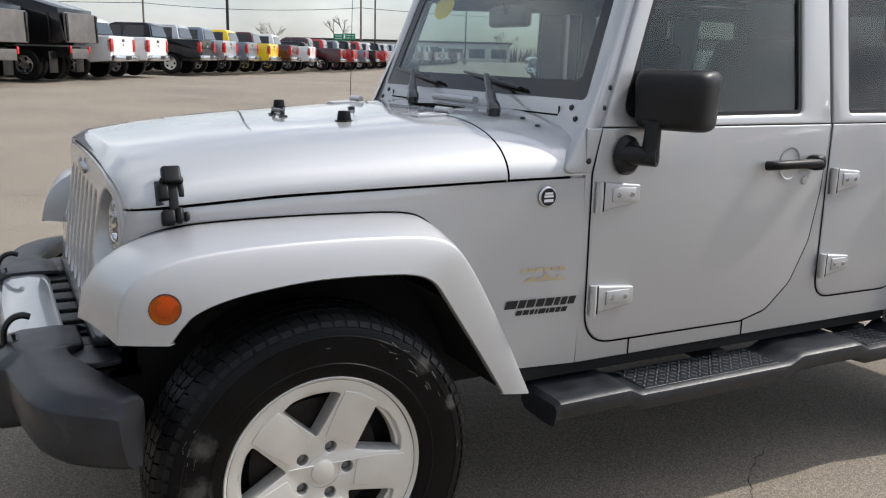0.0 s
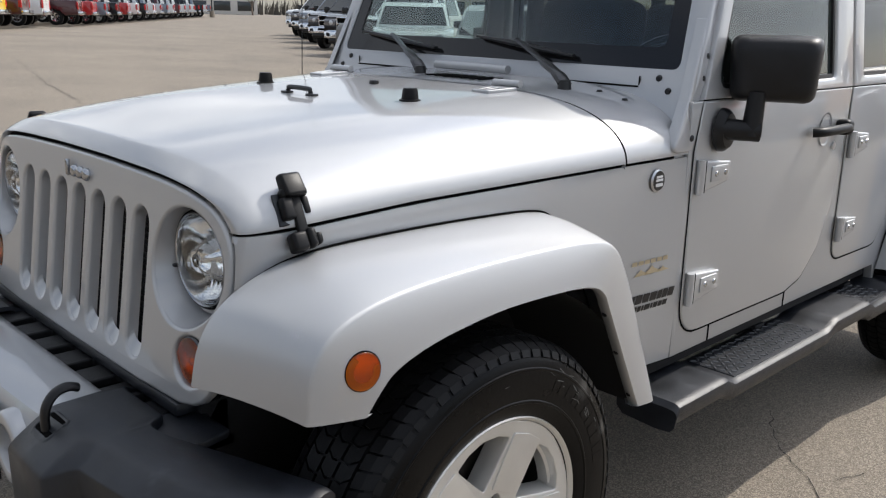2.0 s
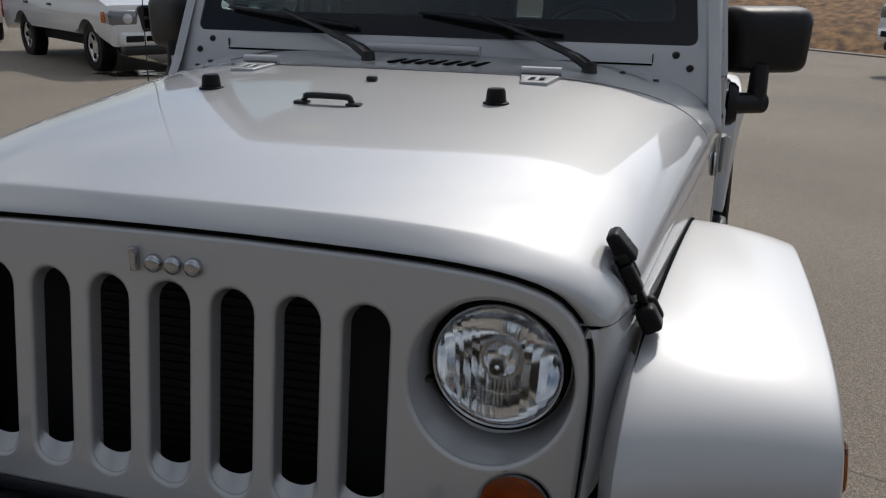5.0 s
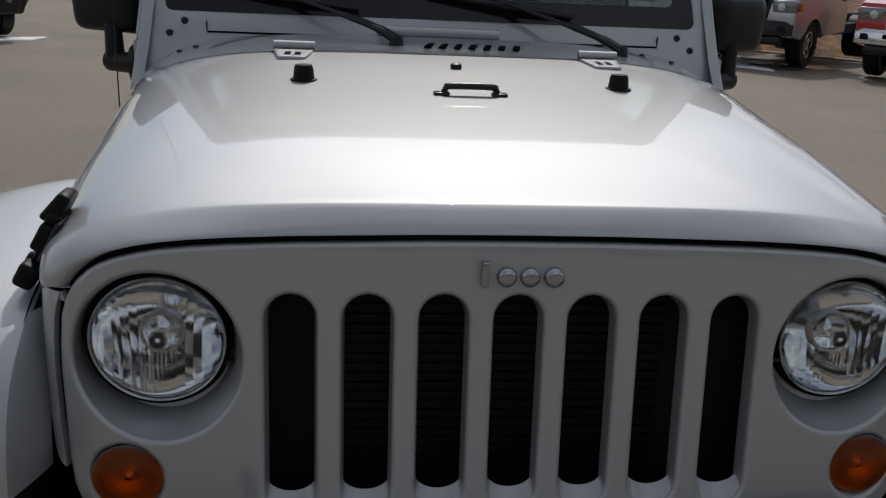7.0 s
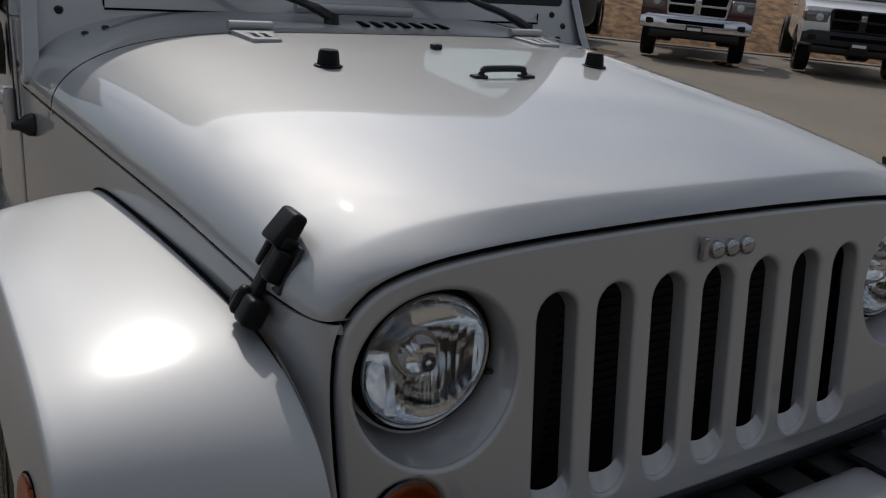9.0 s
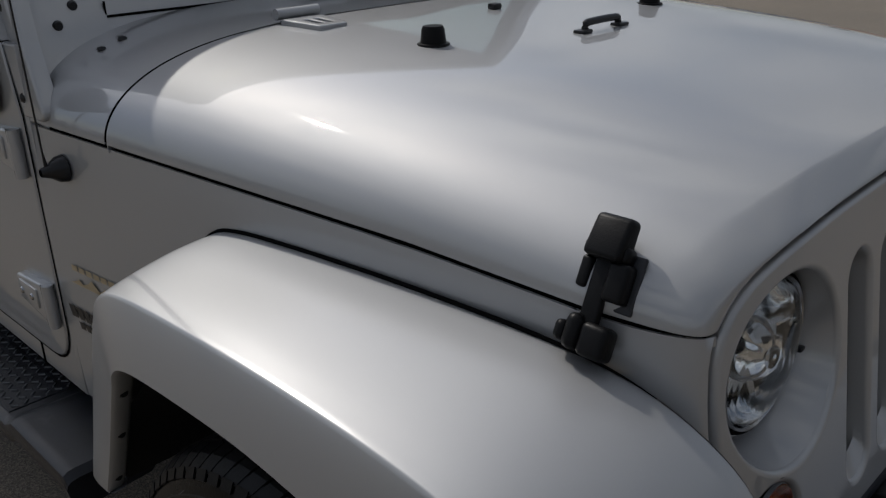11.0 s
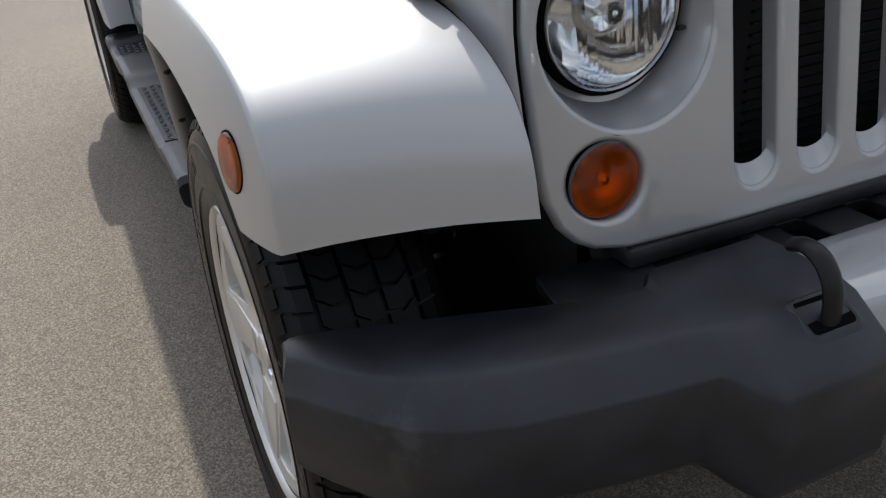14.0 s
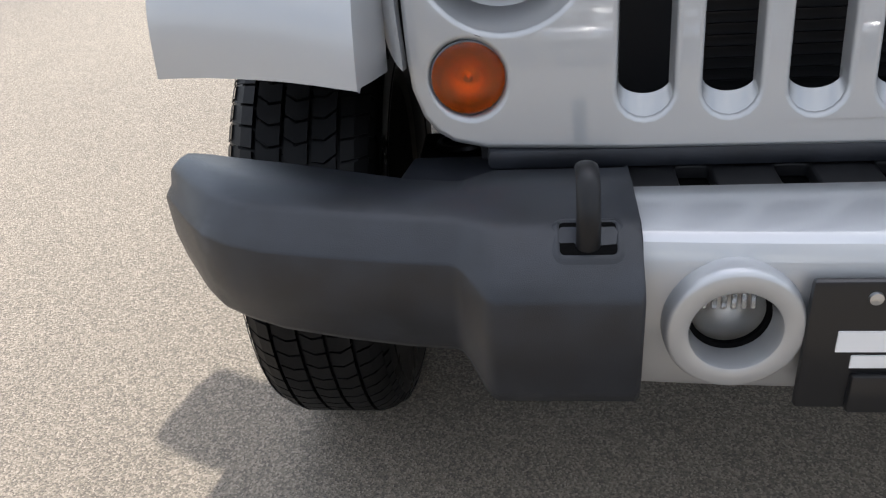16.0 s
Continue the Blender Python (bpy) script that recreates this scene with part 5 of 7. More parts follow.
def latch(s):
    lt = new("hood_latch")
    lt.parent = suv
    tagged(lt, "black rubber hood latch bridging hood and fender")
    x = -0.316
    foot = Vector((x, body_y(x) + 0.013, 1.035))
    top = Vector((x + 0.004, body_y(x) - 0.040, hood_z(x, body_y(x) - 0.040) + 0.010))
    d = (top - foot).normalized()
    side = Vector((1, 0, 0))
    nrm = d.cross(side)
    if nrm.y < 0:
        nrm = -nrm
    m = Matrix((side, d, nrm)).transposed().to_4x4()

    def put(c, size, bev, mat, name):
        b = bmesh.new()
        box(b, (0, 0, 0), size, bev, 3)
        bmesh.ops.transform(b, matrix=Matrix.Translation(c) @ m, verts=b.verts)
        if s < 0:
            bmesh.ops.scale(b, vec=(1, -1, 1), verts=b.verts)
        part(name, b, mat, lt)
    length = (top - foot).length

    def along(k, across=0.0, out=0.0):
        return foot.lerp(top, k) + side * across + nrm * out
    put(along(0.62, -0.010, -0.004), (0.056, length * 0.56, 0.006), 0.002, PLASTIC, "base_plate")
    put(along(0.46, 0.001, 0.004), (0.021, length * 0.90, 0.011), 0.003, LATCH_RUBBER, "strap")
    put(along(0.60, -0.0205, 0.006), (0.024, length * 0.38, 0.021), 0.005, LATCH_RUBBER, "front_rail")
    put(along(0.62, 0.0195, 0.004), (0.013, length * 0.31, 0.017), 0.004, LATCH_RUBBER, "rear_rail")
    put(along(0.86, 0.0, 0.006), (0.054, 0.018, 0.020), 0.006, LATCH_RUBBER, "cheek")
    # the head slopes down towards its outer end
    b = bmesh.new()
    for v in box(b, (0, 0, 0), (0.046, 0.046, 0.028), 0.006, 3):
        if v.co.z > 0:
            v.co.z -= 0.010 * (v.co.y + 0.023) / 0.046
            v.co.x *= 0.94
    bmesh.ops.transform(b, matrix=Matrix.Translation(along(0.99, 0.0, 0.012)) @ m, verts=b.verts)
    if s < 0:
        bmesh.ops.scale(b, vec=(1, -1, 1), verts=b.verts)
    part("head", b, LATCH_RUBBER, lt)
    put(along(0.02, -0.014, 0.003), (0.032, 0.035, 0.028), 0.007, LATCH_RUBBER, "foot")
    put(along(0.05, 0.011, 0.006), (0.019, 0.038, 0.026), 0.009, LATCH_RUBBER, "strap_end")
    put(along(0.02, 0.027, 0.003), (0.014, 0.022, 0.022), 0.007, LATCH_RUBBER, "pin_end")


latch(-1)
latch(1)

# ---------- door mirrors ----------
def door_mirror(s):
    dm = new("door_mirror")
    dm.parent = suv
    tagged(dm, "black door mirror on a swing arm")
    bm = bmesh.new()
    lathe(bm, [(0.052, 0.0), (0.050, 0.012), (0.040, 0.024), (0.0, 0.028)], (0.905, s * 0.777, 1.160), "y", s, 28, squash=(0.85, 1.1))
    part("mount", bm, SHELL, dm)
    bm = bmesh.new()
    tube(bm, [(0.893, s * 0.785, 1.164), (0.916, s * 0.822, 1.163), (0.944, s * 0.862, 1.163)], [0.028, 0.027, 0.028], 14)
    tube(bm, [(0.930, s * 0.846, 1.150), (0.936, s * 0.848, 1.26)], [0.026, 0.022], 14)
    part("arm", bm, SHELL, dm)
    turn = math.radians(27)

    def put(o, u, v):
        return (0.996 + o * math.cos(turn) + u * math.sin(turn), s * (0.858 + u * math.cos(turn) - o * math.sin(turn)), 1.314 + v)
    bm = bmesh.new()
    rows = []
    for o, k in ((-0.062, 0.62), (-0.056, 0.80), (-0.042, 0.91), (-0.015, 0.98), (0.02, 1.0), (0.045, 0.99), (0.052, 0.95), (0.042, 0.90)):
        lp = rounded([(-0.104 * k, -0.082 * k), (0.104 * k, -0.082 * k), (0.114 * k, 0.086 * k), (-0.114 * k, 0.086 * k)], 0.032, 6)
        rows.append([put(o, u, v) for u, v in lp])
    vs = grid(bm, rows, close_v=True)
    bm.faces.new(vs[0])
    part("shell", bm, SHELL, dm, angle=60)
    bm = bmesh.new()
    lp = rounded([(-0.094, -0.075), (0.094, -0.075), (0.103, 0.078), (-0.103, 0.078)], 0.028, 6)
    bm.faces.new([bm.verts.new(put(0.044, u, v)) for u, v in lp])
    part("mirror_glass", bm, CHROME, dm, smooth=False)


door_mirror(-1)
door_mirror(1)

# ---------- badges and decals on the fender ----------
for s in (-1,):
    bm = bmesh.new()
    lathe(bm, [(0.0, 0.004), (0.025, 0.004), (0.027, 0.003), (0.029, 0.0)], (0.663, s * body_y(0.663), 1.050), "y", s, 32)
    bd = part("round_badge", bm, STEEL, suv, "round metal badge with dark face")
    bm = bmesh.new()
    lathe(bm, [(0.0, 0.0055), (0.024, 0.0055), (0.0245, 0.004)], (0.663, s * body_y(0.663), 1.050), "y", s, 32)
    part("badge_face", bm, BLACK, bd)
    bm = bmesh.new()
    for z, w, h in ((0.010, 0.026, 0.006), (0.002, 0.030, 0.006), (-0.010, 0.030, 0.008)):
        box(bm, (0.663, s * (body_y(0.663) + 0.006), 1.050 + z), (w, 0.001, h), 0)
    part("badge_bar", bm, WHITE, bd, smooth=False)
def strokes(s, x, z, w, h, mat, nm, widths, slant=0.35):
    """A line of print reduced to plain slanted bars."""
    total = sum(widths) + 0.22 * len(widths)
    a = x - w / 2
    for k in widths:
        b = a + w * k / total
        bm = bmesh.new()
        bm.faces.new([bm.verts.new((xx, s * (body_y(xx) + 0.0025), zz)) for xx, zz in ((a, z - h / 2), (b, z - h / 2), (b + slant * h, z + h / 2), (a + slant * h, z + h / 2))])
        part(nm, bm, mat, suv, smooth=False)
        a = b + 0.22 * w / total


for s in (-1, 1):
    strokes(s, 0.655, 0.750, 0.225, 0.023, BLACK, "name_bar", (1.7, 1.1, 1.2, 1.2, 1.2, 0.8, 0.9, 1.1))
    strokes(s, 0.660, 0.725, 0.165, 0.014, BLACK, "name_bar", (1.0, 1.0, 0.7, 0.4, 1.2, 0.4, 0.9, 0.8, 1.0))
    strokes(s, 0.662, 0.846, 0.145, 0.011, GOLD, "trim_bar", (0.8, 0.8, 0.8, 0.8, 0.8, 0.8), 0.0)
    for x, w, h in ((0.628, 0.060, 0.017), (0.672, 0.075, 0.022), (0.715, 0.050, 0.014)):
        bm = bmesh.new()
        bm.faces.new([bm.verts.new((xx, s * (body_y(xx) + 0.0025), zz)) for xx, zz in ((x - w / 2, 0.812), (x + w / 2, 0.814), (x + 0.1 * w, 0.814 + h * 0.5), (x - 0.05 * w, 0.812 + h))])
        part("trim_shape", bm, GOLD, suv, smooth=False)

# antenna on the passenger side cowl
bm = bmesh.new()
lathe(bm, [(0.024, 0.0), (0.022, 0.012), (0.012, 0.026), (0.007, 0.04)], (0.688, body_y(0.688), 1.038), "y", 1, 16)
ant = part("antenna_base", bm, BLACK, suv)
bm = bmesh.new()
tube(bm, [(0.688, body_y(0.688) + 0.028, 1.03), (0.690, body_y(0.688) + 0.030, 1.07), (0.705, body_y(0.688) + 0.028, 1.80)], [0.005, 0.0018, 0.0011], 8)
part("antenna_mast", bm, BLACK, ant)

# ---------- side steps ----------
for s in (-1, 1):
    step = new("side_step")
    step.parent = suv
    tagged(step, "black side step with ribbed tread pads")
    bm = bmesh.new()
    rows = []
    zs = [(0.635, 0.480), (0.655, 0.498), (0.90, 0.500), (0.945, 0.478), (1.56, 0.478), (1.62, 0.502), (1.90, 0.502), (1.95, 0.478), (2.16, 0.478), (2.20, 0.50), (2.28, 0.50), (2.30, 0.48)]
    for x in sorted({0.640, 0.655, 0.675, 0.88, 0.90, 0.92, 0.945, 0.97, 1.25, 1.53, 1.56, 1.59, 1.62, 1.65, 1.87, 1.90, 1.925, 1.95, 2.1, 2.16, 2.18, 2.20, 2.26, 2.28, 2.30}):
        z = at_x(zs, x)
        rows.append([(x, s * 0.70, z - 0.04), (x, s * 0.70, z), (x, s * 0.852, z), (x, s * 0.868, z - 0.002), (x, s * 0.877, z - 0.008), (x, s * 0.880, z - 0.018), (x, s * 0.874, z - 0.050), (x, s * 0.862, z - 0.062), (x, s * 0.82, z - 0.066), (x, s * 0.72, z - 0.060)])
    vs = grid(bm, rows)
    bm.faces.new(vs[0])
    bm.faces.new(vs[-1])
    part("step_bar", bm, PLASTIC, step, angle=35)
    for x0, x1 in ((0.97, 1.53), (1.96, 2.14)):
        bm = bmesh.new()
        box(bm, ((x0 + x1) / 2, s * 0.785, 0.4785), (x1 - x0, 0.145, 0.004), 0.001, 1)
        pad = part("tread_pad", bm, PLASTIC, step, smooth=False)
        # studs paler than their pad: the sun's gleam is put into the colour
        bm = bmesh.new()
        for i in range(int((x1 - x0) / 0.022)):
            for j in range(6):
                x, y = x0 + 0.022 * (i + 0.5), 0.725 + 0.023 * j
                vs = box(bm, (0, 0, 0), (0.0165, 0.0048, 0.0045), 0.0012, 1, Matrix.Rotation(radians(45 if (i + j) % 2 else -45), 4, "Z"))
                bmesh.ops.translate(bm, vec=(x, s * y, 0.4814), verts=vs)
        tagged(part("tread_studs", bm, TREADPAD, pad, smooth=False), kind="stuff")
    for x in (0.8, 1.4, 2.1):
        bm = bmesh.new()
        box(bm, (x, s * 0.60, 0.47), (0.06, 0.24, 0.05), 0.006)
        part("step_bracket", bm, LINER, step)

# ---------- ground ----------
ASPHALT = material("worn_asphalt", (0.19, 0.175, 0.155), 0.85, vary=0.2, scale=3)


def asphalt_nodes(m):
    n, l = m.node_tree.nodes, m.node_tree.links
    p = n["Principled BSDF"]
    for link in list(p.inputs["Base Color"].links) + list(p.inputs["Roughness"].links):
        l.remove(link)
    c = n.new("ShaderNodeTexCoord")
    v = n.new("ShaderNodeTexVoronoi")
    v.inputs["Scale"].default_value = 255.0
    l.new(c.outputs["Object"], v.inputs["Vector"])
    grit = n.new("ShaderNodeValToRGB")
    e = grit.color_ramp.elements
    e[0].position, e[0].color = 0.0, (0.120, 0.107, 0.091, 1)
    e[1].position, e[1].color = 1.0, (0.330, 0.292, 0.247, 1)
    mid = grit.color_ramp.elements.new(0.55)
    mid.color = (0.207, 0.184, 0.155, 1)
    sep = n.new("ShaderNodeSeparateColor")
    l.new(v.outputs["Color"], sep.inputs["Color"])
    l.new(sep.outputs["Red"], grit.inputs["Fac"])
    fine = n.new("ShaderNodeTexNoise")
    fine.inputs["Scale"].default_value, fine.inputs["Detail"].default_value = 420.0, 3.0
    l.new(c.outputs["Object"], fine.inputs["Vector"])
    speck = n.new("ShaderNodeValToRGB")
    speck.color_ramp.elements[0].position, speck.color_ramp.elements[0].color = 0.32, (0.82, 0.81, 0.80, 1)
    speck.color_ramp.elements[1].position, speck.color_ramp.elements[1].color = 0.62, (1.12, 1.12, 1.12, 1)
    l.new(fine.outputs["Fac"], speck.inputs["Fac"])
    big = n.new("ShaderNodeTexNoise")
    big.inputs["Scale"].default_value, big.inputs["Detail"].default_value = 0.35, 8.0
    l.new(c.outputs["Object"], big.inputs["Vector"])
    tone2 = n.new("ShaderNodeValToRGB")
    tone2.color_ramp.elements[0].position, tone2.color_ramp.elements[0].color = 0.3, (0.84, 0.81, 0.77, 1)
    tone2.color_ramp.elements[1].position, tone2.color_ramp.elements[1].color = 0.7, (1.14, 1.10, 1.02, 1)
    l.new(big.outputs["Fac"], tone2.inputs["Fac"])
    mx = n.new("ShaderNodeMixRGB")
    mx.blend_type, mx.inputs["Fac"].default_value = "MULTIPLY", 1.0
    l.new(grit.outputs["Color"], mx.inputs["Color1"])
    l.new(tone2.outputs["Color"], mx.inputs["Color2"])
    mx2 = n.new("ShaderNodeMixRGB")
    mx2.blend_type, mx2.inputs["Fac"].default_value = "MULTIPLY", 1.0
    l.new(mx.outputs["Color"], mx2.inputs["Color1"])
    l.new(speck.outputs["Color"], mx2.inputs["Color2"])
    l.new(mx2.outputs["Color"], p.inputs["Base Color"])
    b = n.new("ShaderNodeBump")
    b.inputs["Strength"].default_value, b.inputs["Distance"].default_value = 0.45, 0.004
    l.new(v.outputs["Distance"], b.inputs["Height"])
    l.new(b.outputs["Normal"], p.inputs["Normal"])


asphalt_nodes(ASPHALT)
bm = bmesh.new()
steps = sorted({round(v, 2) for v in [-1500, -600, -250, -120, -80, -60, -40, -30, -22, -18, -14, -10, -7, -5, -4, -3, -2.5, -2, -1, 0, 1, 2, 2.5, 3, 4, 5, 7, 10, 14, 18, 22, 26, 30, 34, 40, 60, 80, 120, 250, 600, 1500]})
grid(bm, [[(x, y, ground_z(x, max(-60, min(120, y)))) for y in steps] for x in steps])
ground = tagged(part("ground", bm, ASPHALT, None), "worn sunlit asphalt of a sales lot", "ground", kind="structure")
# cracks in the surface: flat strips with the cracks' shade in the colour
CRACK_SHADE = material("crack_shadow", (0.03, 0.027, 0.024), 0.95, vary=0.3)


def crack(points, w, seed):
    rnd = random.Random(seed)
    pts = []
    for a, b in zip(points, points[1:]):
        n = max(2, int(math.hypot(b[0] - a[0], b[1] - a[1]) / 0.035))
        n = min(n, 60)
        for i in range(n):
            t = i / n
            k = 0.010 if w < 0.01 else 0.05
            pts.append(Vector((a[0] + (b[0] - a[0]) * t + rnd.uniform(-k, k), a[1] + (b[1] - a[1]) * t + rnd.uniform(-k, k), 0)))
    bm = bmesh.new()
    rows = []
    for i, p in enumerate(pts):
        d = (pts[min(i + 1, len(pts) - 1)] - pts[max(i - 1, 0)]).normalized()
        o = Vector((-d.y, d.x, 0)) * w * rnd.uniform(0.3, 1.0) * 0.5
        z = ground_z(p.x, max(-60, min(120, p.y))) + 0.003
        rows.append([(p.x - o.x, p.y - o.y, z), (p.x + o.x, p.y + o.y, z)])
    grid(bm, rows)
    part("crack", bm, CRACK_SHADE, ground, smooth=False)


crack([(1.80, -0.62), (1.595, -0.726), (1.467, -0.849), (1.40, -0.946), (1.32, -1.012), (1.254, -1.085), (1.12, -1.30), (1.02, -1.55)], 0.0042, 3)
crack([(1.40, -0.946), (1.50, -1.02), (1.62, -1.05)], 0.0025, 4)
crack([(-9.0, 5.2), (-3.0, 6.0), (2.0, 6.1), (6.0, 6.6)], 0.014, 5)
crack([(-12.0, 12.0), (0.0, 13.2), (7.0, 13.0)], 0.02, 6)
crack([(2.5, 6.2), (3.6, 10.0), (4.2, 13.0), (6.0, 20.0)], 0.016, 7)
crack([(1.0, -7.0), (4.0, -6.0), (9.0, -4.6)], 0.014, 8)
crack([(-3.0, 1.6), (-2.2, 2.4), (-1.2, 2.7), (0.4, 3.6)], 0.003, 9)

# ---------- other vehicles on the lot ----------
LAMP_HOUSE = material("lamp_housing", (0.20, 0.20, 0.21), 0.15, 0.6, 0.8)
FAR_AMBER = material("amber_corner_lens", (0.55, 0.13, 0.01), 0.2)
DARKGLASS = material("dark_car_glass", (0.02, 0.024, 0.026), 0.06, 0.0, 0.6)
CAR_CHROME = material("bumper_chrome", (0.70, 0.71, 0.73), 0.16, 1.0)
CAR_PAINT = {
    "white": paint("white_paint", (0.72, 0.72, 0.71)), "black": material("black_paint", (0.006, 0.006, 0.007), 0.35, 0.0, 0.7, spec=0.1), "silver": paint("light_silver_paint", (0.50, 0.51, 0.52), 0.6),
    "grey": paint("grey_blue_paint", (0.16, 0.19, 0.23), 0.4), "yellow": paint("yellow_paint", (0.80, 0.55, 0.01)), "maroon": paint("maroon_paint", (0.055, 0.007, 0.010), 0.3),
    "red": paint("red_paint", (0.42, 0.012, 0.012)), "tan": paint("bronze_paint", (0.19, 0.165, 0.14), 0.5),
}


def slab(bm, profile, half, taper=None, bev=0.05):
    """A side profile of (x, z) spread to both sides; taper: half width at each point."""
    rows = []
    for k, f in ((-1, 0.985), (-1, 1.0), (1, 1.0), (1, 0.985)):
        rows.append([(x, k * (taper[i] if taper else half) * (1.0 if f == 1.0 else 1.0) - k * (0.0 if f == 1.0 else 0.0), z) for i, (x, z) in enumerate(profile)])
    a = [bm.verts.new(p) for p in rows[1]]
    b = [bm.verts.new(p) for p in rows[2]]
    bm.faces.new(a)
    bm.faces.new(b[::-1])
    n = len(a)
    for i in range(n):
        bm.faces.new((a[i], a[(i + 1) % n], b[(i + 1) % n], b[i]))
    if bev:
        rim = [e for e in bm.edges if len(e.link_faces) == 2 and any(len(f.verts) > 4 for f in e.link_faces)]
        bmesh.ops.bevel(bm, geom=rim, offset=bev, segments=2, affect="EDGES", profile=0.5)


def arch_pts(cx, r, z0=0.42, n=9):
    a0 = math.asin(min(1, (0.52 - z0) / r))
    return [(cx + r * math.cos(a), z0 + r * math.sin(a)) for a in [math.pi - a0 - (math.pi - 2 * a0) * i / n for i in range(n + 1)]]


def far_wheel(parent, x, y, s, r=0.41, w=0.26, chrome=True):
    wh = new("wheel")
    wh.parent = parent
    wh.matrix_local = pose(x, y, r)
    bm = bmesh.new()
    lathe(bm, [(r * 0.60, -w / 2), (r * 0.92, -w / 2), (r, -w * 0.36), (r, w * 0.36), (r * 0.92, w / 2), (r * 0.60, w / 2), (r * 0.58, w * 0.2)], (0, 0, 0), "y", 1, 28)
    part("tyre", bm, RUBBER, wh)
    bm = bmesh.new()
    holes = [disc_loop(r * 0.38 * math.cos(radians(72 * k)), r * 0.38 * math.sin(radians(72 * k)), r * 0.12, None, 8) for k in range(5)]
    plate(bm, disc_loop(0, 0, r * 0.60, None, 24), holes, lambda u, v, d: (u, s * (w * 0.44 - d - 0.05 * (1 - math.hypot(u, v) / (r * 0.6))), v), 0.008, 0.03, 0.006, 0.03)
    part("rim", bm, CAR_CHROME if chrome else ALLOY, wh)
    bm = bmesh.new()
    lathe(bm, [(0.0, 0.02), (r * 0.6, 0.02)], (0, 0, 0), "y", s, 20)
    part("hub_back", bm, LINER, wh)


def pane_quad(parent, pts, name="window", mat=None):
    bm = bmesh.new()
    bm.faces.new([bm.verts.new(p) for p in pts])
    g = bmesh.ops.extrude_face_region(bm, geom=list(bm.faces))
    c = sum((Vector(p) for p in pts), Vector()) / len(pts)
    out = Vector((0, 1 if c.y > 0.3 else -1 if c.y < -0.3 else 0, 0)) if abs(c.y) > 0.3 else Vector((0, 0, 1))
    bmesh.ops.translate(bm, vec=out * -0.02, verts=[v for v in g["geom"] if isinstance(v, bmesh.types.BMVert)])
    part(name, bm, mat or DARKGLASS, parent, smooth=False)


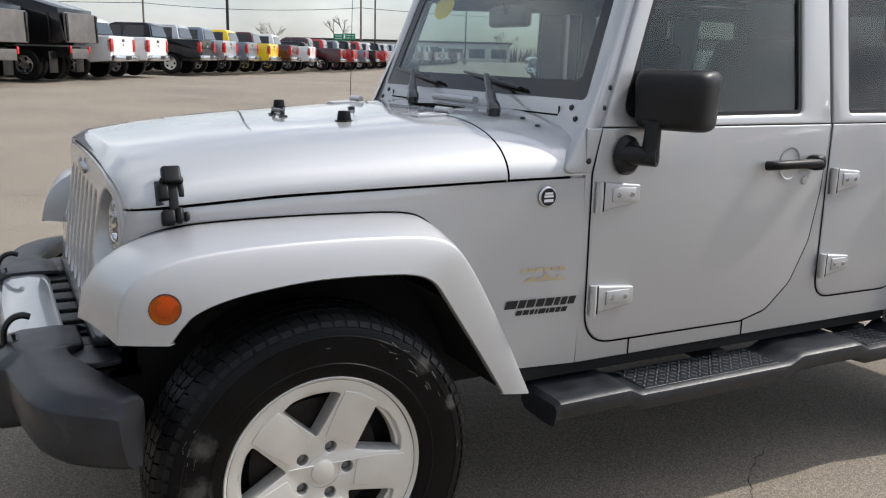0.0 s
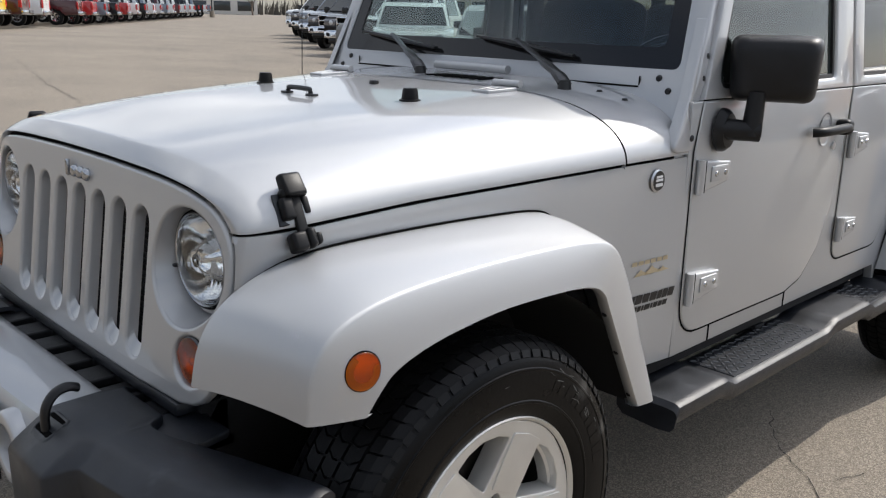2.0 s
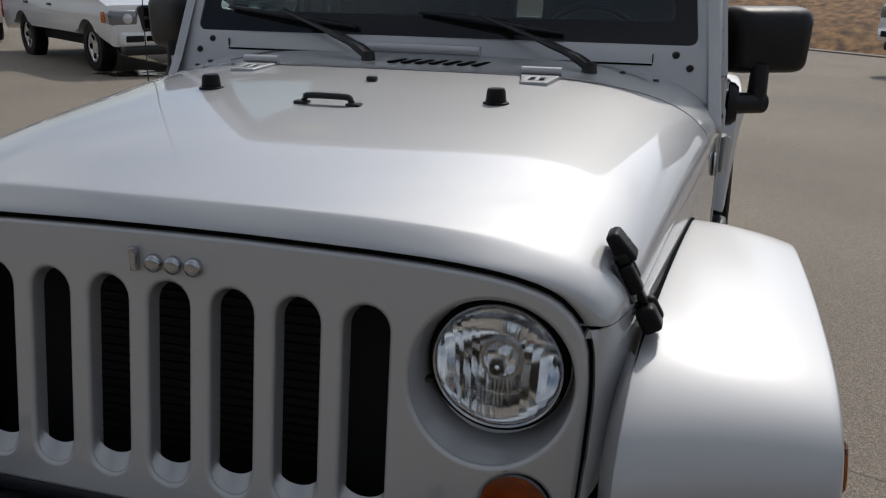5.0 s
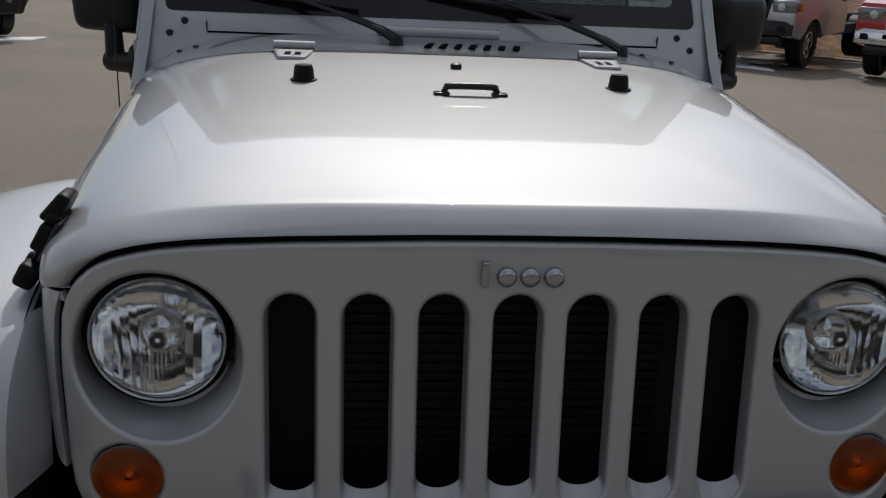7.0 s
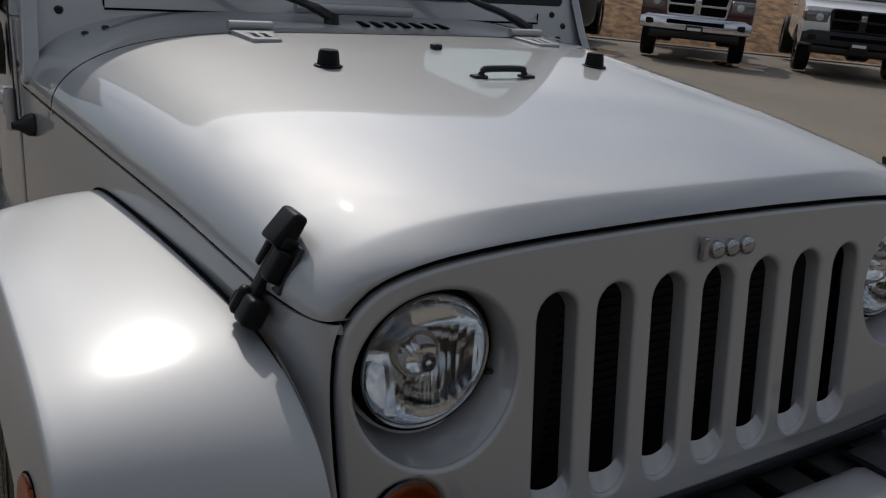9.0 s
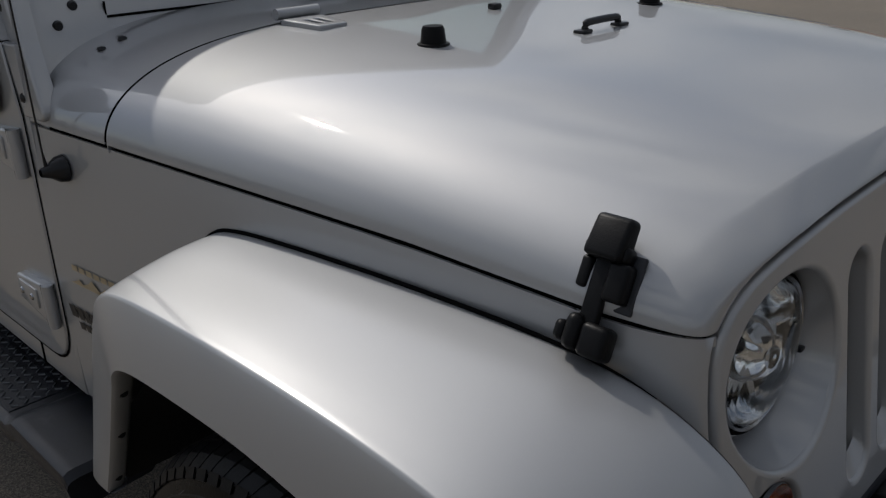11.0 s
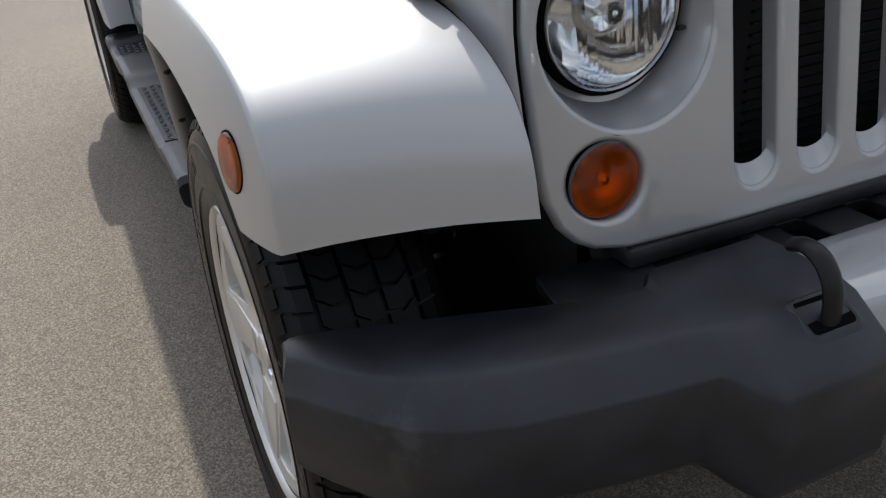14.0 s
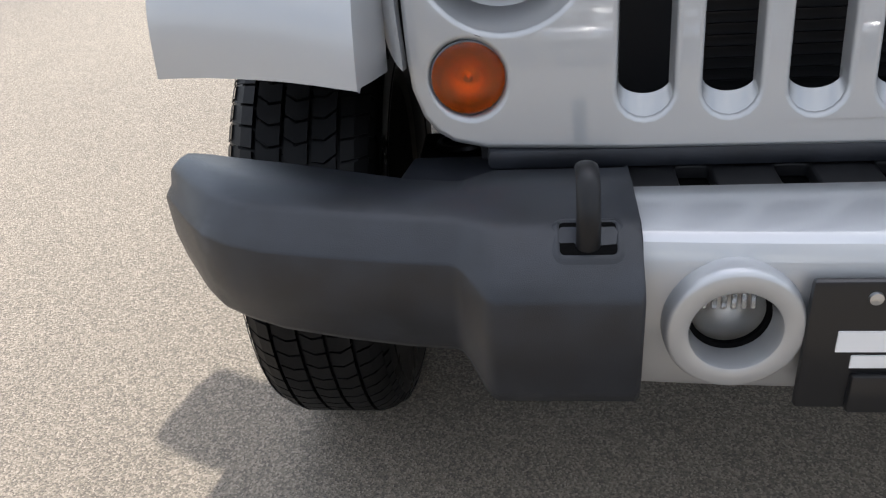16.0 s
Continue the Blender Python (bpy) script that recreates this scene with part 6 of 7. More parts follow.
def pickup(color, at, heading, label, style="pickup", grille="chrome", lift=0.0, length=5.7, group="parked trucks"):
    """A parked truck or car; its front stands at the origin and looks along heading (degrees from x)."""
    x, y = at
    v = thing("pickup_truck" if style in ("pickup", "chassis") else "parked_car", label, "truck" if style in ("pickup", "chassis") else "car", group)
    pt = CAR_PAINT[color]
    car = style == "suv"
    L = 4.75 if car else length
    r = 0.36 if car else 0.42
    hw = 0.92 if car else 1.0
    zb, belt = (0.42, 1.02) if car else (0.58, 1.29)
    f_ax, r_ax = (0.95, L - 1.0) if car else (1.02, L - 1.22)
    hood = 1.02 if car else 1.30
    # lower body
    bm = bmesh.new()
    ar = r + 0.08
    front = [(0.10, zb), (0.06, zb + 0.25), (0.07, hood - 0.22), (0.16, hood - 0.06), (0.42, hood + 0.0), (1.42, hood + 0.06), (1.55, belt + 0.06)]
    if style == "chassis":
        rear = [(2.66, belt + 0.05), (2.66, zb)]
    elif car:
        rear = [(L - 0.25, belt + 0.03), (L - 0.06, belt - 0.1), (L - 0.03, zb + 0.2), (L - 0.12, zb)]
    else:
        rear = [(3.72, belt + 0.06), (3.74, belt + 0.06), (L - 0.04, belt + 0.07), (L, belt + 0.03), (L - 0.02, zb + 0.1), (L - 0.03, zb)]
    under = []
    if style != "chassis":
        under += [(a, b) for a, b in arch_pts(r_ax, ar, r)[::-1]]
    under += [(a, b) for a, b in arch_pts(f_ax, ar, r)[::-1]]
    slab(bm, front + rear + under, hw, None, 0.05)
    body = part("body", bm, pt, v, angle=30)
    # cabin
    bm = bmesh.new()
    top = 1.66 if car else 1.97
    end = L - 0.35 if car else (2.62 if style == "chassis" else 3.72)
    prof = [(1.40, belt + 0.02), (2.05, top - 0.07), (2.25, top), (end - 0.25, top), (end - (0.1 if not car else 0.0), top - 0.08), (end + 0.05, belt + 0.02)]
    slab(bm, prof, hw, [hw * 0.94, hw * 0.76, hw * 0.74, hw * 0.74, hw * 0.76, hw * 0.94], 0.03)
    part("cabin", bm, pt, v, angle=30)
    w0, w1 = hw * 0.90, hw * 0.735
    pane_quad(v, [(1.475, -w0 + 0.06, belt + 0.12), (1.475, w0 - 0.06, belt + 0.12), (2.02, w1 - 0.05, top - 0.095), (2.02, -w1 + 0.05, top - 0.095)], "windshield")
    bk = end + 0.035
    pane_quad(v, [(bk + 0.01, -w0 + 0.12, belt + 0.16), (bk + 0.01, w0 - 0.12, belt + 0.16), (end - 0.06, w1 - 0.08, top - 0.12), (end - 0.06, -w1 + 0.08, top - 0.12)], "rear_window")
    spans = ((1.72, 2.05, 2.50), (2.60, 2.60, end - 0.30)) if style != "chassis" else ((1.72, 2.02, 2.38),)
    for s in (-1, 1):
        for xa, xb, xc in spans:
            lo, hi = s * (hw * 0.915 + 0.012), s * (hw * 0.775 + 0.012)
            pane_quad(v, [(xa, lo, belt + 0.09), (xc + 0.05, lo, belt + 0.09), (xc, hi, top - 0.11), (xb + 0.08, hi, top - 0.11)], "side_window")
        for xx in (f_ax, r_ax):
            far_wheel(v, xx, s * (hw - 0.17), s, r, 0.26 if not car else 0.22, color != "black")
        bm = bmesh.new()
        box(bm, (1.80, s * (hw + 0.12), belt + 0.16), (0.12, 0.22, 0.22), 0.04)
        part("door_mirror", bm, BLACK, v)
        bm = bmesh.new()
        box(bm, (0.19, s * hw * 0.785, hood - 0.235), (0.26, hw * 0.43, 0.23), 0.05, 3)
        hl = part("headlamp", bm, LAMP_HOUSE, v, "clear headlamp with dark housing")
        bm = bmesh.new()
        box(bm, (0.30, s * (hw - 0.005), hood - 0.22), (0.14, 0.03, 0.15), 0.012)
        part("corner_lamp", bm, FAR_AMBER, hl)
        bm = bmesh.new()
        lathe(bm, [(0.0, 0.050), (0.055, 0.052), (0.075, 0.066)], (0.0, s * hw * 0.74, hood - 0.235), "x", 1, 18)
        part("lens", bm, material("far_lens", (0.6, 0.62, 0.64), 0.08, 0.3, 0.5) if "far_lens" not in bpy.data.materials else bpy.data.materials["far_lens"], hl)
        if style != "chassis":
            bm = bmesh.new()
            box(bm, (L - 0.05, s * (hw - 0.10), belt - 0.22), (0.16, 0.20, 0.42), 0.03)
            part("tail_lamp", bm, RED, v)
        for xx in (2.55,) + (() if style == "chassis" else (3.62,)):
            bm = bmesh.new()
            box(bm, (xx - 0.2, s * (hw + 0.004), belt - 0.12), (0.18, 0.02, 0.035), 0.006)
            part("door_handle", bm, BLACK if grille == "black" else pt, v)
    # front: grille, bumper, plate
    gm = CAR_CHROME if grille == "chrome" else BLACK
    bm = bmesh.new()
    gh = 0.40 if car else 0.46
    outl = rounded([(-hw * 0.53, hood - gh), (hw * 0.53, hood - gh), (hw * 0.58, hood - 0.06), (-hw * 0.58, hood - 0.06)], [0.05, 0.05, 0.09, 0.09], 4)
    ch = (gh - 0.17) / 2
    cells = [rounded([(a, b), (a + hw * 0.44, b), (a + hw * 0.455, b + ch), (a, b + ch)] if a > 0 else [(a, b), (a + hw * 0.44, b), (a + hw * 0.44, b + ch), (a - hw * 0.015, b + ch)], 0.03, 3) for a in (-hw * 0.50, hw * 0.06) for b in (hood - gh + 0.035, hood - gh + 0.075 + ch)]
    plate(bm, outl, cells, lambda u, w, d: (0.035 + d + 0.05 * abs(u) ** 2, u, w), 0.012, 0.08, 0.01, 0.04)
    gr = part("front_grille", bm, gm, v)
    bm = bmesh.new()
    box(bm, (0.075, 0, hood - 0.26), (0.03, hw * 1.02, 0.34), 0)
    part("grille_mesh", bm, GAPM, gr, smooth=False)
    if not car:
        bm = bmesh.new()
        box(bm, (0.028, 0, hood - 0.20), (0.02, 0.10, 0.11), 0.02, 3)
        part("emblem_shape", bm, CAR_CHROME if grille == "chrome" else EMBLEM, gr)
    bm = bmesh.new()
    if car:
        box(bm, (0.10, 0, zb + 0.09), (0.20, hw * 1.80, 0.20), 0.06, 3)
    else:
        rows = []
        for k in range(9):
            yy = -hw * 0.99 + hw * 1.98 * k / 8
            o = 0.16 * (abs(yy) / hw) ** 3
            rows.append([(0.12 + o, yy, zb + 0.27), (-0.05 + o, yy, zb + 0.255), (-0.08 + o, yy, zb + 0.20), (-0.07 + o, yy, zb + 0.02), (0.05 + o, yy, zb + 0.0)])
        grid(bm, rows)
    fb = part("front_bumper", bm, pt if car else (gm if grille == "chrome" else BLACK), v)
    if car:
        for yy, ww in ((-hw * 0.68, 0.26), (hw * 0.68, 0.26)):
            bm = bmesh.new()
            box(bm, (0.012, yy, zb + 0.10), (0.05, ww, 0.09), 0.02)
            part("lamp_pocket", bm, LINER, fb)
        bm = bmesh.new()
        box(bm, (0.08, 0, zb - 0.06), (0.20, hw * 1.7, 0.12), 0.03)
        part("valance", bm, BLACK, fb)
    else:
        bm = bmesh.new()
        box(bm, (0.10, 0, zb - 0.07), (0.20, hw * 1.62, 0.16), 0.05, 3)
        part("air_dam", bm, BLACK, fb)
        for yy in (-hw * 0.80, hw * 0.80):
            bm = bmesh.new()
            box(bm, (0.015, yy, zb + 0.13), (0.05, 0.17, 0.10), 0.02)
            part("fog_pocket", bm, LINER, fb)
    bm = bmesh.new()
    box(bm, (-0.07 if not car else 0.005, 0, zb + (0.155 if not car else 0.10)), (0.04, hw * 1.02, 0.075), 0.02)
    part("air_slot", bm, GAPM, fb)
    bm = bmesh.new()
    box(bm, (-0.11 if not car else -0.02, 0, zb + (0.04 if not car else 0.26)), (0.02, 0.31, 0.15), 0.005)
    part("plate_board", bm, BLACK, fb)
    bm = bmesh.new()
    box(bm, (-0.122 if not car else -0.032, 0, zb + (0.05 if not car else 0.27)), (0.004, 0.24, 0.05), 0)
    part("plate_bar", bm, WHITE, fb, smooth=False)
    # rear
    if style == "pickup":
        bm = bmesh.new()
        box(bm, ((3.80 + L) / 2 - 0.03, 0, belt + 0.06), (L - 3.95, hw * 1.72, 0.05), 0.01)
        part("bed_well", bm, LINER, v, smooth=False)
        bm = bmesh.new()
        out = rounded([(-hw * 0.78, zb + 0.16), (hw * 0.78, zb + 0.16), (hw * 0.78, belt + 0.07), (-hw * 0.78, belt + 0.07)], 0.03, 3)
        plate(bm, out, [], lambda u, w, d: (L + 0.012 - d, u, w), 0.012, 0.03)
        tg = part("tailgate", bm, pt, v)
        bm = bmesh.new()
        box(bm, (L + 0.012, 0, belt - 0.06), (0.02, 0.22, 0.09), 0.01)
        part("tailgate_handle", bm, BLACK, tg)
        bm = bmesh.new()
        box(bm, (L + 0.012, 0, belt - 0.20), (0.016, 0.12, 0.07), 0.01)
        part("emblem_shape", bm, CAR_CHROME, tg)
    if style == "chassis":
        bm = bmesh.new()
        for s in (-1, 1):
            box(bm, (4.2, s * 0.42, 0.75), (2.8, 0.09, 0.22), 0.01)
        part("frame_rail", bm, LINER, v)
        for s in (-1, 1):
            far_wheel(v, r_ax, s * 0.62, s, r, 0.24, False)
    elif not car:
        bm = bmesh.new()
        box(bm, (L + 0.08, 0, zb + 0.08), (0.20, hw * 1.94, 0.20), 0.04)
        rb = part("rear_bumper", bm, CAR_CHROME, v)
        bm = bmesh.new()
        box(bm, (L + 0.185, 0, zb + 0.10), (0.012, 0.42, 0.13), 0.004)
        part("plate_recess", bm, BLACK, rb)
    bm = bmesh.new()
    box(bm, (L / 2, 0, zb + 0.02), (L * 0.86, hw * 1.5, 0.20), 0.02)
    part("underbody", bm, LINER, v, smooth=False)
    v.matrix_world = pose(x, y, ground_z(x, y) + lift, 0, 0, heading - 180)
    return v


def compact_car(color, at, heading, label):
    """A boxy compact crossover with round lamps and seven upright slots in its dark grille."""
    v = thing("parked_car", label, "car", "cars facing the lane")
    pt = CAR_PAINT[color]
    hw, zb, hood, top, L, r = 0.90, 0.36, 1.08, 1.67, 4.23, 0.35
    bm = bmesh.new()
    front = [(0.22, zb), (0.08, zb + 0.20), (0.05, 0.62), (0.06, hood - 0.10), (0.14, hood - 0.02), (0.45, hood + 0.02), (1.20, hood + 0.06), (1.35, hood + 0.05)]
    rear = [(L - 0.10, hood + 0.03), (L - 0.04, hood - 0.1), (L - 0.03, zb + 0.2), (L - 0.12, zb)]
    slab(bm, front + rear + arch_pts(L - 0.82, r + 0.07, r)[::-1] + arch_pts(0.84, r + 0.07, r)[::-1], hw, None, 0.06)
    part("body", bm, pt, v, angle=30)
    bm = bmesh.new()
    slab(bm, [(1.18, hood + 0.03), (1.62, top - 0.06), (1.78, top), (L - 0.45, top), (L - 0.16, top - 0.08), (L - 0.08, hood + 0.02)], hw, [hw * 0.95, hw * 0.80, hw * 0.78, hw * 0.78, hw * 0.80, hw * 0.95], 0.03)
    part("cabin", bm, pt, v, angle=30)
    pane_quad(v, [(1.235, -0.76, hood + 0.12), (1.235, 0.76, hood + 0.12), (1.585, 0.66, top - 0.09), (1.585, -0.66, top - 0.09)], "windshield")
    # dark face panel with slots and round lamps
    bm = bmesh.new()
    slots = [rounded([(0.088 * k - 0.028, hood - 0.285), (0.088 * k + 0.028, hood - 0.285), (0.088 * k + 0.028, hood - 0.125), (0.088 * k - 0.028, hood - 0.125)], 0.02, 3) for k in range(-3, 4)]
    plate(bm, rounded([(-0.80, hood - 0.31), (0.80, hood - 0.31), (0.80, hood - 0.09), (-0.80, hood - 0.09)], 0.10, 5), slots, lambda u, w, d: (0.040 + d + 0.06 * u * u, u, w), 0.010, 0.04, 0.004, 0.03)
    face = part("front_grille", bm, BLACK, v)
    for k in range(-3, 4):
        bm = bmesh.new()
        lp = rounded([(0.088 * k - 0.033, hood - 0.29), (0.088 * k + 0.033, hood - 0.29), (0.088 * k + 0.033, hood - 0.12), (0.088 * k - 0.033, hood - 0.12)], 0.024, 3)
        x0 = 0.040 + 0.06 * (0.088 * k) ** 2
        grid(bm, [[(x0 - dx, u, w) for u, w in loop] for loop, dx in ((lp, 0.002), (lp, 0.008), (inset(lp, 0.009), 0.008), (inset(lp, 0.009), 0.002))], close_v=True)
        part("slot_frame", bm, CAR_CHROME, face)
    for s in (-1, 1):
        c = (0.055, s * 0.60, hood - 0.20)
        bm = bmesh.new()
        lathe(bm, [(0.118, 0.02), (0.120, -0.035), (0.112, -0.042), (0.104, -0.030)], c, "x", 1, 32)
        hl = part("headlamp", bm, BLACK, v, "round headlamp in a dark ring")
        bm = bmesh.new()
        lathe(bm, [(0.104, -0.026), (0.06, -0.036), (0.0, -0.040)], c, "x", 1, 28)
        part("lens", bm, LAMP_HOUSE, hl)
        bm = bmesh.new()
        lathe(bm, [(0.062, -0.038), (0.045, -0.044), (0.0, -0.046)], c, "x", 1, 24)
        part("bulb_dish", bm, CAR_CHROME, hl)
        bm = bmesh.new()
        box(bm, (0.20, s * (hw - 0.015), hood - 0.16), (0.10, 0.03, 0.06), 0.012)
        part("corner_lamp", bm, FAR_AMBER, hl)
        bm = bmesh.new()
        lathe(bm, [(0.0, -0.012), (0.045, -0.010), (0.055, 0.01)], (0.045, s * 0.60, zb + 0.22), "x", 1, 18)
        part("fog_lamp", bm, LAMP_HOUSE, v)
        for xx in (0.84, L - 0.82):
            far_wheel(v, xx, s * (hw - 0.13), s, r, 0.22, color != "black")
        pane_quad(v, [(1.42, s * (hw * 0.93 + 0.014), hood + 0.10), (2.42, s * (hw * 0.93 + 0.014), hood + 0.10), (2.40, s * (hw * 0.81 + 0.014), top - 0.10), (1.74, s * (hw * 0.81 + 0.014), top - 0.10)], "side_window")
        pane_quad(v, [(2.50, s * (hw * 0.93 + 0.014), hood + 0.10), (3.40, s * (hw * 0.93 + 0.014), hood + 0.10), (3.36, s * (hw * 0.81 + 0.014), top - 0.10), (2.48, s * (hw * 0.81 + 0.014), top - 0.10)], "side_window")
        bm = bmesh.new()
        box(bm, (1.48, s * (hw + 0.11), hood + 0.13), (0.12, 0.20, 0.16), 0.05, 3)
        part("door_mirror", bm, BLACK, v)
    # dark lower bumper with a plate board
    bm = bmesh.new()
    lp = rounded([(-0.74, zb + 0.02), (0.74, zb + 0.02), (0.80, zb + 0.30), (0.36, zb + 0.34), (-0.36, zb + 0.34), (-0.80, zb + 0.30)], 0.05, 4)
    plate(bm, lp, [], lambda u, w, d: (0.028 + d + 0.07 * u * u + 0.30 * max(0.0, zb + 0.16 - w), u, w), 0.015, 0.06)
    low = part("lower_bumper", bm, BLACK, v)
    bm = bmesh.new()
    box(bm, (0.012, 0, zb + 0.24), (0.02, 0.32, 0.16), 0.006)
    board = part("plate_board", bm, BLACK, low)
    bm = bmesh.new()
    box(bm, (0.0005, 0, zb + 0.24), (0.004, 0.26, 0.06), 0)
    part("plate_bar", bm, WHITE, board, smooth=False)
    bm = bmesh.new()
    box(bm, (L / 2, 0, zb + 0.06), (L * 0.84, hw * 1.5, 0.16), 0.02)
    part("underbody", bm, LINER, v, smooth=False)
    v.matrix_world = pose(at[0], at[1], ground_z(*at), 0, 0, heading - 180)
    return v


GATE = material("dusty_grey_steel", (0.14, 0.13, 0.12), 0.55, 0.3, vary=0.25, scale=3)


def dump_truck(at, heading):
    v = thing("dump_truck", "black dump truck with steel tailgate and mud flaps", "truck", "dump trucks")
    BODY = CAR_PAINT["black"]
    bm = bmesh.new()
    slab(bm, [(2.6, 1.25), (2.3, 2.95), (2.5, 3.05), (5.9, 2.10), (6.05, 1.20), (5.6, 1.05), (2.9, 1.05)], 1.12, None, 0.04)
    dump = part("dump_body", bm, BODY, v, angle=30)
    for i in range(5):
        for s in (-1, 1):
            bm = bmesh.new()
            box(bm, (3.0 + 0.65 * i, s * 1.14, 1.55), (0.07, 0.06, 0.85), 0.015)
            part("side_rib", bm, BODY, dump)
    bm = bmesh.new()
    out = rounded([(-1.05, 1.12), (1.05, 1.12), (1.05, 1.98), (-1.05, 1.98)], 0.03, 3)
    plate(bm, out, [], lambda u, w, d: (6.08 - d + 0.12 * (1.5 - w) * 0.3, u, w), 0.02, 0.05)
    tg = part("tailgate", bm, GATE, v)
    for s in (-1, 1):
        bm = bmesh.new()
        box(bm, (6.09, s * 0.98, 1.55), (0.06, 0.12, 0.80), 0.02)
        part("gate_post", bm, BODY, tg)
        bm = bmesh.new()
        box(bm, (5.55, s * 0.86, 0.55), (0.02, 0.52, 0.62), 0.004)
        part("mud_flap", bm, BLACK, v)
        bm = bmesh.new()
        box(bm, (5.98, s * 0.62, 0.92), (0.05, 0.12, 0.22), 0.02)
        part("tail_lamp", bm, RED, v)
        for xx in (1.0, 4.75):
            far_wheel(v, xx, s * 0.90, s, 0.46, 0.28)
        far_wheel(v, 4.75, s * 0.58, s, 0.46, 0.26)
    bm = bmesh.new()
    box(bm, (5.95, 0, 0.80), (0.10, 1.1, 0.30), 0.02)
    part("hitch_plate", bm, GATE, v)
    bm = bmesh.new()
    slab(bm, [(0.1, 0.6), (0.1, 1.3), (1.0, 1.45), (1.5, 2.1), (2.35, 2.15), (2.4, 0.6)], 1.0, None, 0.06)
    part("cab", bm, BODY, v, angle=30)
    bm = bmesh.new()
    box(bm, (3.6, 0, 0.85), (4.4, 0.9, 0.30), 0.02)
    part("chassis", bm, LINER, v)
    pane_quad(v, [(1.02, -0.9, 1.47), (1.02, 0.9, 1.47), (1.46, 0.85, 2.04), (1.46, -0.85, 2.04)], "windshield")
    x, y = at
    v.matrix_world = pose(x, y, ground_z(x, y), 0, 0, heading - 180)
    return v


# row of trucks with their tails to the lane
ROW_H = 150.0
away = Vector((math.cos(radians(ROW_H)), math.sin(radians(ROW_H))))
along = Vector((0.60, 0.80))
row = ["dump", "dump", "white", "white", "black", "silver", "grey", "yellow", "maroon", "white", "blacksuv", "maroon", "red", "grey", "black", "red", "white", "black",
       "white", "silver", "grey", "white", "maroon", "white", "silver", "white", "black", "black", "white", "grey"]
NAMES = {"white": "white pickup truck with red tail lamps and chrome bumper", "black": "black pickup truck with red tail lamps", "silver": "silver pickup truck with chrome rear bumper",
         "grey": "blue-grey pickup truck with red tail lamps", "yellow": "bright yellow pickup truck with chrome rear bumper", "maroon": "dark maroon pickup truck with red tail lamps", "red": "red pickup truck with chrome rear bumper"}
tail = Vector((-0.04, 23.4))
STEP = [0.0, 3.5, 2.5, 2.4, 4.2, 2.4, 2.5, 2.8]
for i, c in enumerate(row):
    tail = tail + along * (STEP[i] if i < len(STEP) else 3.1)
    if c == "dump":
        p = tail + away * 6.0
        dump_truck((p.x, p.y), ROW_H)
    else:
        p = tail + away * 5.7
        if c == "blacksuv":
            pickup("black", (p.x, p.y), ROW_H, "black sport utility car with dark windows", "suv", "black")
        else:
            pickup(c, (p.x, p.y), ROW_H, NAMES[c], "pickup", "chrome")

# vehicles that face the lane
pickup("white", (9.52, 6.30), 238, "white crossover car with black grille and front plate board", "suv", "black", group="cars facing the lane")
compact_car("black", (11.58, 5.53), 225, "black compact crossover with chrome-ringed grille slots")
compact_car("white", (11.4, 12.1), 226, "white compact crossover with round lamps and black grille")
for (x, y), c in (((14.3, 16.5), "white"), ((16.0, 20.0), "black"), ((18.6, 24.5), "black"), ((20.9, 28.4), "grey"), ((23.1, 32.2), "black"), ((25.3, 35.9), "white")):
    pickup(c, (x, y), 205, {"black": "black heavy pickup truck with chrome grille", "white": "white heavy pickup truck with chrome grille", "grey": "grey heavy pickup truck with chrome grille"}[c], "pickup", "chrome", group="trucks facing the lane")
pickup("white", (14.9, -4.4), 136, "white heavy pickup truck with chrome crossbar grille", "pickup", "chrome", 0.0, group="trucks facing the lane")
pickup("silver", (13.50, -6.45), 132, "silver chassis cab truck with black grille and bumper", "chassis", "black", 0.0, group="trucks facing the lane")
pickup("red", (11.77, -8.73), 132, "red chassis cab truck with dual rear wheels", "chassis", "chrome", 0.0, group="trucks facing the lane")
pickup("maroon", (10.17, -11.49), 132, "maroon chassis cab truck with chrome grille", "chassis", "chrome", 0.0, group="trucks facing the lane")
pickup("white", (8.40, -13.84), 132, "white chassis cab truck with black grille", "chassis", "black", 0.0, group="trucks facing the lane")
pickup("silver", (6.60, -16.2), 132, "silver pickup truck with chrome grille", "pickup", "chrome", 0.0, group="trucks facing the lane")

# meltwater lying under and beside the vehicles
WATER = material("puddle_water", (0.035, 0.032, 0.028), 0.13, spec=0.5, ior=1.33, bump=0.05, bump_scale=14.0)


def puddle(x, y, lx, ly, turn, seed):
    bm = bmesh.new()
    loops = []
    for k, lift in ((1.0, 0.0015), (0.97, 0.004), (0.5, 0.0045)):
        ring = []
        for i in range(48):
            a = 2 * math.pi * i / 48
            r = 1 + 0.9 * noise.noise(Vector((1.3 * math.cos(a), 1.3 * math.sin(a), seed))) + 0.4 * noise.noise(Vector((4 * math.cos(a), 4 * math.sin(a), seed + 7)))
            u, w = lx * r * k * math.cos(a), ly * r * k * math.sin(a)
            px, py = x + u * math.cos(turn) - w * math.sin(turn), y + u * math.sin(turn) + w * math.cos(turn)
            ring.append((px, py, ground_z(px, py) + lift))
        loops.append(ring)
    vs = grid(bm, loops, close_v=True)
    bm.faces.new(vs[-1])
    tagged(part("puddle", bm, WATER, None), "shallow puddle of meltwater on the asphalt", "puddle", "puddles")


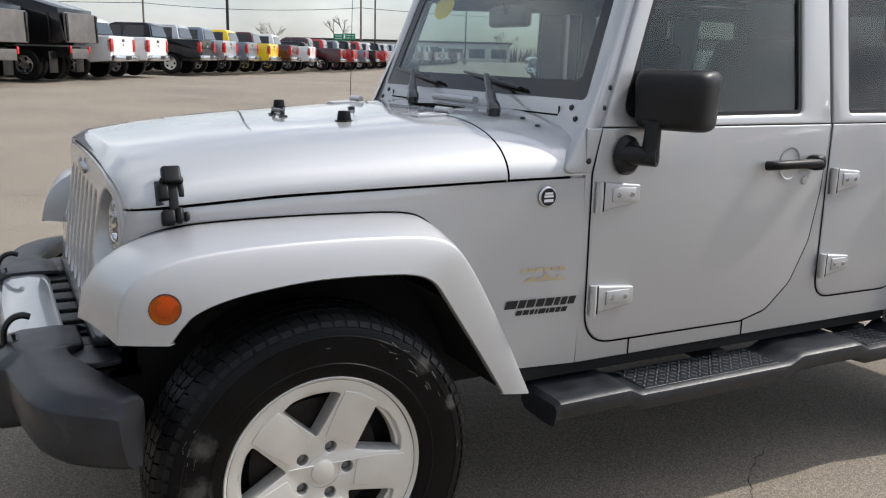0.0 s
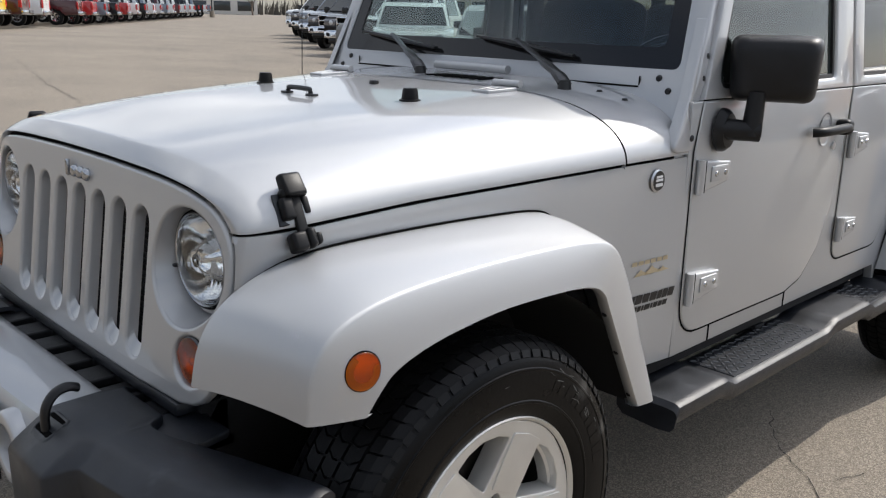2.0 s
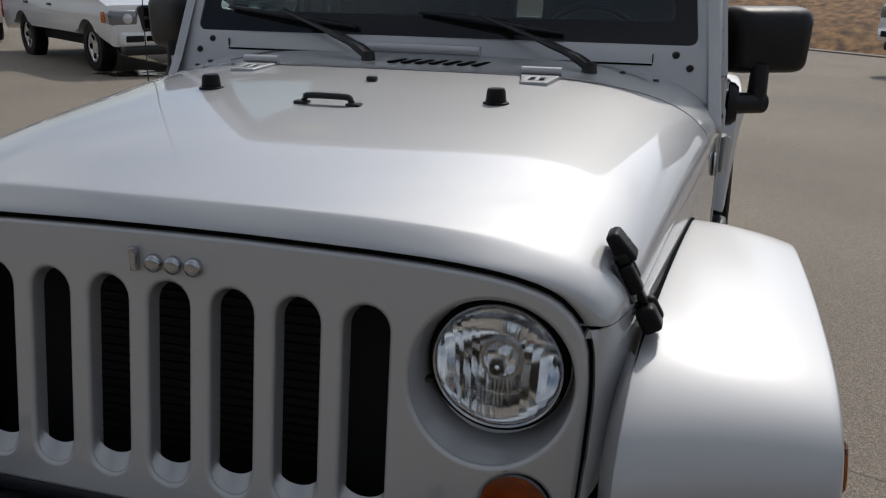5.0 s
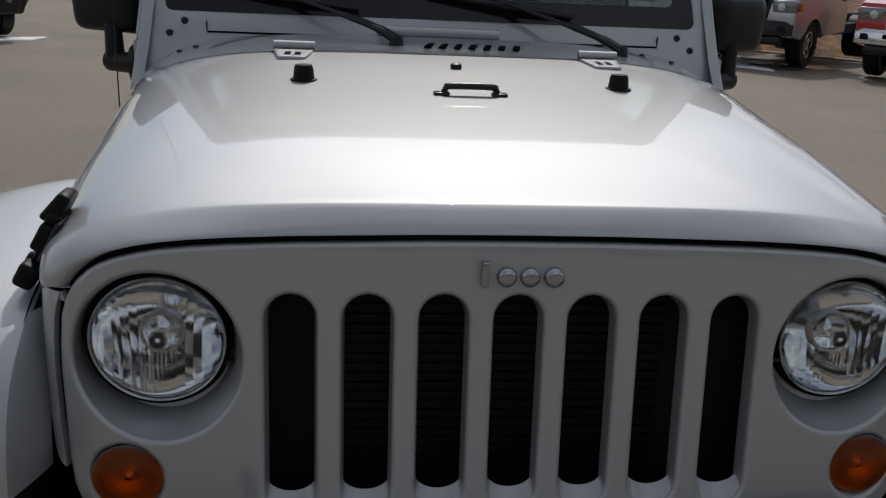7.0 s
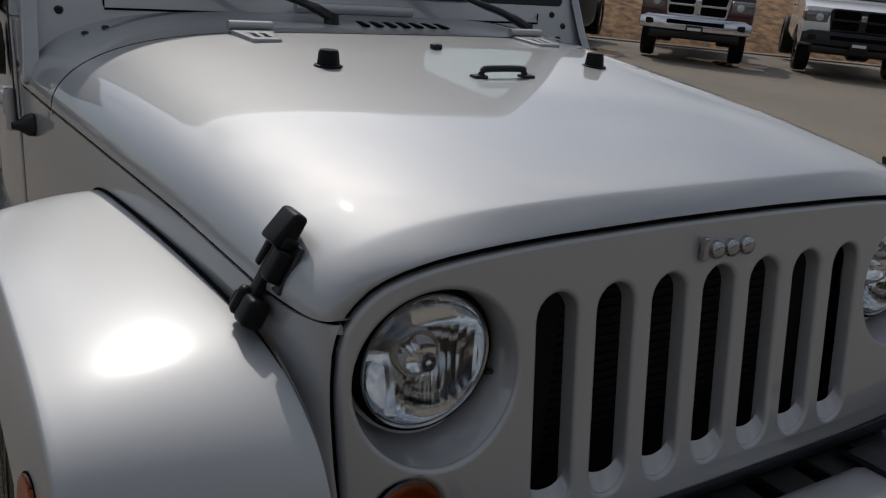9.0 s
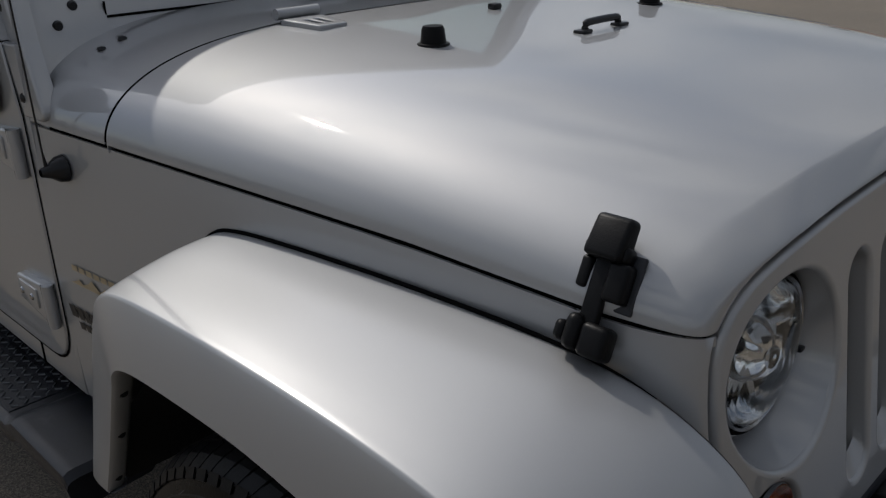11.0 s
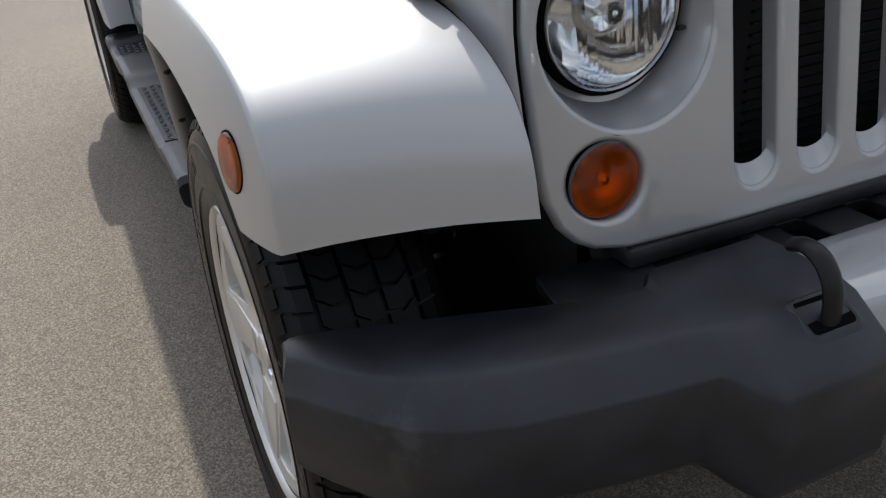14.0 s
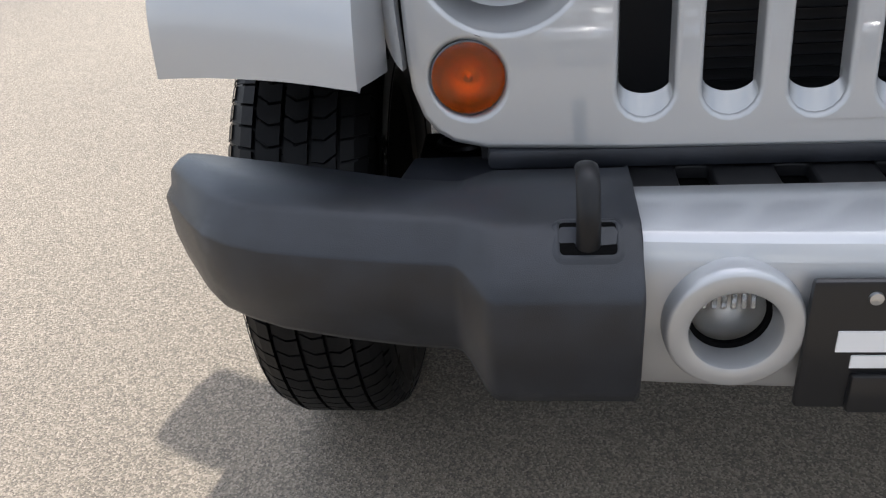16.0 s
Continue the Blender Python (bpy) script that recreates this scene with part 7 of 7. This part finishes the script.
SNOW = material("old_snow", (0.78, 0.79, 0.81), 0.75, vary=0.12, scale=6.0, bump=0.6, bump_scale=40.0)


def snow_patch(x, y, lx, ly, turn, h, seed):
    bm = bmesh.new()
    loops = []
    for k, lift in ((1.0, -0.01), (0.99, 0.35), (0.95, 0.75), (0.8, 0.95), (0.5, 1.0), (0.2, 0.9)):
        ring = []
        for i in range(56):
            a = 2 * math.pi * i / 56
            r = 1 + 0.8 * noise.noise(Vector((1.5 * math.cos(a), 1.5 * math.sin(a), seed))) + 0.35 * noise.noise(Vector((5 * math.cos(a), 5 * math.sin(a), seed + 7)))
            u, w = lx * r * k * math.cos(a), ly * r * k * math.sin(a)
            px, py = x + u * math.cos(turn) - w * math.sin(turn), y + u * math.sin(turn) + w * math.cos(turn)
            ring.append((px, py, ground_z(px, py) + h * lift * (1 + 0.5 * noise.noise(Vector((px * 4, py * 4, seed))))))
        loops.append(ring)
    vs = grid(bm, loops, close_v=True)
    bm.faces.new(vs[-1])
    tagged(part("snow_patch", bm, SNOW, None), "thin patch of old melting snow on the asphalt", "snow", "snow patches")


snow_patch(12.25, 5.38, 0.62, 0.20, radians(140), 0.02, 1.0)
snow_patch(11.62, 5.95, 0.40, 0.10, radians(130), 0.015, 4.0)
snow_patch(14.85, -7.10, 0.75, 0.52, radians(150), 0.05, 2.0)
snow_patch(13.45, -6.75, 0.50, 0.22, radians(40), 0.03, 3.0)
puddle(14.30, -8.30, 0.60, 0.50, radians(20), 3.0)
puddle(11.75, -10.4, 0.70, 0.85, radians(60), 4.0)
puddle(10.35, -13.0, 0.75, 0.70, radians(40), 5.0)
puddle(9.20, 6.95, 0.55, 0.30, radians(140), 6.0)

# ---------- dry grass bank behind the trucks ----------
GRASS = material("dry_grass", (0.20, 0.115, 0.055), 0.95, vary=0.75, scale=4.0, bump=1.0, bump_scale=22)
STRAW = material("dry_straw", (0.44, 0.28, 0.14), 0.9, vary=0.5, scale=0.7)
bm = bmesh.new()
rows = []
for i in range(60):
    t = i / 59
    base = Vector((25.4, 4.0)).lerp(Vector((-5.0, -46.0)), t)
    out = Vector((0.85, -0.52))
    row_pts = []
    for j in range(16):
        d = 30.0 * (j / 15) ** 1.3
        q = base + out * d
        n = noise.noise(Vector((q.x * 0.5, q.y * 0.5, 0.3)))
        row_pts.append((q.x, q.y, ground_z(q.x, q.y) + 0.01 + 0.05 * min(1, j) + (1 - math.exp(-d / 9)) * 3.2 + 0.10 * n * min(1, j)))
    rows.append(row_pts)
grid(bm, rows)
tagged(part("grass_bank", bm, GRASS, None), "bank of dry brown grass", "grass", kind="structure")
bm = bmesh.new()
random.seed(11)
for _ in range(26000):
    t, d = random.random(), random.random() ** 1.6 * 22
    base = Vector((25.4, 4.0)).lerp(Vector((-5.0, -46.0)), t) + Vector((0.85, -0.52)) * (d + 0.2)
    z = ground_z(base.x, base.y) + 0.03 + (1 - math.exp(-d / 9)) * 3.2
    h, a, l = random.uniform(0.04, 0.15), random.uniform(0, 6.28), random.uniform(-0.14, 0.14)
    w = 0.011
    p = Vector((base.x, base.y, z))
    side = Vector((math.cos(a), math.sin(a), 0)) * w
    tip = p + Vector((l, -l * 0.7, h))
    bm.faces.new([bm.verts.new(q) for q in (p - side, p + side, tip)])
tagged(part("grass_blades", bm, STRAW, None, smooth=False), "tufts of dry brown grass on the bank", "grass", kind="stuff")
# low brown strip added for the ragged dirt edge; the lot has no kerb
bm = bmesh.new()
kp = [Vector((25.2, 4.0)).lerp(Vector((-5.2, -46.0)), i / 30) for i in range(31)]
rows = []
for q in kp:
    z = ground_z(q.x, q.y)
    o = Vector((0.85, -0.52))
    rows.append([(q.x, q.y, z - 0.02), (q.x + 0.01, q.y, z + 0.03), (q.x + o.x * 0.16, q.y + o.y * 0.16, z + 0.045), (q.x + o.x * 0.2, q.y + o.y * 0.2, z - 0.02)])
grid(bm, rows)
CONC = material("lot_edge_and_footing", (0.22, 0.19, 0.155), 0.85, vary=0.15, scale=4)
tagged(part("kerb", bm, CONC, None, smooth=False), "low brown strip added along the ragged edge of the grass", "kerb", kind="structure")

# ---------- poles, lines, sign, trees and buildings beyond ----------
POLE = material("dark_pole_steel", (0.03, 0.03, 0.032), 0.5, 0.5)
WOODP = material("weathered_pole_wood", (0.16, 0.12, 0.09), 0.9, vary=0.3, scale=6)


def gz(x, y):
    return ground_z(x, max(-60, min(120, y)))


def lamp_post(x, y, h=9.0, turn=0.0):
    v = thing("lamp_post", "dark steel lot lamp post with flat head", "lamp post", "lot lamp posts")
    bm = bmesh.new()
    lathe(bm, [(0.28, 0.0), (0.28, 0.7), (0.20, 0.72)], (0, 0, 0), "z", 1, 16, cap=True)
    part("footing", bm, CONC, v)
    bm = bmesh.new()
    tube(bm, [(0, 0, 0.7), (0, 0, h)], [0.09, 0.07], 8)
    part("mast", bm, POLE, v)
    bm = bmesh.new()
    box(bm, (0.55, 0, h), (1.0, 0.36, 0.14), 0.03)
    part("lamp_head", bm, POLE, v)
    v.matrix_world = pose(x, y, gz(x, y), 0, 0, turn)


lamp_post(12.0, 48.0, 10.5, 180)
lamp_post(34.0, 78.0, 8.6, 0)
lamp_post(52.0, 92.0, 8.0, 0)
lamp_post(-20.0, -38.0, 9.0, 40)
poles = [(-120.0, 175.0), (-45.0, 165.0), (25.0, 158.0), (58.0, 140.0), (120.0, 128.0), (190.0, 110.0)]
heads = []
for x, y in poles:
    v = thing("utility_pole", "weathered wooden utility pole with crossarms", "utility pole", "utility poles")
    bm = bmesh.new()
    tube(bm, [(0, 0, 0), (0, 0, 13.5)], [0.20, 0.13], 8)
    part("pole", bm, WOODP, v)
    for z in (12.9, 11.6):
        bm = bmesh.new()
        box(bm, (0, 0, z), (0.14, 2.6, 0.14), 0.01)
        part("crossarm", bm, WOODP, v)
    v.matrix_world = pose(x, y, gz(x, y), 0, 0, 70)
    heads.append(Vector((x, y, gz(x, y))))
for k, (h, o) in enumerate(((13.0, 1.2), (13.0, -1.2), (11.7, 0.0), (8.6, 0.0))):
    for a, b in zip(heads, heads[1:]):
        pts = []
        for i in range(13):
            t = i / 12
            q = a.lerp(b, t) + Vector((0.3 * o, o, h - 6.0 * t * (1 - t) * 0.5))
            pts.append(q)
        bm = bmesh.new()
        tube(bm, pts, 0.045, 4)
        tagged(part("power_line", bm, POLE, None), "dark overhead power line between poles", "cable", "power lines")
v = thing("road_sign", "green highway sign with two panels", "sign")
for i in (0, 1):
    bm = bmesh.new()
    box(bm, (0, 0.2 + 1.7 * i, 3.2 - 0.1 * i), (0.1, 1.5, 0.95), 0.03)
    part("panel", bm, material("sign_green", (0.01, 0.22, 0.12), 0.5), v)
    for j in range(2):
        bm = bmesh.new()
        box(bm, (-0.06, 0.2 + 1.7 * i, 3.38 - 0.34 * j - 0.1 * i), (0.01, 1.0, 0.10), 0)
        part("print_bar", bm, WHITE, v, smooth=False)
for yy in (-0.2, 2.2):
    bm = bmesh.new()
    tube(bm, [(0.1, yy, 0), (0.1, yy, 3.4)], 0.07, 8)
    part("post", bm, POLE, v)
v.matrix_world = pose(47.5, 118.0, gz(47.5, 118), 0, 0, 60)

BARK = material("bare_bark", (0.13, 0.10, 0.08), 0.9, vary=0.3, scale=5)


def bare_tree(x, y, h, seed):
    rnd = random.Random(seed)
    v = thing("bare_tree", "leafless deciduous tree with fine twigs", "tree", "bare trees")
    trunk, crown = bmesh.new(), bmesh.new()

    def limb(bm_, p, d, ln, r, depth):
        q = p + d * ln
        tube(bm_, [p, p.lerp(q, 0.5) + Vector((rnd.uniform(-1, 1), rnd.uniform(-1, 1), 0)) * ln * 0.06, q], [r, r * 0.85, r * 0.65], 5 if depth < 3 else 3)
        if depth >= 5:
            return
        for _ in range(3 if depth < 4 else 4):
            nd = (d + Vector((rnd.uniform(-1, 1), rnd.uniform(-1, 1), rnd.uniform(-0.25, 0.6))) * 0.75).normalized()
            limb(crown, p.lerp(q, rnd.uniform(0.55, 1.0)), nd, ln * rnd.uniform(0.55, 0.8), r * 0.55, depth + 1)
    limb(trunk, Vector((0, 0, -0.2)), Vector((0, 0, 1)), h * 0.32, h * 0.022, 1)
    part("trunk", trunk, BARK, v)
    part("crown", crown, BARK, v)
    v.matrix_world = pose(x, y, gz(x, y))
    return v


first = bare_tree(-22.0, 96.0, 10.0, 3)
second = bare_tree(38.0, 126.0, 7.5, 8)
third = bare_tree(-24.0, -44.0, 11.0, 21)
far_side = [(26, -72, 10, second), (40, -62, 60, second), (52, -54, 200, third), (66, -42, 310, second), (58, -66, 140, second), (18, -82, 250, second), (34, -74, 100, second), (47, -60, 20, second), (60, -50, 280, second), (-28, 110, 40, first), (8, 125, 100, second), (52, 135, 200, first)]
near_side = [(75, 120, 20, second), (100, 90, 77, third), (90, 40, 10, first), (85, -10, 300, second), (70, -45, 133, third), (55, -70, 220, first), (-36, -40, 50, first), (-14, -48, 140, second), (4, -52, 260, third), (20, -58, 15, first), (-60, -25, 80, second), (-70, 10, 190, third), (38, -64, 30, second)]
for x, y, rz, src in far_side + near_side:
    copy_thing(src, pose(x, y, gz(x, y), 0, 0, rz))

WOODS = material("far_woods", (0.075, 0.066, 0.055), 0.95, vary=0.4, scale=0.3)
random.seed(5)
bm = bmesh.new()
for i in range(9000):
    a = random.uniform(0, 2 * math.pi)
    d = random.uniform(190, 300)
    x, y = d * math.cos(a), d * math.sin(a)
    clump = 0.5 + 0.5 * noise.noise(Vector((x * 0.02, y * 0.02, 0)))
    q = Vector((x, y, gz(x, y)))
    h = random.uniform(1.5, 3.0) + 3.5 * clump
    b = random.uniform(0, 6.28)
    side = Vector((math.cos(b), math.sin(b), 0)) * random.uniform(0.25, 0.8)
    top = q + Vector((random.uniform(-1, 1), random.uniform(-1, 1), h))
    bm.faces.new([bm.verts.new(p) for p in (q - side, q + side, top)])
tagged(part("far_woods", bm, WOODS, None, smooth=False), "distant band of leafless woods", "woods", kind="stuff")


def building(x, y, w, d, h, rz, colour, label):
    v = thing("low_building", label, "building")
    bm = bmesh.new()
    box(bm, (0, 0, h / 2), (w, d, h), 0.05)
    part("wall", bm, material("wall_paint", colour, 0.8, vary=0.1, scale=0.4), v)
    bm = bmesh.new()
    box(bm, (0, 0, h + 0.15), (w + 0.6, d + 0.6, 0.35), 0.05)
    part("roof_edge", bm, POLE, v)
    n = max(2, int(w / 4))
    for i in range(n):
        bm = bmesh.new()
        box(bm, (-w / 2 + w * (i + 0.5) / n, -d / 2 - 0.02, h * 0.45), (w / n * 0.7, 0.10, h * 0.5), 0.03)
        part("window", bm, DARKGLASS, v)
    v.matrix_world = pose(x, y, gz(x, y), 0, 0, rz)


building(70, 150, 40, 18, 3.2, -25, (0.55, 0.53, 0.50), "pale low commercial building with dark windows")
building(120, 110, 34, 16, 4.5, -50, (0.45, 0.40, 0.34), "tan low commercial building with dark windows")
building(-40, -75, 46, 18, 6.5, 165, (0.50, 0.48, 0.46), "grey low showroom building with dark windows")
# out of view: added so that the car's front mirrors a dark building
building(-36, 4, 70, 16, 6.5, 90, (0.16, 0.15, 0.14), "unseen dark building with wide windows, added for reflections")
# unseen trucks, added only to be mirrored in the paint and lamps
for i in range(9):
    pickup(("black", "grey", "maroon", "black", "silver", "black", "red", "grey", "black")[i], (-19.0, -14 + 3.4 * i), 5, ("black", "blue-grey", "maroon", "black", "silver", "black", "red", "blue-grey", "black")[i] + " pickup truck, unseen, added for reflections", "pickup", "chrome", group="trucks before the showroom")
